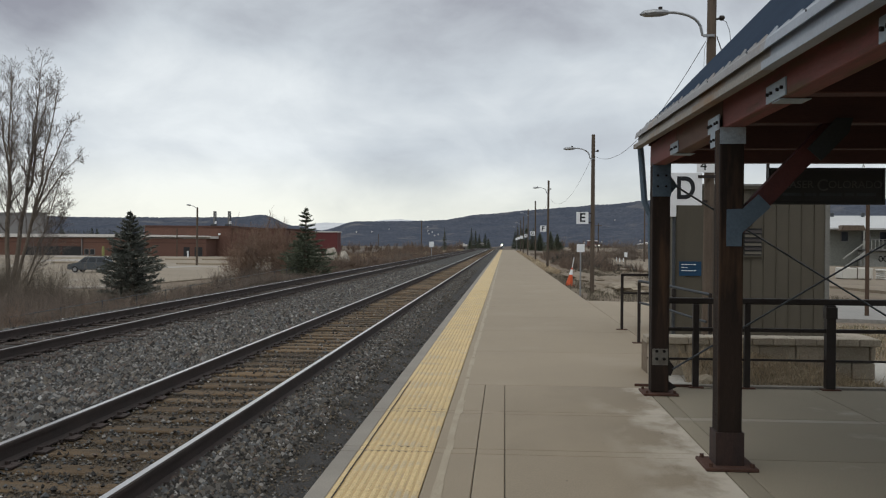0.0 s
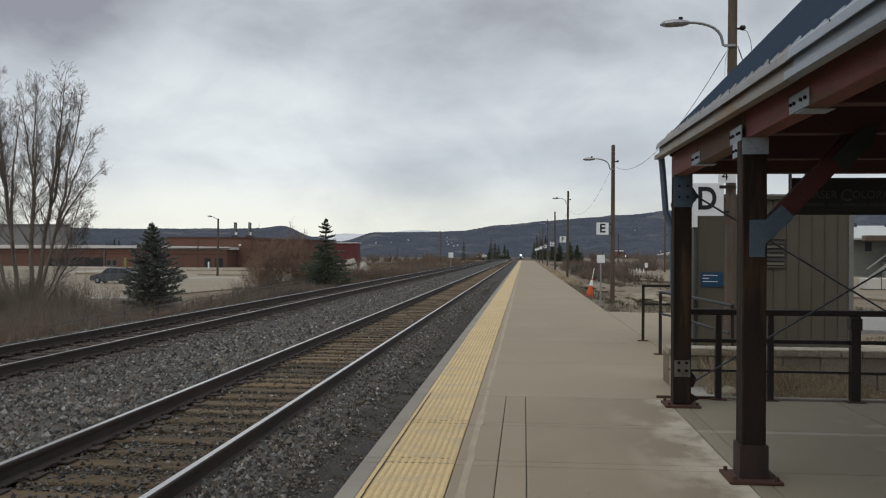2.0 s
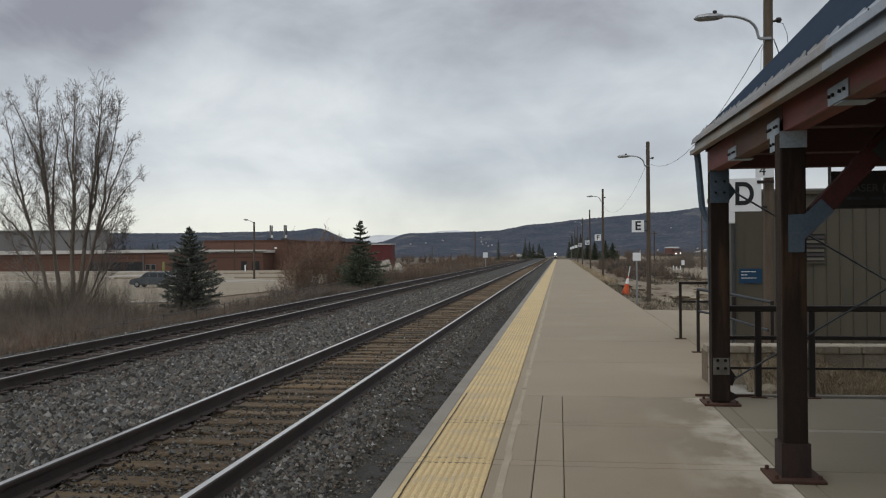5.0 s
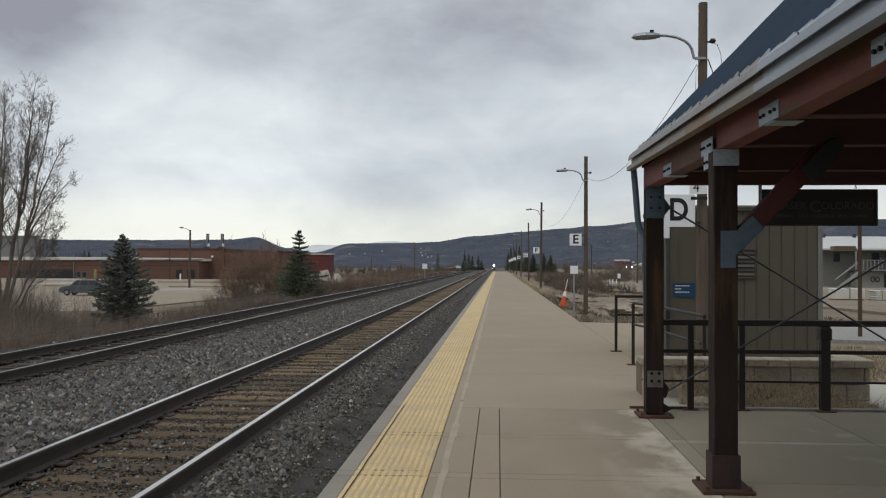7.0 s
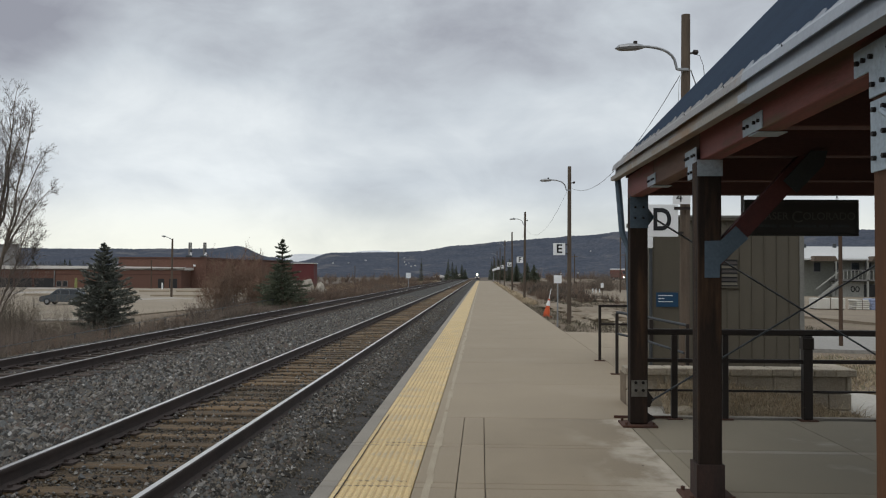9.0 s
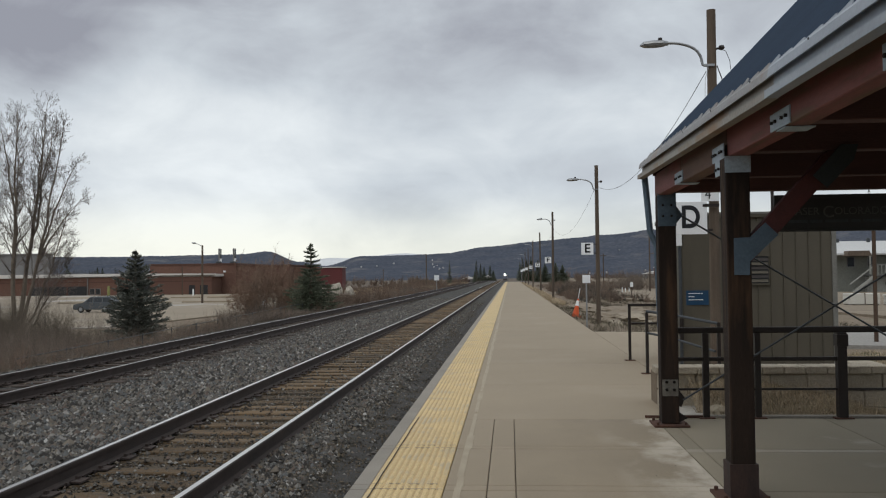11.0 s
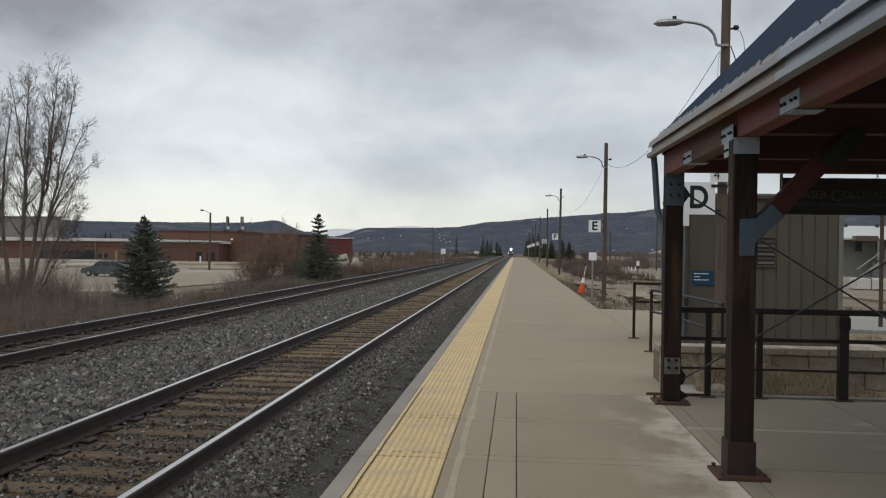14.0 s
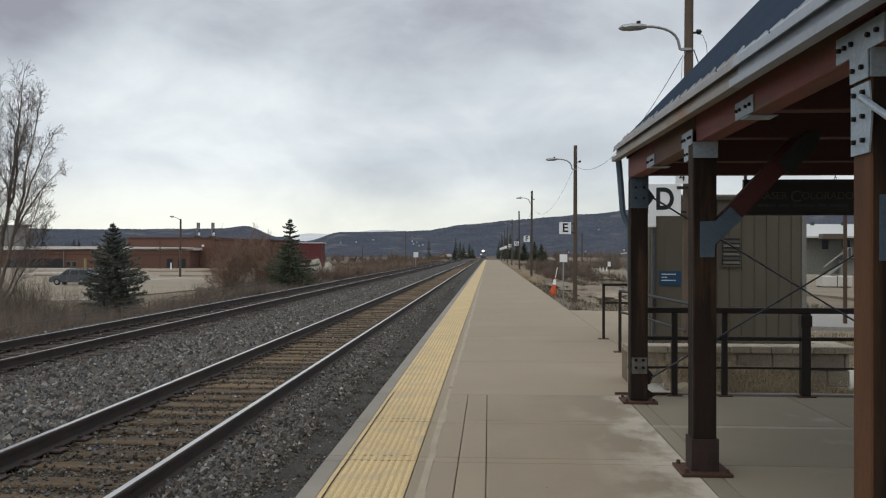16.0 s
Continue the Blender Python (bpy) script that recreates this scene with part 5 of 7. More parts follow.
# ---------------------------------------------------------------- poles, lamps and letter signs
def build_pole(x, y, h, lamp, r, z0, label):
    po = thing("lamp_post" if lamp else "utility_pole", (x, y, z0), label, "lamp post" if lamp else "pole", "wooden platform poles")
    lean = RNG.uniform(-0.03, 0.03)
    part("pole", tube(BM(), ((x - lean, y, z0 - 0.3), (x, y, z0 + h * 0.5), (x + lean, y, h)), (r * 1.12, r, r * 0.88), 12), POLE, po)
    if lamp:
        a = h - 0.92
        arm = tube(BM(), ((x - r, y, a - 0.02), (x - r - 0.05, y, a), (x - r - 0.065, y, a + 0.07), (x - r - 0.085, y, a + 0.15), (x - r - 0.13, y, a + 0.225), (x - r - 0.20, y, a + 0.285), (x - r - 0.29, y, a + 0.33), (x - r - 0.40, y, a + 0.362), (x - r - 0.52, y, a + 0.38), (x - 0.78, y, a + 0.385)), 0.024, 8)
        arm = part("arm", arm, GALV, po, "curved galvanised lamp arm")
        part("clamp", box(BM(), x - r - 0.05, x + r * 0.5, y - r - 0.02, y - r + 0.03, a - 0.05, a - 0.01), GALV, arm)
        bm = BM()
        tube(bm, ((x - 0.70, y, a + 0.385), (x - 0.80, y, a + 0.38), (x - 0.95, y, a + 0.375), (x - 1.10, y, a + 0.36), (x - 1.17, y, a + 0.345)), (0.045, 0.075, 0.085, 0.07, 0.015), 10)
        for v in bm.verts:
            v.co.z = a + 0.37 + (v.co.z - a - 0.37) * 0.75
        head = part("lamp_head", bm, GALV, po, "grey cobra-head lamp, unlit")
        part("photocell", tube(BM(), ((x - 0.83, y, a + 0.42), (x - 0.83, y, a + 0.475)), 0.035, 8), RAILING, head)
        ins = part("insulator", tube(BM(), ((x + r * 0.8, y, h - 0.66), (x + r + 0.05, y, h - 0.65), (x + r + 0.07, y, h - 0.64), (x + r + 0.12, y, h - 0.64), (x + r + 0.14, y, h - 0.65)), (0.015, 0.02, 0.045, 0.045, 0.02), 8), RAILING, po)
    return po


def letter_sign(x, y, z, size, text, pole_x, tall=1.02, wide=1.0):
    sg = thing("letter_sign", (x, y, z), "white square platform sign with black letter %s" % text if text else "white square platform sign far along the platform", "sign", "platform letter signs")
    h = size / 2
    part("panel", box(BM(), x - h, x + h, y - 0.012, y, z - h, z + h, bevel=0.003), WHITE, sg)
    for dz in (-h * 0.75, h * 0.75):
        part("bracket", box(BM(), x + h * 0.6, pole_x, y, y + 0.025, z + dz - 0.02, z + dz + 0.02), RAILING, sg)
    if text:
        lettering("letter", text, size * tall, pose(x, y - 0.014, z, 90, 0, 0) @ Matrix.Diagonal((wide, 1, 1, 1)), BLACK, sg, 0.002, bold=size * 0.024)
    return sg


def build_platform_furniture():
    build_pole(3.42, 15.0, 6.08, True, 0.085, -0.30, "weathered wooden lamp post with a cobra-head lamp")
    letter_sign(3.00, 14.85, 2.58, 0.54, "D", 3.36, 0.95, 0.84)
    # car-number plate above the letter
    sg = thing("number_sign", (3.32, 14.85, 2.86), "small white platform sign with black numeral 4", "sign")
    part("panel", box(BM(), 3.18, 3.47, 14.84, 14.85, 2.855, 3.10), WHITE, sg)
    part("bracket", box(BM(), 3.20, 3.47, 14.83, 14.86, 2.76, 2.81), RAILING, sg)
    lettering("numeral", "4", 0.22, pose(3.29, 14.838, 2.96, 90, 0, 0), BLACK, sg, 0.002)
    poles = ((3.46, 35.0, 5.95, True, 0.080), (3.27, 67.0, 6.41, True, 0.085), (3.36, 97.0, 6.30, False, 0.085), (3.36, 128.0, 6.6, True, 0.085),
             (3.36, 160.0, 6.5, False, 0.085), (3.36, 190.0, 6.6, True, 0.085), (3.36, 240.0, 6.6, True, 0.085))
    for x, y, h, lamp, r in poles:
        build_pole(x, y, h, lamp, r, -0.25 + grade(y), "weathered wooden lamp post beside the platform" if lamp else "weathered wooden pole beside the platform")
    for x, y, z, s, t, p in ((3.05, 34.88, 2.67, 0.47, "E", 3.40), (2.90, 66.88, 2.77, 0.47, "F", 3.2), (3.05, 96.88, 2.75, 0.47, "G", 3.3), (3.03, 127.88, 2.75, 0.47, "H", 3.3),
                             (3.03, 159.88, 2.75, 0.52, "", 3.3), (3.0, 189.88, 2.75, 0.52, "", 3.3), (2.9, 216.0, 2.7, 0.52, "", 2.95)):
        letter_sign(x, y, z, s, t, p)
    part_pole = thing("sign_pole", (2.95, 216.1, -0.25), "thin steel post of the last letter sign", "pole")
    part("pole", rod((2.95, 216.1, -0.25), (2.95, 216.1, 3.0), 0.05), GALV, part_pole)
    # overhead drop cables
    cb = thing("overhead_cable", (3.45, 15, 5.1), "thin black cable sagging between lamp posts", "cable")
    def wire(p, q, s, r=0.008, n=14):
        p, q = Vector(p), Vector(q)
        pts = [p.lerp(q, k / n) - Vector((0, 0, s * 4 * (k / n) * (1 - k / n))) for k in range(n + 1)]
        return tube(BM(), pts, r, 5)
    part("span", wire((3.34, 15, 5.05), (3.52, 35, 5.1), 0.75, 0.006), RAILING, cb)
    part("span", wire((3.40, 35, 5.05), (3.30, 67, 5.2), 1.1, 0.005), RAILING, cb)
    part("span", wire((3.33, 67, 5.2), (3.36, 97, 5.3), 1.0, 0.007), RAILING, cb)
    part("loop", tube(BM(), ((3.58, 15, 5.42), (3.67, 15, 5.38), (3.73, 15, 5.22), (3.75, 15, 5.0), (3.74, 15, 4.72), (3.70, 15, 4.4)), 0.005, 5), RAILING, cb)
    part("loop", tube(BM(), ((3.50, 14.92, 5.12), (3.57, 14.92, 4.92), (3.60, 14.92, 4.80), (3.62, 14.92, 4.62), (3.68, 14.95, 4.2)), 0.009, 5), RAILING, cb)
    part("loop", tube(BM(), ((3.36, 14.90, 5.1), (3.30, 14.90, 4.9), (3.29, 14.90, 4.6), (3.36, 14.90, 4.3)), 0.004, 5), GALV, cb)
    # blank white notice on a steel post, and a cone beside it
    sg = thing("notice_post", (2.66, 31.0, -0.15), "blank white square notice on a galvanised post", "sign")
    part("panel", box(BM(), 2.525, 2.795, 30.96, 30.975, 1.37, 1.645, bevel=0.004), WHITE, sg)
    part("post", box(BM(), 2.635, 2.685, 30.98, 31.02, -0.3, 1.6), GALV, sg)
    cn = thing("traffic_cone", (2.98, 40.0, -0.24), "orange traffic cone with white collar in the grass by the platform", "cone")
    lean = Vector((0.16, 0, 0))
    def cpt(z):
        return Vector((2.92, 40.0, z - 0.24)) + lean * z
    part("body", tube(BM(), (cpt(0.03), cpt(0.40), cpt(0.50)), (0.17, 0.10, 0.085), 14), ORANGE, cn)
    part("collar", tube(BM(), (cpt(0.502), cpt(0.74)), (0.085, 0.055), 14), WHITE, cn, "white reflective collar")
    part("tip", tube(BM(), (cpt(0.741), cpt(0.82)), (0.052, 0.03), 12), ORANGE, cn)
    part("base", box(BM(), 2.74, 3.16, 39.8, 40.2, -0.27, -0.20, bevel=0.006), ORANGE, cn)
    part("wand", rod(cpt(0.82), cpt(1.28) + Vector((0.02, 0, 0)), 0.016), WHITE, cn)


build_shelter()
build_hanging_sign()
build_railing()
build_shed()
build_platform_furniture()

# ---------------------------------------------------------------- plants
class Twigs:
    """Collects thin tapered three-sided stems in one mesh."""

    def __init__(self):
        self.v, self.f = [], []

    def add(self, p, q, r0, r1, sides=3):
        d = q - p
        n = np.linalg.norm(d)
        if n < 1e-6:
            return
        d = d / n
        u = np.cross(d, (0, 0, 1.0) if abs(d[2]) < 0.9 else (1.0, 0, 0))
        u /= np.linalg.norm(u)
        w = np.cross(d, u)
        b = len(self.v)
        for c, r in ((p, r0), (q, r1)):
            for k in range(sides):
                a = 2 * math.pi * k / sides
                self.v.append(tuple(c + r * (math.cos(a) * u + math.sin(a) * w)))
        for k in range(sides):
            j = (k + 1) % sides
            self.f.append((b + k, b + j, b + sides + j, b + sides + k))

    def mesh(self, name, mat, parent=None):
        return soup(name, self.v, self.f, mat, parent)


def unit(v):
    return v / np.linalg.norm(v)


def build_bare_tree(x, y, height, half, lean, limbs, label, seed, fork_share=0.24, thick=0.064, twig=0.0036, mats=None, name="tree", kids=(20, 7, 4)):
    """A bare crown of long upswept limbs inside an egg-shaped outline; half is its half-width, lean its drift along x."""
    rng = np.random.default_rng(seed)
    z = ground_z(x, y)
    tr = thing(name, (x, y, z), label, "tree" if name == "tree" else "bush", "bare trees" if name == "tree" else "willows")
    wood, fine = Twigs(), Twigs()
    up = np.array((0, 0, 1.0))
    base = np.array((x, y, z))
    fork = height * fork_share

    def tip_limit(h):
        """Half-width of the crown at a height share h."""
        return half * max(0.05, math.sin(math.pi * min(1.0, max(0.0, (h - 0.12) / 0.95)) ** 0.85))

    def grow(p, d, length, r, level):
        n = (8, 5, 3, 2)[level]
        pts = [p]
        for i in range(n):
            d = unit(d + rng.normal(0, (0.05, 0.08, 0.12, 0.15)[level], 3) + up * (0.035, 0.04, 0.04, 0.03)[level])
            pts.append(pts[-1] + d * length / n)
        for i, (a, b) in enumerate(zip(pts, pts[1:])):
            k0, k1 = 1 - 0.85 * i / n, 1 - 0.85 * (i + 1) / n
            (wood if level == 0 else fine).add(a, b, max(r * k0, twig), max(r * k1, twig * 0.7), (6, 4, 3, 3)[level])
        if level == 3:
            fine.add(pts[-1], pts[-1] + unit(d) * 0.05, twig * 2.4, twig * 0.8)
            return
        for c in range(kids[level]):
            t = rng.uniform((0.42, 0.15, 0.1)[level] if name == "tree" else 0.15, 1.0)
            i = min(int(t * n), n - 1)
            q = pts[i] + (pts[i + 1] - pts[i]) * (t * n - i)
            dd = unit(pts[i + 1] - pts[i])
            side = rng.normal(0, 1, 3)
            side = unit(side - dd * side.dot(dd))
            nd = unit(dd + side * rng.uniform(0.45, 0.8) + up * 0.1)
            ln = (((1.75 - 1.0 * t) if name == "tree" else (2.2 - 1.4 * t)) * height / 12, 0.95, 0.42)[level] * rng.uniform(0.6, 1.1)
            grow(q, nd, ln, (r * (1 - 0.8 * t) * 0.45, twig * 1.7, twig)[level], level + 1)

    wood.add(base - up * 0.2, base + up * fork * 0.55 + np.array((lean * 0.08, 0, 0)), thick * 2.8, thick * 2.3, 10)
    for s in range(limbs):
        a = 2.4 * s + rng.uniform(-0.3, 0.3)
        k = (s + 0.5) / limbs
        h = 1.0 - 0.46 * k ** 1.2
        w = tip_limit(h * 0.97) * rng.uniform(0.8, 0.97) * (0.45 + 0.55 * k ** 0.5)
        start = base + up * fork * rng.uniform(0.35, 1.1) + np.array((lean * 0.1, 0, 0))
        tip = base + np.array((math.cos(a) * w + lean * h, math.sin(a) * w, height * h))
        d = tip - start
        grow(start, unit(unit(d) + np.array((math.cos(a), math.sin(a), -0.35)) * 0.14), np.linalg.norm(d), thick * (1 - 0.35 * k), 0)
    wood_mat, fine_mat = mats or (BARK, BUD)
    wood.mesh("trunk" if name == "tree" else "stem", wood_mat, tr)
    tagged(fine.mesh("crown", fine_mat, tr), "fine bare budding twigs")
    return tr


def build_cottonwood(x, y, stems, label, seed):
    """A clump of stems that lean out and sweep upwards; a stem is (drift of its tip, height, depth, thickness)."""
    rng = np.random.default_rng(seed)
    z = ground_z(x, y)
    tr = thing("tree", (x, y, z), label, "tree", "bare trees")
    up = np.array((0, 0, 1.0))
    base = np.array((x, y, z))
    crown = Twigs()

    def shoot(p, d, length, r, n, lift, wander):
        pts = [p]
        for i in range(n):
            d = unit(d + up * lift + rng.normal(0, wander, 3))
            pts.append(pts[-1] + d * length / n)
        for i, (a, b) in enumerate(zip(pts, pts[1:])):
            crown.add(a, b, max(r * (1 - 0.8 * i / n), 0.0045), max(r * (1 - 0.8 * (i + 1) / n), 0.004), 4 if r > 0.015 else 3)
        return pts

    def along(pts, t):
        i = min(int(t * (len(pts) - 1)), len(pts) - 2)
        f = t * (len(pts) - 1) - i
        return pts[i] + (pts[i + 1] - pts[i]) * f, unit(pts[i + 1] - pts[i])

    def off(d, spread):
        s = rng.normal(0, 1, 3)
        s = unit(s - d * s.dot(d))
        return unit(d + s * spread)

    def bend(p0, p1, p2, n):
        pts = []
        for i in range(n + 1):
            t = i / n
            w = rng.normal(0, 0.04, 3) * (0 < i < n)
            pts.append((1 - t) ** 2 * p0 + 2 * t * (1 - t) * p1 + t * t * p2 + w)
        return pts

    def clothe(pts, r0, span, count, first):
        for k in range(count):
            t = first + (0.99 - first) * ((k + rng.uniform()) / count) ** 0.9
            q, d = along(pts, t)
            ln = min(1.9, span * (0.34 * (1 - t) + 0.06)) * rng.uniform(0.5, 1.15)
            limb = shoot(q, off(d, rng.uniform(0.6, 1.05)), ln, r0 * (1 - t) * 0.30 + 0.008, 6, 0.075, 0.09)
            for _ in range(max(6, int(ln / 0.125))):
                q2, d2 = along(limb, rng.uniform(0.15, 1.0))
                spray = shoot(q2, off(d2, rng.uniform(0.5, 1.0)), rng.uniform(0.3, 0.9) * min(1.0, 0.4 + ln * 0.4), 0.006, 3, 0.10, 0.14)
                for _ in range(4):
                    q3, d3 = along(spray, rng.uniform(0.2, 1.0))
                    e = q3 + off(d3, 0.9) * rng.uniform(0.08, 0.22)
                    crown.add(q3, e, 0.0045, 0.004)
                    crown.add(e, e + up * 0.035, 0.012, 0.008)

    for dx, h, dy, r0, forks in stems:
        foot = base + np.array((0.10 * dx + rng.normal(0, 0.08), 0.12 * dy, -0.3))
        tip = base + np.array((dx, dy, h))
        pts = bend(foot, base + np.array((dx * 0.66, dy * 0.6, h * 0.46)), tip, 16)
        stem = Twigs()
        span = np.linalg.norm(tip - foot)
        for i, (a, b) in enumerate(zip(pts, pts[1:])):
            stem.add(a, b, r0 * 0.8 * (1 - i / 16) ** 0.95 + 0.008, r0 * 0.8 * (1 - (i + 1) / 16) ** 0.95 + 0.008, 7)
        clothe(pts, r0, span, 28, 0.30)
        for at, fx, fh, fy in forks:
            q, d = along(pts, at)
            end = base + np.array((fx, fy, fh))
            r1 = r0 * (1 - at) ** 0.9 * 0.6 + 0.006
            fpts = bend(q, q + d * np.linalg.norm(end - q) * 0.45 + np.array((0.18 * (fx - dx), 0, 0)), end, 10)
            for i, (a, b) in enumerate(zip(fpts, fpts[1:])):
                stem.add(a, b, r1 * (1 - i / 10) ** 0.85 + 0.009, r1 * (1 - (i + 1) / 10) ** 0.85 + 0.009, 6)
            clothe(fpts, r1, np.linalg.norm(end - q), 20, 0.16)
        stem.mesh("stem", BARK, tr)
    tagged(crown.mesh("crown", BUD, tr), "fine bare budding twigs")
    return tr


def build_conifer(x, y, height, radius, label, seed, mat, density=1.0, z=None, ragged=0.15, tiers=0, shape=((0, 1.0), (1, 0.015)), droop=-0.25):
    rng = np.random.default_rng(seed)
    z = ground_z(x, y) if z is None else z
    tr = thing("spruce_tree", (x, y, z), label, "tree", "conifers")
    part("trunk", tube(BM(), ((x, y, z - 0.1), (x, y, z + height * 0.6), (x, y, z + height * 0.985)), (radius * 0.07 + 0.04, radius * 0.035 + 0.02, 0.01), 7), BARK, tr)
    V, F = [], []

    def needle(p, d, length, width):
        side = np.cross(d, rng.normal(0, 1, 3))
        side = unit(side) * width
        b = len(V)
        V.extend((tuple(p - side), tuple(p + side), tuple(p + d * length)))
        F.append((b, b + 1, b + 2))

    def reach(t):
        for (a, u), (b, v) in zip(shape, shape[1:]):
            if t <= b:
                return u + (v - u) * (t - a) / (b - a)
        return shape[-1][1]

    levels = tiers or int(20 * density)
    for i in range(levels):
        t = (i + 0.5) / levels
        zz = z + height * (0.03 + 0.95 * t)
        r = radius * reach(t) * (0.86 + 0.14 * rng.uniform())
        n = max(5, int((15 - 8 * t) * density))
        for j in range(n):
            a = 2 * math.pi * (j + rng.uniform(-0.35, 0.35)) / n + i * 1.3
            rr = r * rng.uniform(1 - ragged * 2, 1 + ragged)
            d = unit(np.array((math.cos(a), math.sin(a), (droop + 0.75 * t) * 0.6)))
            p = np.array((x, y, zz + rng.uniform(-0.3, 0.3) * height / levels))
            m = max(4, int(11 * density * (0.35 + rr / radius)))
            for k in range(m):
                f = (k + rng.uniform()) / m
                q = p + d * rr * (0.12 + 0.88 * f) + np.array((0, 0, rr * 0.10 * (f ** 3 - 0.6 * f)))
                for s in range(5):
                    nd = unit(d * 0.9 + rng.normal(0, 0.5, 3) * np.array((1, 1, 0.95)) + np.array((0, 0, 0.14)))
                    needle(q, nd, rng.uniform(0.55, 1.1) * radius * (0.15 if density > 0.6 else 0.32) * (1 - 0.55 * t) + 0.02, radius * (0.016 if density > 0.9 else 0.05) + 0.006)
    for k in range(10):
        needle(np.array((x, y, z + height * (0.93 + 0.006 * k))), unit(np.array((rng.normal(0, 0.3), rng.normal(0, 0.3), 1.0))), height * 0.04, 0.014)
    soup("crown", V, F, mat, tr)
    return tr


def brush_patch(name, places, mat, label, lo, hi, stems, r=0.006, fan=0.35, forks=2, kind_="stuff"):
    """Dead brush: fans of thin stems at many places (x, y, height factor)."""
    tw = Twigs()
    rng = np.random.default_rng(len(places) + stems)
    for x, y, k in places:
        z = ground_z(x, y) - 0.03
        for s in range(stems):
            a, e = rng.uniform(0, 6.28), abs(rng.normal(0, fan))
            h = rng.uniform(lo, hi) * k
            d = unit(np.array((math.cos(a) * e, math.sin(a) * e, 1.0)))
            p = np.array((x + rng.normal(0, 0.14), y + rng.normal(0, 0.14), z))
            q = p + d * h * 0.55
            w = q + unit(d + rng.normal(0, 0.14, 3)) * h * 0.45
            tw.add(p, q, r, r * 0.8)
            tw.add(q, w, r * 0.8, r * 0.4)
            for f in range(forks):
                t = rng.uniform(0.3, 0.9)
                b = p + (q - p) * t
                tw.add(b, b + unit(d + rng.normal(0, 0.35, 3)) * h * rng.uniform(0.25, 0.5), r * 0.6, r * 0.3)
    ob = tw.mesh(name, mat)
    return tagged(ob, label, "brush", kind=kind_)


def grass_patch(name, places, mat, label, lo, hi, blades, w=0.006):
    V, F = [], []
    rng = np.random.default_rng(len(places))
    for x, y, z in places:
        for b in range(blades):
            a = rng.uniform(0, 6.28)
            px_, py_ = x + rng.normal(0, 0.07), y + rng.normal(0, 0.07)
            h = rng.uniform(lo, hi)
            lx, ly = rng.normal(0, 0.6) * h, rng.normal(0, 0.6) * h
            c, s = math.cos(a) * w, math.sin(a) * w
            k = len(V)
            V.extend(((px_ - c, py_ - s, z), (px_ + c, py_ + s, z), (px_ + lx * 0.4 + c * 0.7, py_ + ly * 0.4 + s * 0.7, z + h * 0.6),
                      (px_ + lx * 0.4 - c * 0.7, py_ + ly * 0.4 - s * 0.7, z + h * 0.6), (px_ + lx, py_ + ly, z + h * 0.95)))
            F.append((k, k + 1, k + 2, k + 3))
            F.append((k + 3, k + 2, k + 4))
    ob = soup(name, V, F, mat)
    return tagged(ob, label, "grass", kind="stuff")


def bank_z(x, y):
    """The earth bank that climbs from the railing to the retaining wall and falls towards its end."""
    rise = ramp(x, ((2.2, 0.30), (2.6, 0.36), (2.9, 0.36), (3.7, 0.20), (4.4, -0.06), (4.7, -0.10)))
    return -0.06 + max(0.0, (y - 10.56) / 0.70) * (rise + 0.06) + 0.03 * noise.noise(Vector((x * 4, y * 5, 1)))


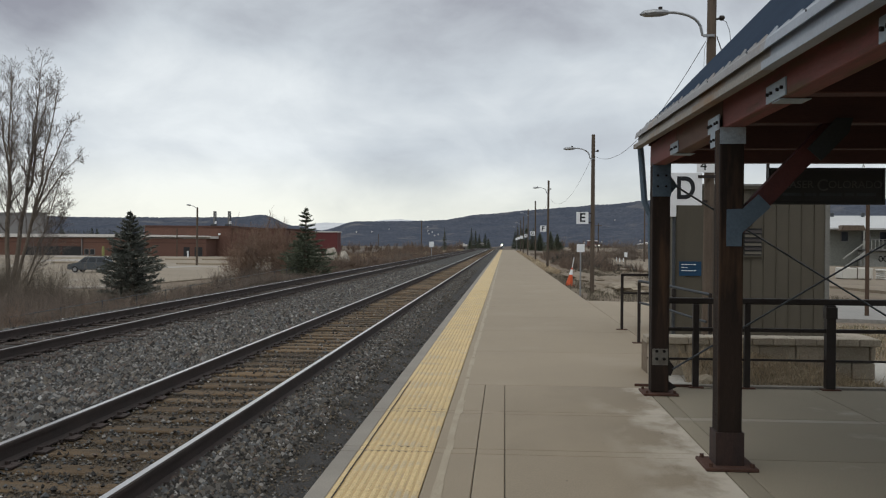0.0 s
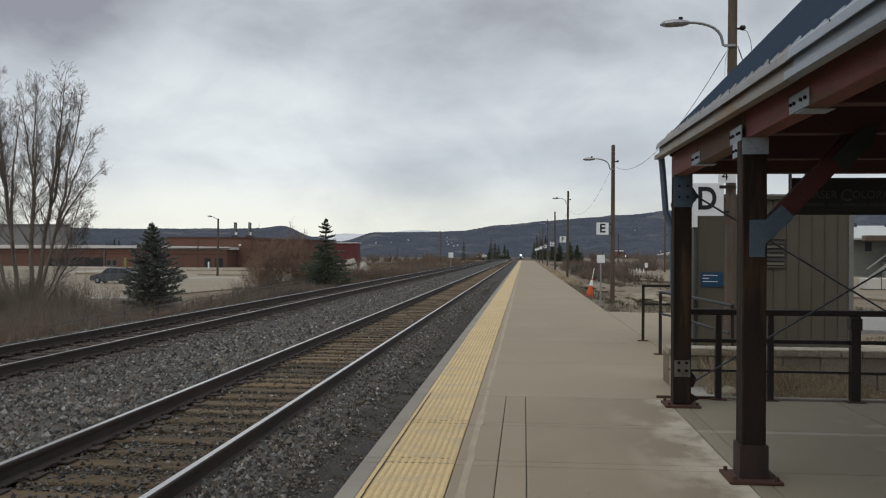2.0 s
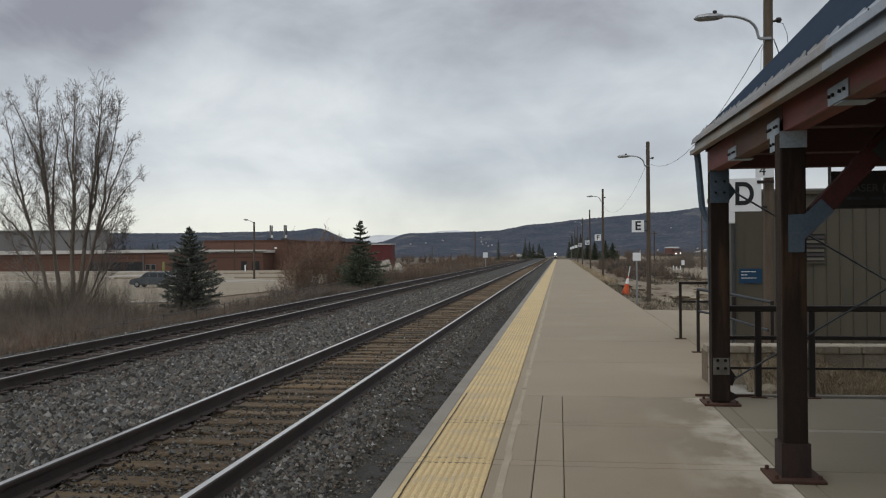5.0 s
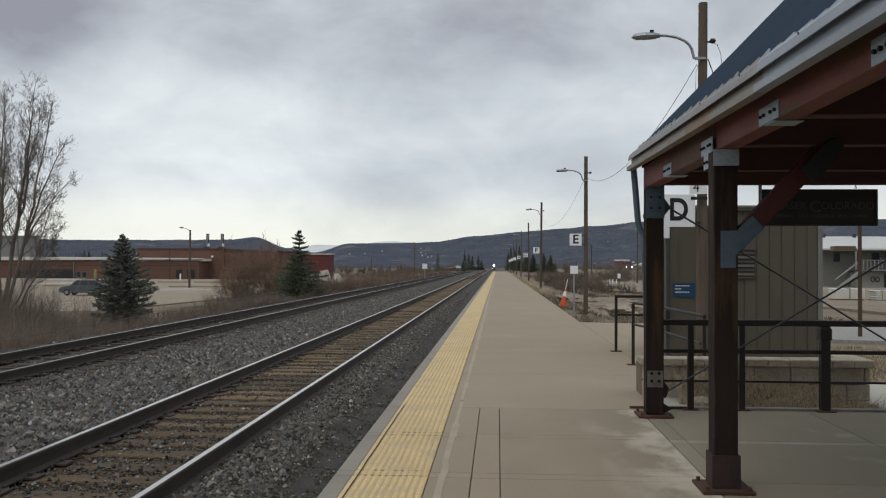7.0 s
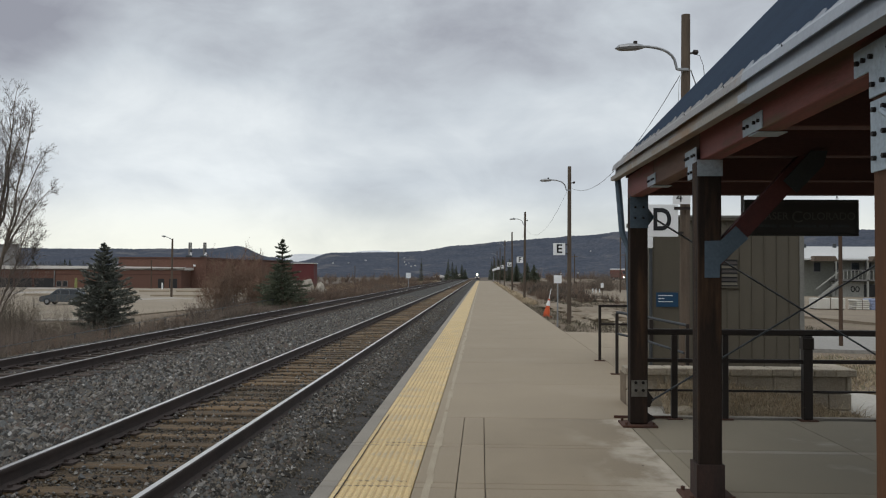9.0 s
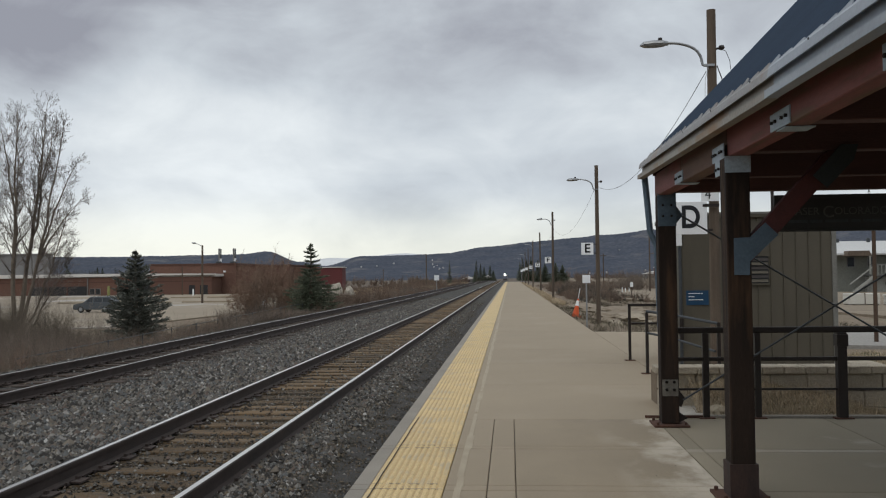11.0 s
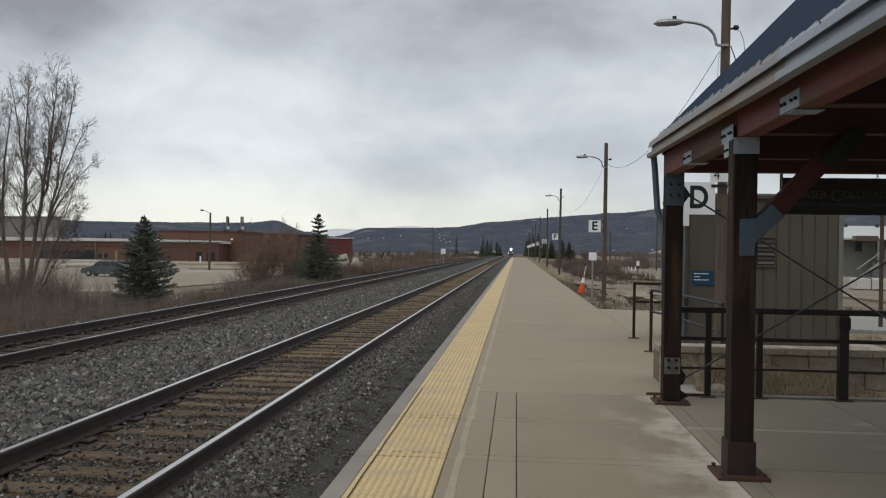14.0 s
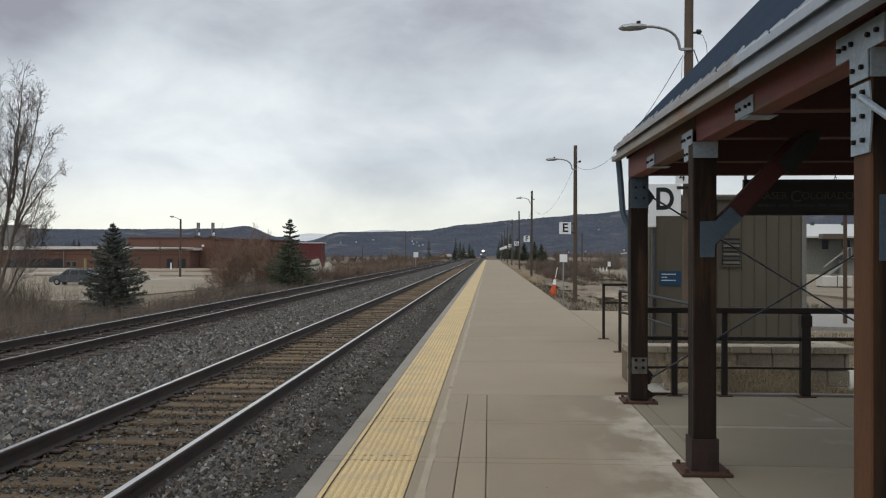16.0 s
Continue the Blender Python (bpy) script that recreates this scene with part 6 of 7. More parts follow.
def build_plants():
    build_cottonwood(-26.9, 45.4, ((-3.2, 11.7, -0.6, 0.14, ((0.42, -4.4, 9.6, 0.6), (0.3, -4.5, 7.0, -1.4))), (-2.05, 13.2, 0.5, 0.17, ((0.45, -2.6, 12.2, -1.0), (0.35, -1.1, 11.6, 1.6))),
                                   (-1.0, 11.6, -1.0, 0.12, ((0.5, -0.5, 10.4, -1.8),)), (-4.4, 5.6, 1.0, 0.07, ())),
                     "bare cottonwood tree with several stems", 5)
    build_cottonwood(-26.2, 44.6, ((-0.15, 12.4, 1.1, 0.10, ()), (0.7, 12.6, -0.5, 0.17, ((0.40, 0.2, 11.6, -1.4),)), (1.75, 13.1, 0.6, 0.18, ((0.42, 1.3, 11.9, 1.8), (0.50, 2.3, 11.9, -0.8))),
                                   (2.85, 11.8, 0.2, 0.13, ((0.40, 4.0, 9.7, -0.6), (0.32, 3.6, 8.0, 1.2))), (3.6, 7.0, -0.8, 0.07, ()), (2.9, 5.2, 1.0, 0.055, ())),
                     "tall bare cottonwood tree with budding upswept limbs", 11)
    build_conifer(-18.70, 43.0, 4.75, 1.66, "bushy blue-green spruce tree beside the car park", 3, NEEDLE, 1.5, ragged=0.27, tiers=21, shape=((0, 0.72), (0.18, 0.85), (0.30, 1.0), (0.38, 0.93), (0.48, 0.76), (0.58, 0.68), (0.73, 0.50), (0.88, 0.24), (1, 0.02)), droop=-0.06)
    build_conifer(-14.1, 62.0, 5.1, 1.75, "ragged spruce tree with a bare layered top", 4, FIR, 1.3, ragged=0.30, tiers=17, shape=((0, 0.95), (0.30, 1.0), (0.55, 0.60), (0.62, 0.44), (0.82, 0.28), (1, 0.04)))
    build_conifer(-14.9, 64.5, 3.4, 1.6, "low bushy spruce beside the ragged one", 14, FIR, 1.1, ragged=0.25, shape=((0, 1.0), (0.4, 0.9), (0.8, 0.45), (1, 0.05)))
    rng = np.random.default_rng(2)
    # far conifers along the line
    for x, y, h, r in ((-22.5, 330, 9.5, 1.5), (-9.8 - 6, 420, 11, 2.2), (-13.5, 410, 9, 2.2), (-11.5, 400, 7, 2.0), (-9.5, 430, 8, 2.2), (-17, 430, 6, 2), (-8.5, 460, 6, 2),
                       (8.0, 250, 6.3, 2.0), (9.5, 240, 5.0, 2.2), (7.2, 300, 8.6, 2.2), (6.3, 330, 8.2, 2.4), (5.6, 380, 9.5, 2.4), (9.8, 190, 4.6, 1.8), (11.6, 196, 4.2, 1.9), (4.9, 420, 9.0, 2.3)):
        build_conifer(x, y, h, r, "dark conifer far along the line", int(1000 + y + x), FIR, 0.85, ragged=0.22)
    # willow thickets
    def spots(n, x0, x1, y0, y1, k0=0.7, k1=1.2):
        return [(rng.uniform(x0, x1), y0 * (y1 / y0) ** rng.uniform(), rng.uniform(k0, k1)) for _ in range(n)]
    for i, (x, y, h, w) in enumerate(((-20.2, 71, 6.0, 2.2), (-18.8, 70, 5.2, 2.0), (-21.4, 72.5, 4.6, 1.7), (-17.6, 69.5, 3.9, 1.6), (-20.9, 69.0, 3.4, 1.7), (-16.6, 68.0, 3.2, 1.3))):
        build_bare_tree(x, y, h * 0.88, w, 0.0, 13, "spreading reddish bare willow bush", 40 + i, 0.03, 0.020, 0.0062, (TWIG_WILLOW, TWIG_WILLOW), "willow_bush", (7, 4, 3))
    def lumps(places, fx=0.22, fy=0.06, seed=2.0, least=0.25):
        return [(x, y, k * max(least, 0.8 + 1.3 * noise.noise(Vector((x * fx, y * fy, seed))))) for x, y, k in places]
    brush_patch("trackside_brush", lumps(spots(520, -19, -12.8, 62, 260, 0.5, 1.1)), TWIG_RED, "reddish brown dead brush along the line", 0.5, 1.5, 24, 0.010, 0.75, 5)
    brush_patch("trackside_brush", lumps(spots(300, -18, -12.8, 70, 230, 0.5, 1.0), seed=6.0), TWIG_GREY, "grey dead brush along the line", 0.5, 1.3, 22, 0.010, 0.8, 5)
    brush_patch("trackside_brush", lumps(spots(420, -34, -19, 155, 310, 0.7, 1.3)), TWIG_RED, "brown dead brush beyond the line", 0.9, 2.0, 24, 0.016, 0.75, 4)
    brush_patch("trackside_brush", lumps(spots(160, -23, -15, 90, 200, 0.7, 1.2), seed=4.0), TWIG_WILLOW, "tawny dead willow scrub beyond the line", 0.8, 1.7, 22, 0.014, 0.8, 4)
    brush_patch("trackside_brush", lumps(spots(480, -18.5, -12.6, 17, 60, 0.5, 1.1), 0.35, 0.2, 7.0), TWIG_GREY, "grey dead brush beside the further track", 0.30, 1.1, 15, 0.0042, 1.0, 8)
    brush_patch("trackside_brush", lumps(spots(150, -18.5, -12.8, 17, 60, 0.5, 1.1), 0.35, 0.2, 3.0), TWIG_WILLOW, "thin reddish brush beside the further track", 0.35, 1.2, 9, 0.0035, 0.8, 6)
    brush_patch("trackside_brush", spots(240, -30, -18, 34, 48, 0.25, 0.8), TWIG_GREY, "grey tangled brush under the bare trees", 0.6, 1.6, 14, 0.0055, 0.8, 5)
    brush_patch("trackside_brush", lumps(spots(330, -14.4, -12.9, 40, 78, 0.7, 1.1), 0.35, 0.15, 5.0, 0.5), TWIG_GREY, "dense grey brush along the wire fence", 0.45, 0.95, 20, 0.0055, 0.7, 6)
    brush_patch("trackside_brush", spots(110, -19.5, -13.4, 74, 82, 0.7, 1.1), TWIG_RED, "brown brush before the pale heaps", 0.9, 1.75, 22, 0.0085, 0.7, 6)
    brush_patch("willow_thicket", [(rng.normal(-19.5, 1.6), rng.normal(70.2, 1.2), rng.uniform(0.5, 1.1)) for _ in range(70)], TWIG_GREY, "dense dark stems under the willow bushes", 0.7, 2.2, 16, 0.008, 0.65, 6)
    suckers = [(-26.4 + rng.normal(0, 2.4), 43.0 + rng.normal(0, 2.0), rng.uniform(0.35, 1.0)) for _ in range(230)]
    brush_patch("trackside_brush", suckers, TWIG_PALE, "thin grey suckers round the bare trees", 1.0, 4.2, 10, 0.0036, 0.65, 10)
    front = [(-20.5 + rng.normal(0, 2.2), 34.5 + rng.normal(0, 2.6), rng.uniform(0.3, 1.0)) for _ in range(200)]
    brush_patch("trackside_brush", front, TWIG_GREY, "wispy grey thicket before the bare trees", 0.7, 2.3, 9, 0.0032, 0.7, 8)
    for x in (-128, -124, -119, -116, -112, -109, -105, -101, -98, -94):
        build_conifer(x * 1.35, 275 + (x % 7) * 3, 6.5 + (x % 3), 2.6, "dark conifer behind the brick building", int(-x), FIR, 0.7, ragged=0.22)
    grove = [(rng.uniform(-185, -96), 262 + 30 * rng.uniform(), rng.uniform(0.6, 1.1)) for _ in range(190)]
    brush_patch("far_grove", grove, TWIG_DARK, "dark bare grove behind the brick building", 4.2, 7.0, 14, 0.09, 0.5, 5)
    belt = [(rng.uniform(-260, -14), 280 + 300 * rng.uniform(), rng.uniform(0.6, 1.3)) for _ in range(260)] + [(rng.uniform(8, 260), 240 + 300 * rng.uniform(), rng.uniform(0.6, 1.3)) for _ in range(260)]
    brush_patch("far_scrub", belt, TWIG_RED, "brown scrub far across the valley floor", 2.0, 4.5, 16, 0.07, 0.6, 3)
    lumpy = [(x, y, k * max(0.15, 0.75 + 1.5 * noise.noise(Vector((x * 0.25, y * 0.07, 2))))) for x, y, k in spots(420, 4.6, 20, 70, 170, 0.5, 1.2) if x < 0.112 * y or y > 122]
    for mat, tone in ((TWIG_RED, "brown"), (TWIG_DARK, "dark")):
        brush_patch("roadside_brush", lumps(spots(75, 4.6, 9.8, 62, 125, 0.6, 1.1), 0.5, 0.15, 8.0), mat, "%s tangled brush beside the platform verge" % tone, 0.4, 1.35, 20, 0.008, 0.9, 6)
    brush_patch("roadside_brush", lumpy[::2], TWIG_RED, "brown dead brush beyond the platform", 0.35, 1.15, 22, 0.010, 1.0, 6)
    brush_patch("roadside_brush", lumpy[1::2], TWIG_GREY, "grey dead brush beyond the platform", 0.35, 1.1, 20, 0.009, 1.0, 6)
    brush_patch("roadside_brush", [(rng.normal(15.0, 0.9), rng.normal(112, 3), rng.uniform(0.5, 1.1)) for _ in range(34)], TWIG_GREY, "tall bare grey bush beyond the yard", 1.2, 3.7, 14, 0.009, 0.55, 6)
    brush_patch("roadside_brush", lumps(spots(200, 12, 33, 120, 260, 0.6, 1.2)), TWIG_RED, "brown dead brush behind the yard", 0.3, 0.9, 22, 0.014, 1.0, 5)
    brush_patch("roadside_brush", [(rng.normal(26.5, 2.4), rng.normal(150, 4), rng.uniform(0.5, 1.1)) for _ in range(50)], TWIG_GREY, "tall bare grey bushes behind the yard", 1.6, 4.2, 14, 0.012, 0.5, 5)
    # dry grass
    def tufts(n, x0, x1, y0, y1, dz=0.0):
        out = []
        for _ in range(n):
            x, y = rng.uniform(x0, x1), y0 * (y1 / y0) ** rng.uniform()
            out.append((x, y, ground_z(x, y) + dz - 0.03))
        return out
    grass_patch("dry_grass", tufts(1300, -36, -15, 155, 330), STRAW, "tall tawny dead grass beyond the line", 0.5, 1.2, 8, 0.03)
    def bank_tufts(n):
        out = []
        for _ in range(n):
            x, y = rng.uniform(2.25, 4.6), rng.uniform(10.64, 11.22)
            out.append((x, y, bank_z(x, y) - 0.02))
        return out
    grass_patch("dry_grass", bank_tufts(700), DRY_STRAW, "dry straw-coloured grass on the bank before the wall", 0.03, 0.12, 9, 0.0035)
    grass_patch("dry_grass", bank_tufts(55), STRAW, "tall dry straw-coloured grass before the retaining wall", 0.12, 0.32, 9, 0.003)
    grass_patch("dry_grass", tufts(800, 2.6, 6.4, 26.5, 62), DEAD_GRASS, "thin dry grass beside the platform edge", 0.06, 0.28, 9, 0.008)
    grass_patch("dry_grass", tufts(1100, 5.5, 13, 30, 68), DEAD_GRASS, "matted brown grass between platform and yard", 0.05, 0.22, 9, 0.012)
    grass_patch("dry_grass", tufts(1300, -13.6, -11.8, 13, 70), DEAD_GRASS, "thin dry grass beside the ballast", 0.08, 0.30, 8, 0.008)
    grass_patch("dry_grass", tufts(1500, -24, -13.0, 20, 75), DEAD_GRASS, "dead grass among the trackside brush", 0.06, 0.24, 9, 0.012)
    grass_patch("dry_grass", tufts(1500, 5.6, 12, 13.6, 22.5, 0.02), DRY_STRAW, "dry grass verge behind the shed", 0.04, 0.15, 9, 0.008)
    grass_patch("dry_grass", tufts(260, 5.6, 12, 13.6, 22.5, 0.02), MOSS_GRASS, "first green blades in the verge behind the shed", 0.04, 0.12, 8, 0.008)
    grass_patch("dry_grass", tufts(600, 2.75, 3.6, 55, 210), STRAW, "dry grass along the far platform edge", 0.1, 0.4, 9, 0.014)


# ---------------------------------------------------------------- beyond the tracks
def build_fence():
    fc = thing("wire_fence", (-14.5, 30, -1.1), "low wire fence with thin steel posts beside the brush", "fence")
    def top(y):
        return -0.53 + 0.0135 * (min(y, 58.0) - 32)
    for y in np.arange(25, 67, 3.0):
        part("post", rod((-14.5, y, ground_z(-14.5, y) - 0.1), (-14.5, y, top(y) + 0.04), 0.022, 6), ROD, fc)
    for a, b in ((25.0, 58.0), (58.0, 66.0)):
        part("top_rail", rod((-14.5, a, top(a)), (-14.5, b, top(b)), 0.016, 6), ROD, fc)
        for k in (0.2, 0.4):
            part("wire", rod((-14.5, a, top(a) - k), (-14.5, b, top(b) - k), 0.004, 5), ROD, fc)


def window_at(parent, x0, x1, y, z0, z1, frame=0.06):
    w = part("window", box(BM(), x0, x1, y - 0.05, y + 0.02, z0, z1), GREY_WALL, parent)
    part("pane", box(BM(), x0 + frame, x1 - frame, y - 0.07, y - 0.045, z0 + frame, z1 - frame), GLASS, w)
    return w


def build_red_building():
    y, g = 190.0, -1.8
    rb = thing("brick_building", (-75, y, g), "long low red brick building across the car park", "building")
    part("low_wing", box(BM(), -128, -63.4, y - 6, y + 14, g, 2.15), BRICK, rb)
    # pale eave that tapers away towards the tall block, gravelled roof above it
    bm = BM()
    prism(bm, ((-128.4, 2.05), (-62.6, 2.55), (-62.6, 2.75), (-80, 2.95), (-128.4, 2.95)), "y", y - 6.5, y - 5.4)
    part("roof_edge", bm, PALE_ROOF, rb, "pale flat roof edge")
    part("roof", box(BM(), -128.4, -62.8, y - 5.4, y + 14, 2.15, 2.7), PALE_ROOF, rb)
    part("high_block", box(BM(), -79.6, -60.0, y + 0.5, y + 30, g, 4.75), BRICK, rb)
    part("parapet", box(BM(), -79.8, -59.9, y + 0.3, y + 30.2, 4.75, 5.02), BRICK_CAP, rb, "dark brick parapet")
    part("middle_block", box(BM(), -60.0, -48.0, y + 0.8, y + 28, g, 4.35), BRICK, rb)
    part("parapet", box(BM(), -60.0, -47.8, y + 0.6, y + 28.2, 4.35, 4.58), BRICK_CAP, rb)
    part("end_block", box(BM(), -48.0, -41.5, y + 4, y + 26, g, 4.0), BRICK, rb)
    part("maroon_wing", box(BM(), -41.5, -36.7, y + 2, y + 6, g, 3.75), MAROON, rb, "maroon metal-clad wing")
    part("maroon_cap", box(BM(), -41.6, -36.5, y + 1.8, y + 6.2, 3.75, 3.95), PALE_ROOF, rb)
    bays = part("garage_opening", box(BM(), -103.5, -90.9, y - 6.1, y - 5.98, g, 0.3), DARK, rb, "near-black panel for the shade inside the vehicle bays")
    for x in (-99.4, -95.2):
        part("bay_pier", box(BM(), x - 0.2, x + 0.2, y - 6.2, y - 6.1, g, 0.3), BRICK_CAP, bays)
    part("downpipe", box(BM(), -90.70, -90.54, y - 6.3, y - 6.05, g, 2.1), GREY_WALL, rb, "grey downpipe")
    for x in (-90.2, -88.9):
        window_at(rb, x, x + 1.1, y - 6.02, -1.5, -0.2, 0.1)
    part("fascia_band", box(BM(), -128, -63.4, y - 6.04, y - 6.0, 1.1, 1.25), BRICK_CAP, rb, "dark soldier course of bricks")
    for a, b, yy in ((-68.3, -67.0, y - 6.08), (-65.9, -64.2, y - 6.08), (-78.3, -76.9, y - 6.08)):
        part("door", box(BM(), a, b, yy, yy + 0.12, g, 0.32), DARK, rb, "dark brown door")
    part("overhead_door", box(BM(), -57.0, -54.2, y + 0.68, y + 0.82, g, 0.6), DARK, rb, "dark overhead door")
    part("wall_lamp", box(BM(), -62.9, -62.4, y + 0.3, y + 0.5, 3.0, 3.4), WHITE, rb)
    for x in (-64.7, -61.4):
        st = part("flue", tube(BM(), ((x, y + 3, 4.9), (x, y + 3, 5.6), (x, y + 3, 8.35)), (0.24, 0.21, 0.21), 10), GREY_WALL, rb, "tall grey steel flue")
        part("flue_back", box(BM(), x + 0.28, x + 0.5, y + 2.9, y + 3.1, 4.9, 8.3), ROD, st)
        part("fan_box", box(BM(), x - 0.55, x + 0.75, y + 2.0, y + 2.8, 4.8, 5.5, bevel=0.1), ROD, st)
        part("fan_cowl", tube(BM(), ((x + 0.5, y + 2.4, 5.4), (x + 0.6, y + 2.4, 6.1)), (0.28, 0.22), 8), WHITE, st, "white fan cowl")
    part("hall", box(BM(), -150, -105.6, y + 6, y + 7.5, g, 7.6), GREY_WALL, rb, "tall grey hall behind")
    part("hall_cap", box(BM(), -150.3, -105.3, y + 5.7, y + 7.8, 7.6, 7.9), GREY_WALL, rb)
    # hydrant-yellow bollard
    bl = thing("bollard", (-74.0, 165, -1.7), "yellow-green safety bollard beside the building", "bollard")
    part("body", tube(BM(), ((-83.2, 178, -1.75), (-83.2, 178, -0.2), (-83.2, 178, 0.4)), (0.28, 0.28, 0.2), 10), material("safety_yellow", (0.33, 0.34, 0.12), 0.6), bl)
    # wheel stop kerbs in the lot
    for i in range(6):
        x = -72 + i * 6.5
        single("parking_kerb", box(BM(), x, x + 5.4, 150, 150.35, -1.68, -1.42, bevel=0.05), CONCRETE, "pale concrete kerb in the car park", "kerb", "parking kerbs")
    for i in range(4):
        x = -64 + i * 9
        single("parking_kerb", box(BM(), x, x + 7.5, 121, 121.3, -1.68, -1.45, bevel=0.05), CONCRETE, "pale concrete kerb in the car park", "kerb", "parking kerbs")
    for x, yy in ((-39.5, 175), (-26.8, 95.0), (-63, 172)):
        mp_ = thing("marker_post", (x, yy, ground_z(x, yy)), "short white marker post in the car park", "post", "marker posts")
        part("post", box(BM(), x - 0.12, x + 0.12, yy - 0.12, yy + 0.12, ground_z(x, yy) - 0.1, ground_z(x, yy) + 1.4), WHITE, mp_)


def build_lot_lamp():
    x, y, z0 = -41.95, 118.0, -1.75
    lp = thing("lot_lamp", (x, y, z0), "dark car park lamp post with a short arm", "lamp post")
    part("pole", tube(BM(), ((x, y, z0), (x + 0.05, y, 6.25)), (0.16, 0.12), 10), POLE, lp)
    part("arm", tube(BM(), ((x, y, 6.1), (x - 0.5, y, 6.4), (x - 0.95, y, 6.55)), 0.05, 6), GALV, lp)
    bm = tube(BM(), ((x - 0.9, y, 6.55), (x - 1.15, y, 6.56), (x - 1.45, y, 6.6)), (0.09, 0.14, 0.06), 8)
    part("lamp_head", bm, GALV, lp)
    x, y = -67.5, 178.0
    lp = thing("lot_post", (x, y, z0), "thin dark post before the brick building", "post")
    part("pole", rod((x, y, z0), (x, y, 4.2), 0.12), POLE, lp)


def build_car(x, y, z, heading, paint, label):
    """A five-door estate-type car, about 4.7 m long; its nose to -x before turning."""
    car = thing("parked_car", (0, 0, 0), label, "car", "parked vehicles")
    L_, W = 4.7, 0.92
    lower = ((-2.35, 0.45), (-2.30, 0.30), (2.30, 0.30), (2.36, 0.50), (2.33, 0.95), (2.25, 1.05), (-1.05, 1.05), (-1.25, 1.02), (-2.15, 0.88), (-2.33, 0.70))
    bm = BM()
    prism(bm, lower, "y", -W, W)
    bmesh.ops.bevel(bm, geom=[e for e in bm.edges if abs(e.verts[0].co.y) == abs(e.verts[1].co.y)], offset=0.05, segments=2, affect="EDGES")
    body = part("body", bm, paint, car)
    cab = ((-1.25, 1.0), (-0.45, 1.58), (-0.25, 1.66), (1.65, 1.66), (1.95, 1.60), (2.28, 1.02))
    bm = BM()
    prism(bm, cab, "y", -W + 0.06, W - 0.06)
    for v in bm.verts:
        if v.co.z > 1.3:
            v.co.y *= 0.86
    cabin = part("cabin", bm, paint, car)
    for s in (-1, 1):
        for a, b in (((-0.95, 1.10), (-0.40, 1.52)), ((0.10, 1.10), (0.12, 1.54)), ((1.12, 1.10), (1.10, 1.54))):
            w2 = 0.92 if a[0] > 0 else 1.0
            x1 = a[0] + (0.97 if a[0] < 0 else 0.92)
            bm = BM()
            pts = ((a[0], a[1]), (x1, 1.10), (x1, 1.54), (b[0], 1.54))
            vs = []
            for d in (0.0, 0.02):
                for u, v in pts:
                    k = W - 0.06 + 0.004 + d * 0.5
                    vs.append(bm.verts.new((u, s * (k * (1 - 0.14 * (v - 1.02) / 0.6)), v)))
            bm.faces.new(vs[:4])
            bm.faces.new(vs[4:][::-1])
            for i in range(4):
                bm.faces.new((vs[i], vs[(i + 1) % 4], vs[4 + (i + 1) % 4], vs[4 + i]))
            part("side_window", bm, GLASS, cabin)
        for wx in (-1.42, 1.40):
            wh = part("wheel", tube(BM(), ((wx, s * (W - 0.20), 0.34), (wx, s * (W - 0.18), 0.34), (wx, s * (W + 0.0), 0.34), (wx, s * (W + 0.02), 0.34)), (0.30, 0.345, 0.345, 0.30), 20), RUBBER, car, "black tyre")
            part("rim", tube(BM(), ((wx, s * (W + 0.0), 0.34), (wx, s * (W + 0.028), 0.34)), 0.21, 12), GALV, wh)
        part("mirror", box(BM(), -0.85, -0.68, s * W - 0.09 if s < 0 else W - 0.02, s * W + 0.02 if s < 0 else W + 0.09, 1.05, 1.18, bevel=0.02), paint, body)
        part("tail_light", box(BM(), 2.25, 2.37, s * 0.78 - 0.1, s * 0.78 + 0.1, 0.85, 1.02), material("tail_lens", (0.25, 0.02, 0.02), 0.3), body)
        part("headlamp", box(BM(), -2.33, -2.15, s * 0.72 - 0.14, s * 0.72 + 0.14, 0.66, 0.80, bevel=0.02), GLASS, body)
        part("roof_bar", tube(BM(), ((-0.1, s * 0.62, 1.68), (0.0, s * 0.62, 1.73), (1.5, s * 0.62, 1.73), (1.6, s * 0.62, 1.68)), 0.02, 6), RUBBER, cabin)
    part("bumper", box(BM(), -2.40, -2.28, -0.85, 0.85, 0.36, 0.56, bevel=0.03), RUBBER, body)
    part("bumper", box(BM(), 2.30, 2.42, -0.85, 0.85, 0.40, 0.62, bevel=0.03), RUBBER, body)
    car.matrix_basis = pose(x, y, z, 0, 0, heading) @ Matrix.Diagonal((0.9, 0.95, 0.97, 1))
    return car


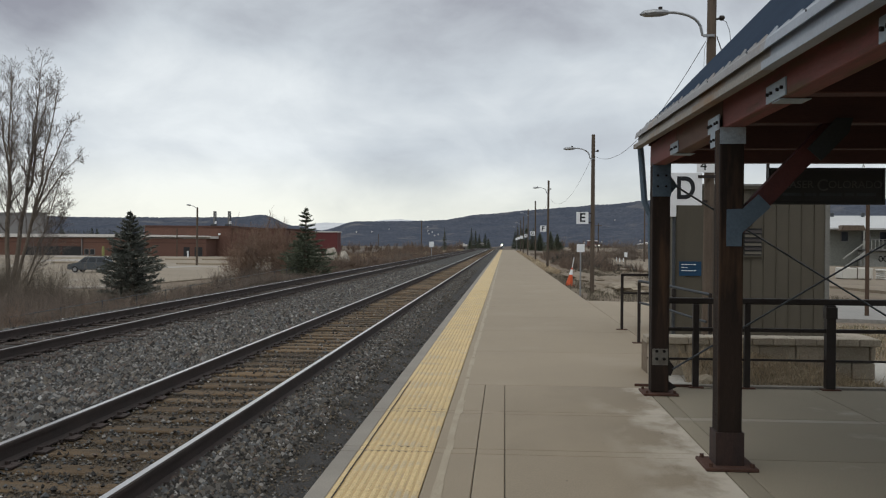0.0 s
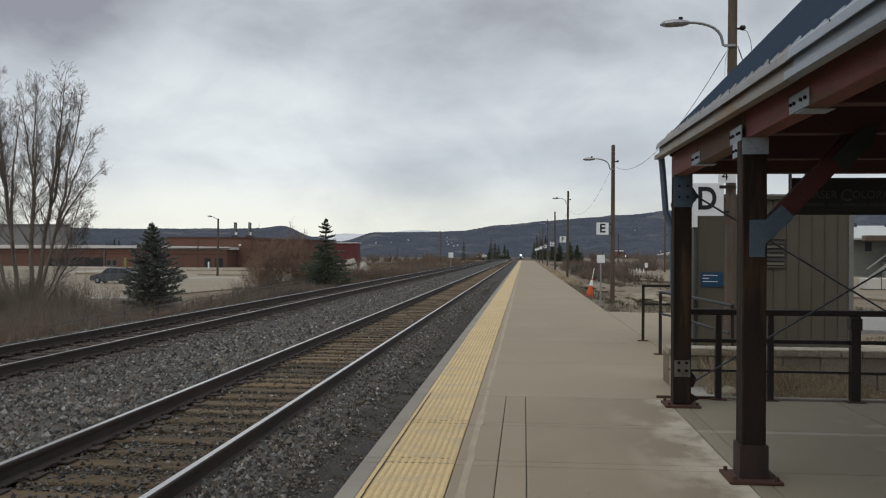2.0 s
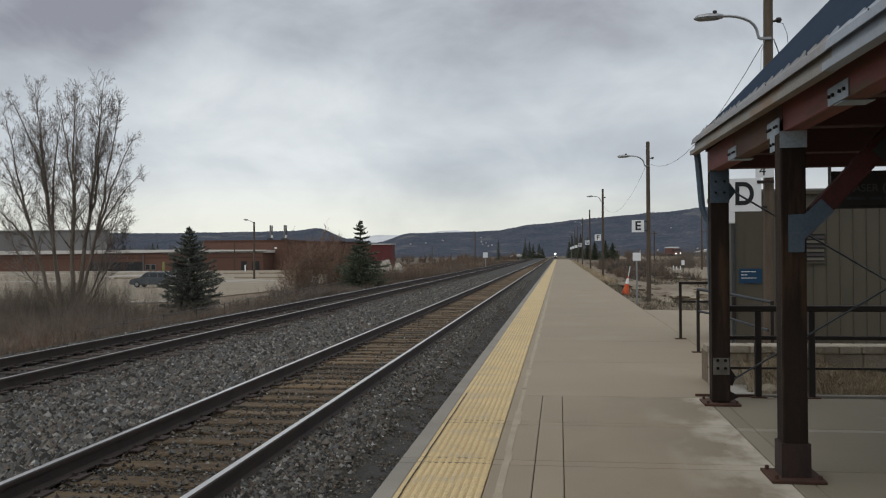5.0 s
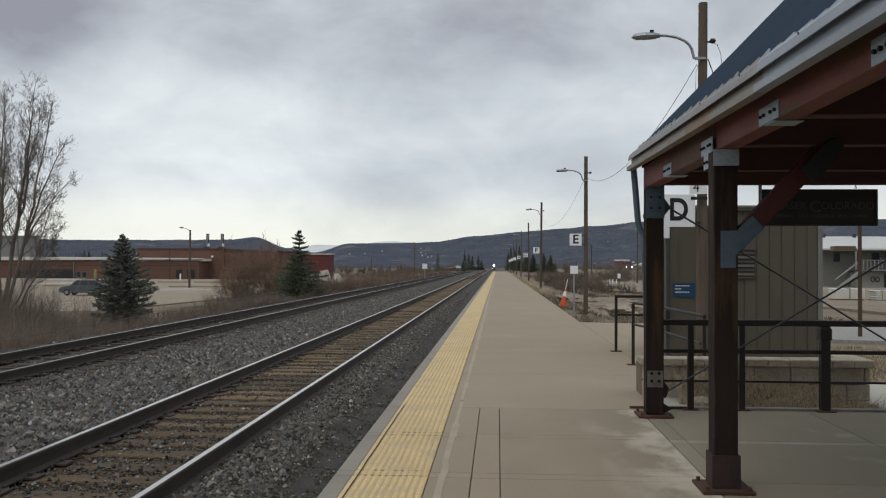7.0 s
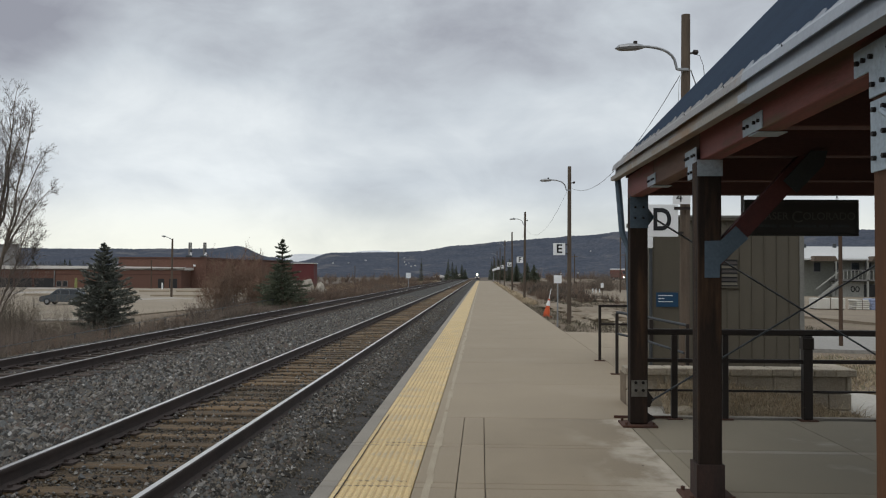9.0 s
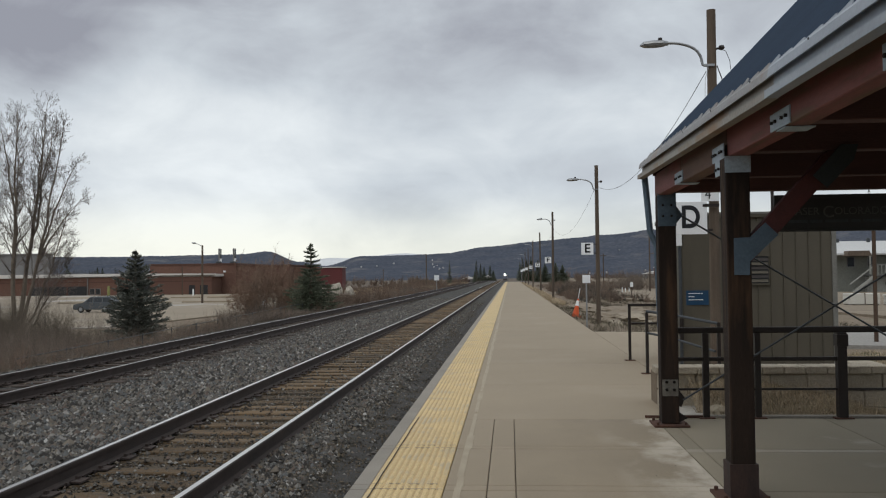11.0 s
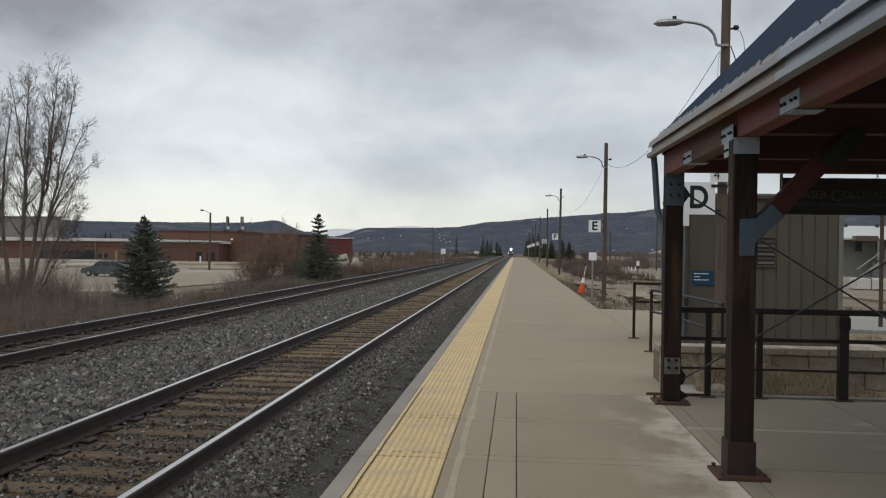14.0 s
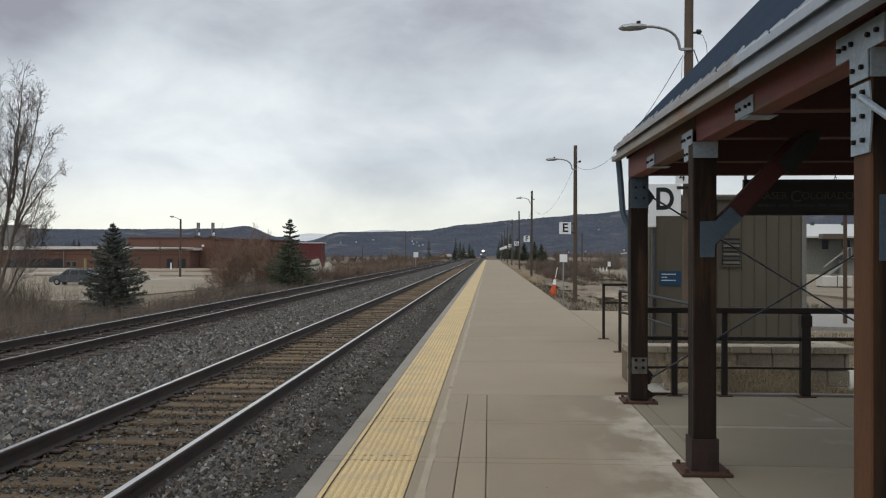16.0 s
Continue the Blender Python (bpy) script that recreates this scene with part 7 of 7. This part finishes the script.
def build_lineside():
    # white square board beside the further track
    sg = thing("lineside_board", (-9.95, 120, -0.6), "white square lineside board on a post", "sign")
    part("panel", box(BM(), -10.25, -9.60, 119.9, 119.94, 1.08, 1.78), WHITE, sg)
    part("post", box(BM(), -9.98, -9.88, 119.95, 120.05, -0.8, 1.5), GALV, sg)
    for x, y, h, r in ((-18.9, 200, 6.7, 0.14), (15.6, 100, 6.0, 0.09), (22.0, 210, 6.5, 0.15), (27.5, 170, 6.0, 0.15), (-29.5, 205, 3.5, 0.1)):
        po = thing("utility_pole", (x, y, ground_z(x, y)), "dark wooden utility pole far off", "pole", "far poles")
        part("pole", tube(BM(), ((x, y, ground_z(x, y) - 0.3), (x, y, h)), (r, r * 0.8), 8), POLE, po)
        if x > 20:
            part("crossarm", box(BM(), x - 0.8, x + 0.8, y - 0.08, y, h - 0.6, h - 0.45), POLE, po)
    # small far houses on the hillside edge
    for x, y, w, h in ((-13, 520, 9, 4), (-22, 470, 8, 4), (70, 420, 14, 5), (95, 470, 18, 6)):
        z = ground_z(x, y)
        hs = thing("far_house", (x, y, z), "small pale house far down the valley", "house", "far houses")
        part("wall", box(BM(), x - w / 2, x + w / 2, y, y + 8, z - 1, z + h * 0.65), GREY_WALL, hs)
        bm = BM()
        prism(bm, ((x - w / 2 - 0.4, z + h * 0.65), (x + w / 2 + 0.4, z + h * 0.65), (x, z + h)), "y", y - 0.4, y + 8.4)
        part("roof", bm, PALE_ROOF, hs)
        part("window", box(BM(), x - 1, x + 1, y - 0.05, y + 0.02, z + h * 0.25, z + h * 0.5), GLASS, hs)
    # pale heaps behind the second spruce
    for x, rx_, top in ((-18.0, 0.6, 0.80), (-16.7, 0.8, 1.10), (-15.4, 0.6, 0.70)):
        bm = BM()
        bmesh.ops.create_icosphere(bm, subdivisions=4, radius=1.0)
        z = ground_z(x, 84)
        for v in bm.verts:
            c = v.co.copy()
            k = 1 + 0.22 * noise.noise(c * 1.7 + Vector((x, 0, 0))) + 0.06 * noise.noise(c * 6)
            v.co = Vector((x + c.x * rx_ * k, 84 + c.y * 1.3 * k, z + max(c.z, -0.05) * (top - z) * k))
        single("snow_heap", bm, OLD_SNOW, "dirty heap of old snow behind the trees", "heap", "snow heaps")


# ---------------------------------------------------------------- right side of the platform
def build_house():
    y, g = 100.0, -1.0
    hs = thing("apartment_house", (48, y, g), "two-storey sage-grey house with a pale metal roof and outside stair", "house")
    part("wall", box(BM(), 34.0, 66.0, y, y + 14, g - 1.5, 3.45), HOUSE_WALL, hs)
    bm = BM()
    prism(bm, ((y - 1.6, 3.42), (y + 7, 5.0), (y + 15.5, 3.42), (y + 15.5, 3.6), (y + 7, 5.2), (y - 1.6, 3.6)), "x", 33.2, 66.8)
    part("roof", bm, HOUSE_ROOF, hs, "pale metal roof")
    for x in (38.0, 41.5, 47.6, 53):
        part("roof_vent", box(BM(), x, x + 0.35, y + 6, y + 6.4, 4.7, 5.5, bevel=0.05), ROD, hs)
    for a, b in ((36.0, 38.6), (42.2, 46.2), (52.0, 56.0)):
        bm = BM()
        prism(bm, ((a, 3.30), (b, 3.30), (b - 0.25, 3.85), (a + 0.25, 3.85)), "y", y - 2.6, y - 1.2)
        part("porch_roof", bm, POLE, hs, "dark porch roof")
    for x, w in ((36.9, 0.85), (39.1, 1.0), (41.0, 1.0), (42.5, 0.8), (44.8, 1.2), (47.6, 1.2), (51.0, 1.2), (54.2, 1.2), (58, 1.2)):
        window_at(hs, x, x + w, y, 2.1, 3.25, 0.08)
    for x in (47.4, 53, 58):
        window_at(hs, x, x + 1.3, y, -0.4, 0.7, 0.1)
    part("garage_opening", box(BM(), 42.3, 46.0, y - 0.06, y + 0.05, g, 0.75), DARK, hs, "near-black panel for the shade inside the garage")
    part("lower_wall", box(BM(), 38.8, 42.2, y - 0.5, y - 0.01, g, 1.05), HOUSE_PALE, hs, "pale rendered lower wall")
    for x in (41.0, 41.5):
        bm = BM()
        tube(bm, [(x + 0.20 * math.cos(k * math.pi / 5), y - 0.54, 0.25 + 0.28 * math.sin(k * math.pi / 5)) for k in range(11)], 0.05, 5, cap=False)
        part("hung_tyre", bm, RUBBER, hs, "dark ring hung on the wall")
    part("balcony_floor", box(BM(), 38.7, 66.0, y - 1.6, y, 1.15, 1.32), GREY_WALL, hs)
    part("balcony_rail", box(BM(), 38.7, 66.0, y - 1.62, y - 1.55, 2.28, 2.38), GREY_WALL, hs)
    for i in range(68):
        x = 38.75 + i * 0.4
        part("baluster", box(BM(), x, x + 0.07, y - 1.61, y - 1.56, 1.32, 2.28), HOUSE_PALE, hs)
    for x in (38.8, 42.2, 46.6, 51, 56.5, 61, 65.8):
        part("balcony_post", box(BM(), x - 0.09, x + 0.09, y - 1.6, y - 1.42, g, 3.4), HOUSE_PALE, hs)
    # stair up to the balcony
    for k in range(9):
        x = 36.3 + k * 0.3
        part("stair_tread", box(BM(), x, x + 0.34, y - 2.7, y - 1.65, g + 0.25 * k + 0.1, g + 0.25 * k + 0.2), GREY_WALL, hs)
    part("stair_rail", bar((36.2, y - 2.7, 0.25), (38.9, y - 2.7, 2.35), 0.08, 0.12), HOUSE_PALE, hs)
    part("stair_string", bar((36.2, y - 2.7, -0.9), (38.9, y - 2.7, 1.25), 0.08, 0.3), HOUSE_PALE, hs)
    # goods in the yard
    def bundle(x, y, w, h, layers, mat, label):
        z = ground_z(x, y) + 0.20
        bd = thing("wrapped_bundle", (x, y, z), label, "bundle", "bundles in the yard")
        for k in range(layers):
            a = z + 0.08 + h * k / layers
            o = RNG.uniform(-0.06, 0.06)
            part("layer", box(BM(), x - w / 2 + o, x + w / 2 + o, y - 0.6, y + 0.6, a, a + h / layers - 0.015, bevel=0.03), mat, bd)
        for sx in (-0.4, 0.4):
            part("skid", box(BM(), x + sx * w - 0.08, x + sx * w + 0.08, y - 0.6, y + 0.6, z - 0.05, z + 0.08), POLE, bd)
        part("strap", box(BM(), x - w * 0.02, x + w * 0.01, y - 0.61, y + 0.61, z + 0.08, z + 0.09 + h), POLE, bd)
    bundle(21.1, 55, 1.75, 0.66, 1, TRAILER, "long white-wrapped lumber bundle in the yard")
    bundle(23.2, 55.5, 0.8, 0.62, 5, TRAILER, "grey stack of pallets in the yard")
    bundle(24.4, 56, 0.95, 0.70, 4, TARP_BLUE, "stack wrapped in blue-grey plastic")
    bundle(25.8, 55, 0.95, 0.62, 4, TRAILER, "white-wrapped stack in the yard")
    po = thing("timber_post", (9.97, 25.0, -0.4), "brown weathered timber post beside the path", "post")
    part("post", tube(BM(), ((9.97, 25, -0.6), (9.97, 25, 3.3)), (0.057, 0.05), 10), BROWN_POST, po)
    for x, y, h in ((11.9, 95, 0.55), (12.3, 95.5, 0.5), (12.75, 96, 0.5)):
        mk = thing("marker_post", (x, y, ground_z(x, y)), "short white marker post in the yard", "post", "marker posts")
        part("post", box(BM(), x - 0.045, x + 0.045, y - 0.045, y + 0.045, ground_z(x, y), ground_z(x, y) + h + 0.05, bevel=0.01), WHITE, mk)
    sg = thing("yard_sign", (11.2, 80, ground_z(11.2, 80)), "small pale notice board across the yard", "sign")
    part("panel", box(BM(), 10.72, 10.98, 79.96, 80, 0.50, 0.92), WHITE, sg)
    part("post", box(BM(), 10.82, 10.90, 80, 80.06, ground_z(11.2, 80), 0.9), POLE, sg)
    # concrete wedge and rocks beside the ramp
    bm = BM()
    prism(bm, ((1.93, 10.56), (2.30, 10.56), (2.38, 12.3), (1.98, 12.3)), "z", -0.15, 0.018)
    single("concrete_wedge", bm, ROAD, "pale concrete slab beyond the railing", "kerb")
    for x, y, s in ((2.42, 10.72, 0.12), (2.62, 10.8, 0.08), (3.1, 10.62, 0.05), (3.5, 10.6, 0.045)):
        bm = BM()
        bmesh.ops.create_icosphere(bm, subdivisions=2, radius=s)
        for v in bm.verts:
            v.co = Vector((v.co.x * 1.3, v.co.y, v.co.z * 0.8)) * (1 + 0.35 * noise.noise(v.co * 9 + Vector((x, y, 0))))
            v.co += Vector((x, y, -0.10 + s * 0.9))
        single("rock", bm, WORN_PAINT, "pale rock in the dry grass by the railing", "rock", "rocks")


def build_retaining_wall():
    # low earth banks beside the platform
    for x, y, a, b, h in ((4.9, 38.0, 1.3, 3.2, 0.42), (5.6, 44.0, 1.2, 3.5, 0.38), (4.3, 50.0, 0.9, 5.0, 0.30)):
        bm = BM()
        bmesh.ops.create_icosphere(bm, subdivisions=4, radius=1.0)
        for v in bm.verts:
            c = v.co.copy()
            k = 1 + 0.35 * noise.noise(c * 2.1 + Vector((x, y, 0))) + 0.12 * noise.noise(c * 7)
            v.co = Vector((x + c.x * a * k, y + c.y * b * k, ground_z(x, y) + max(c.z, -0.3) * h * k))
        single("earth_bank", bm, YARD, "low rough bank of brown earth beside the platform", "bank", "earth banks")
    xs, ys = [2.20 + 0.082 * i for i in range(31)], [10.54 + 0.08 * i for i in range(10)]
    verts = [(x, y, bank_z(x, min(y, 11.27))) for y in ys for x in xs]
    faces = [(j * 31 + i, j * 31 + i + 1, (j + 1) * 31 + i + 1, (j + 1) * 31 + i) for j in range(9) for i in range(30)]
    tagged(soup("bank", verts, faces, BANK, smooth=True), "dry earth bank before the retaining wall", "bank", kind="structure")
    wl = thing("retaining_wall", (3.4, 11.3, -0.2), "low retaining wall of split-face concrete blocks", "wall", kind="structure")
    rng = np.random.default_rng(4)
    x_end, x_start = 4.63, 1.86
    part("fill", box(BM(), x_start, x_end - 0.25, 11.5, 11.95, -0.4, 0.40), SOIL, wl, "earth fill behind the blocks")
    for c in range(3):
        z0 = -0.22 + c * 0.21
        x = x_start
        first = 0.22 * (c % 2)
        while x < x_end - 0.02:
            x2 = min(x + 0.45 - first, x_end)
            first = 0.0
            dy = rng.uniform(-0.012, 0.012)
            part("block", box(BM(), x + 0.004, x2 - 0.004, 11.27 + dy, 11.52, z0 + 0.004, z0 + 0.206, bevel=0.012), BLOCK, wl)
            x = x2
        y = 11.52
        while y < 11.9:
            part("block", box(BM(), x_end - 0.25, x_end + rng.uniform(-0.01, 0.01), y + 0.004, y + 0.446, z0 + 0.004, z0 + 0.206, bevel=0.012), BLOCK, wl)
            y += 0.45
    x = x_start - 0.05
    while x < x_end:
        x2 = min(x + 0.26, x_end + 0.05)
        part("cap_block", box(BM(), x + 0.003, x2 - 0.003, 11.22, 11.56, 0.413, 0.505, bevel=0.01), BLOCK, wl)
        x = x2
    y = 11.56
    while y < 11.9:
        part("cap_block", box(BM(), x_end - 0.29, x_end + 0.05, y + 0.003, y + 0.33, 0.413, 0.505, bevel=0.01), BLOCK, wl)
        y += 0.335


# ---------------------------------------------------------------- the train
def build_train():
    tr = thing("train", (0, 0, 0), "approaching passenger train with headlight lit", "train")
    def body(y0, length, h, name, label, nose):
        out = [(-1.5, 1.0), (1.5, 1.0), (1.52, 2.2), (1.5, h - 0.5), (1.15, h - 0.1), (0.6, h), (-0.6, h), (-1.15, h - 0.1), (-1.5, h - 0.5), (-1.52, 2.2)]
        bm = BM()
        prism(bm, out, "y", y0, y0 + length)
        if nose:
            for v in bm.verts:
                if abs(v.co.y - y0) < 0.01 and v.co.z > 2.4:
                    v.co.y += (v.co.z - 2.4) * 0.55
        ob = part(name, bm, LOCO, tr, label)
        for yy in (y0 + 2.8, y0 + length - 2.8):
            bg_ = part("bogie", box(BM(), -1.2, 1.2, yy - 1.6, yy + 1.6, 0.45, 0.95), RAIL_SIDE, tr)
            for wy in (-1.1, 1.1):
                for s in (-1, 1):
                    part("wheel", tube(BM(), ((s * 0.70, yy + wy, 0.5), (s * 0.83, yy + wy, 0.5)), 0.5, 14), RAIL_SIDE, bg_)
        return ob
    loco = body(0, 21, 4.4, "locomotive", "dark silver-blue locomotive", True)
    for s in (-1, 1):
        bm = BM()
        prism(bm, ((s * 0.15, 3.05), (s * 1.25, 3.05), (s * 1.2, 3.65), (s * 0.15, 3.65)), "y", 0.30, 0.62)
        part("windscreen", bm, GLASS, loco)
        part("ditch_light", tube(BM(), ((s * 1.1, -0.06, 1.75), (s * 1.1, 0.0, 1.75)), 0.11, 10), DITCH, loco, "lit ditch light")
    part("headlight", tube(BM(), ((0, 0.55, 3.98), (0, 0.95, 3.98)), 0.46, 14), HEADLIGHT, loco, "bright lit headlight")
    part("plough", boxes((-1.35, 1.35, -0.35, 0.0, 0.25, 1.0), bevel=0.08), RAIL_SIDE, loco)
    for k in range(5):
        body(22 + 26.5 * k, 25.7, 4.7, "coach", "silver double-deck coach", False)
    return tr


TRUCK_X, ROAD_Z = 38.0, 0.25


def build_far_road():
    """A low embankment that carries the road across the valley floor."""
    verts, faces = [], []
    ys = [132, 150, 180, 215, 250, 290, 330, 375, 430, 500, 600]
    out = ((-5.5, -1.6), (-3.6, -0.02), (3.6, -0.02), (5.5, -1.6))
    for y in ys:
        for u, v in out:
            verts.append((TRUCK_X + u, y, ROAD_Z + v + grade(y) * 0.5 - (0.6 if v < -1 else 0)))
    for j in range(len(ys) - 1):
        for i in range(3):
            a = j * 4 + i
            faces.append((a, a + 1, a + 5, a + 4))
    faces += [(0, 1, 2, 3), tuple(len(verts) - 1 - i for i in range(4))]
    tagged(soup("road", verts, faces, YARD), "pale dusty road on a low bank beyond the brush", "road", kind="structure")


def build_truck():
    """A box truck, its nose towards -y, standing on z = 0 before it is keyed."""
    tk = thing("truck", (0, 0, 0), "red and white box truck with headlights lit", "truck", "vehicles")
    part("chassis", box(BM(), -1.0, 1.0, 0.2, 7.6, 0.45, 0.75), RUBBER, tk)
    bm = BM()
    prism(bm, ((0.0, 0.5), (0.0, 1.35), (0.35, 1.55), (0.75, 2.55), (1.1, 2.65), (2.1, 2.65), (2.1, 0.5)), "x", -1.15, 1.15)
    cab = part("cab", bm, TRUCK_RED, tk, "red cab")
    bm = BM()
    prism(bm, ((0.30, 1.60), (0.40, 1.60), (0.74, 2.45), (0.64, 2.45)), "x", -1.0, 1.0)
    part("windscreen", bm, GLASS, cab)
    part("grille", box(BM(), -0.55, 0.55, -0.05, 0.01, 0.75, 1.2), DARK, cab)
    part("bumper", box(BM(), -1.15, 1.15, -0.18, 0.02, 0.42, 0.68, bevel=0.04), GALV, cab)
    for s in (-1, 1):
        part("headlight", tube(BM(), ((s * 0.88, -0.08, 0.95), (s * 0.88, 0.0, 0.95)), 0.16, 10), TRUCK_LAMP, cab, "lit headlight")
        part("mirror", box(BM(), s * 1.32 - 0.08, s * 1.32 + 0.08, 0.5, 0.6, 1.5, 2.0, bevel=0.02), RUBBER, cab)
        part("side_window", box(BM(), s * 1.16 - 0.01, s * 1.16 + 0.01, 0.9, 1.8, 1.6, 2.35), GLASS, cab)
        for wy in (1.0, 5.8):
            wh = part("wheel", tube(BM(), ((s * 0.82, wy, 0.48), (s * 1.12, wy, 0.48)), 0.48, 16), RUBBER, tk, "black tyre")
            part("rim", tube(BM(), ((s * 1.10, wy, 0.48), (s * 1.14, wy, 0.48)), 0.26, 10), GALV, wh)
    body = part("box_body", box(BM(), -1.22, 1.22, 2.2, 7.8, 0.75, 2.75, bevel=0.05), TRUCK_RED, tk, "red box body")
    part("roof", box(BM(), -1.24, 1.24, 2.18, 7.82, 2.75, 3.1, bevel=0.05), WHITE, body, "white roof cap")
    return tk


build_plants()
build_fence()
build_far_road()
truck = build_truck()
build_red_building()
build_lot_lamp()
build_car(-42.4, 88.0, -1.65, 0, CAR_PAINT, "grey estate car parked on gravel")
build_lineside()
build_house()
build_retaining_wall()
train = build_train()

# ---------------------------------------------------------------- platform paving (many pieces) and movement
build_platform()


def motions():
    """The train rolls in along the near track; a truck comes down the far road."""
    rows = []
    for t, y in ((0.0, 960.0), (4.0, 845.0), (8.0, 728.0), (12.0, 610.0), (16.0, 490.0)):
        rows.append((t, pose(TRACKS[0], y, grade(y), 0, 0, 0)))
    walk(train, rows)
    # the truck comes down the far road and passes behind the shed
    walk(truck, [(t, pose(TRUCK_X, y, ROAD_Z + grade(y) * 0.5, 0, 0, 16)) for t, y in ((0.0, 368.0), (2.0, 345.0), (3.2, 327.0), (5.5, 282.0), (7.1, 258.0), (8.0, 246.0), (9.0, 233.0), (11.3, 206.0), (16.0, 156.0))])


motions()
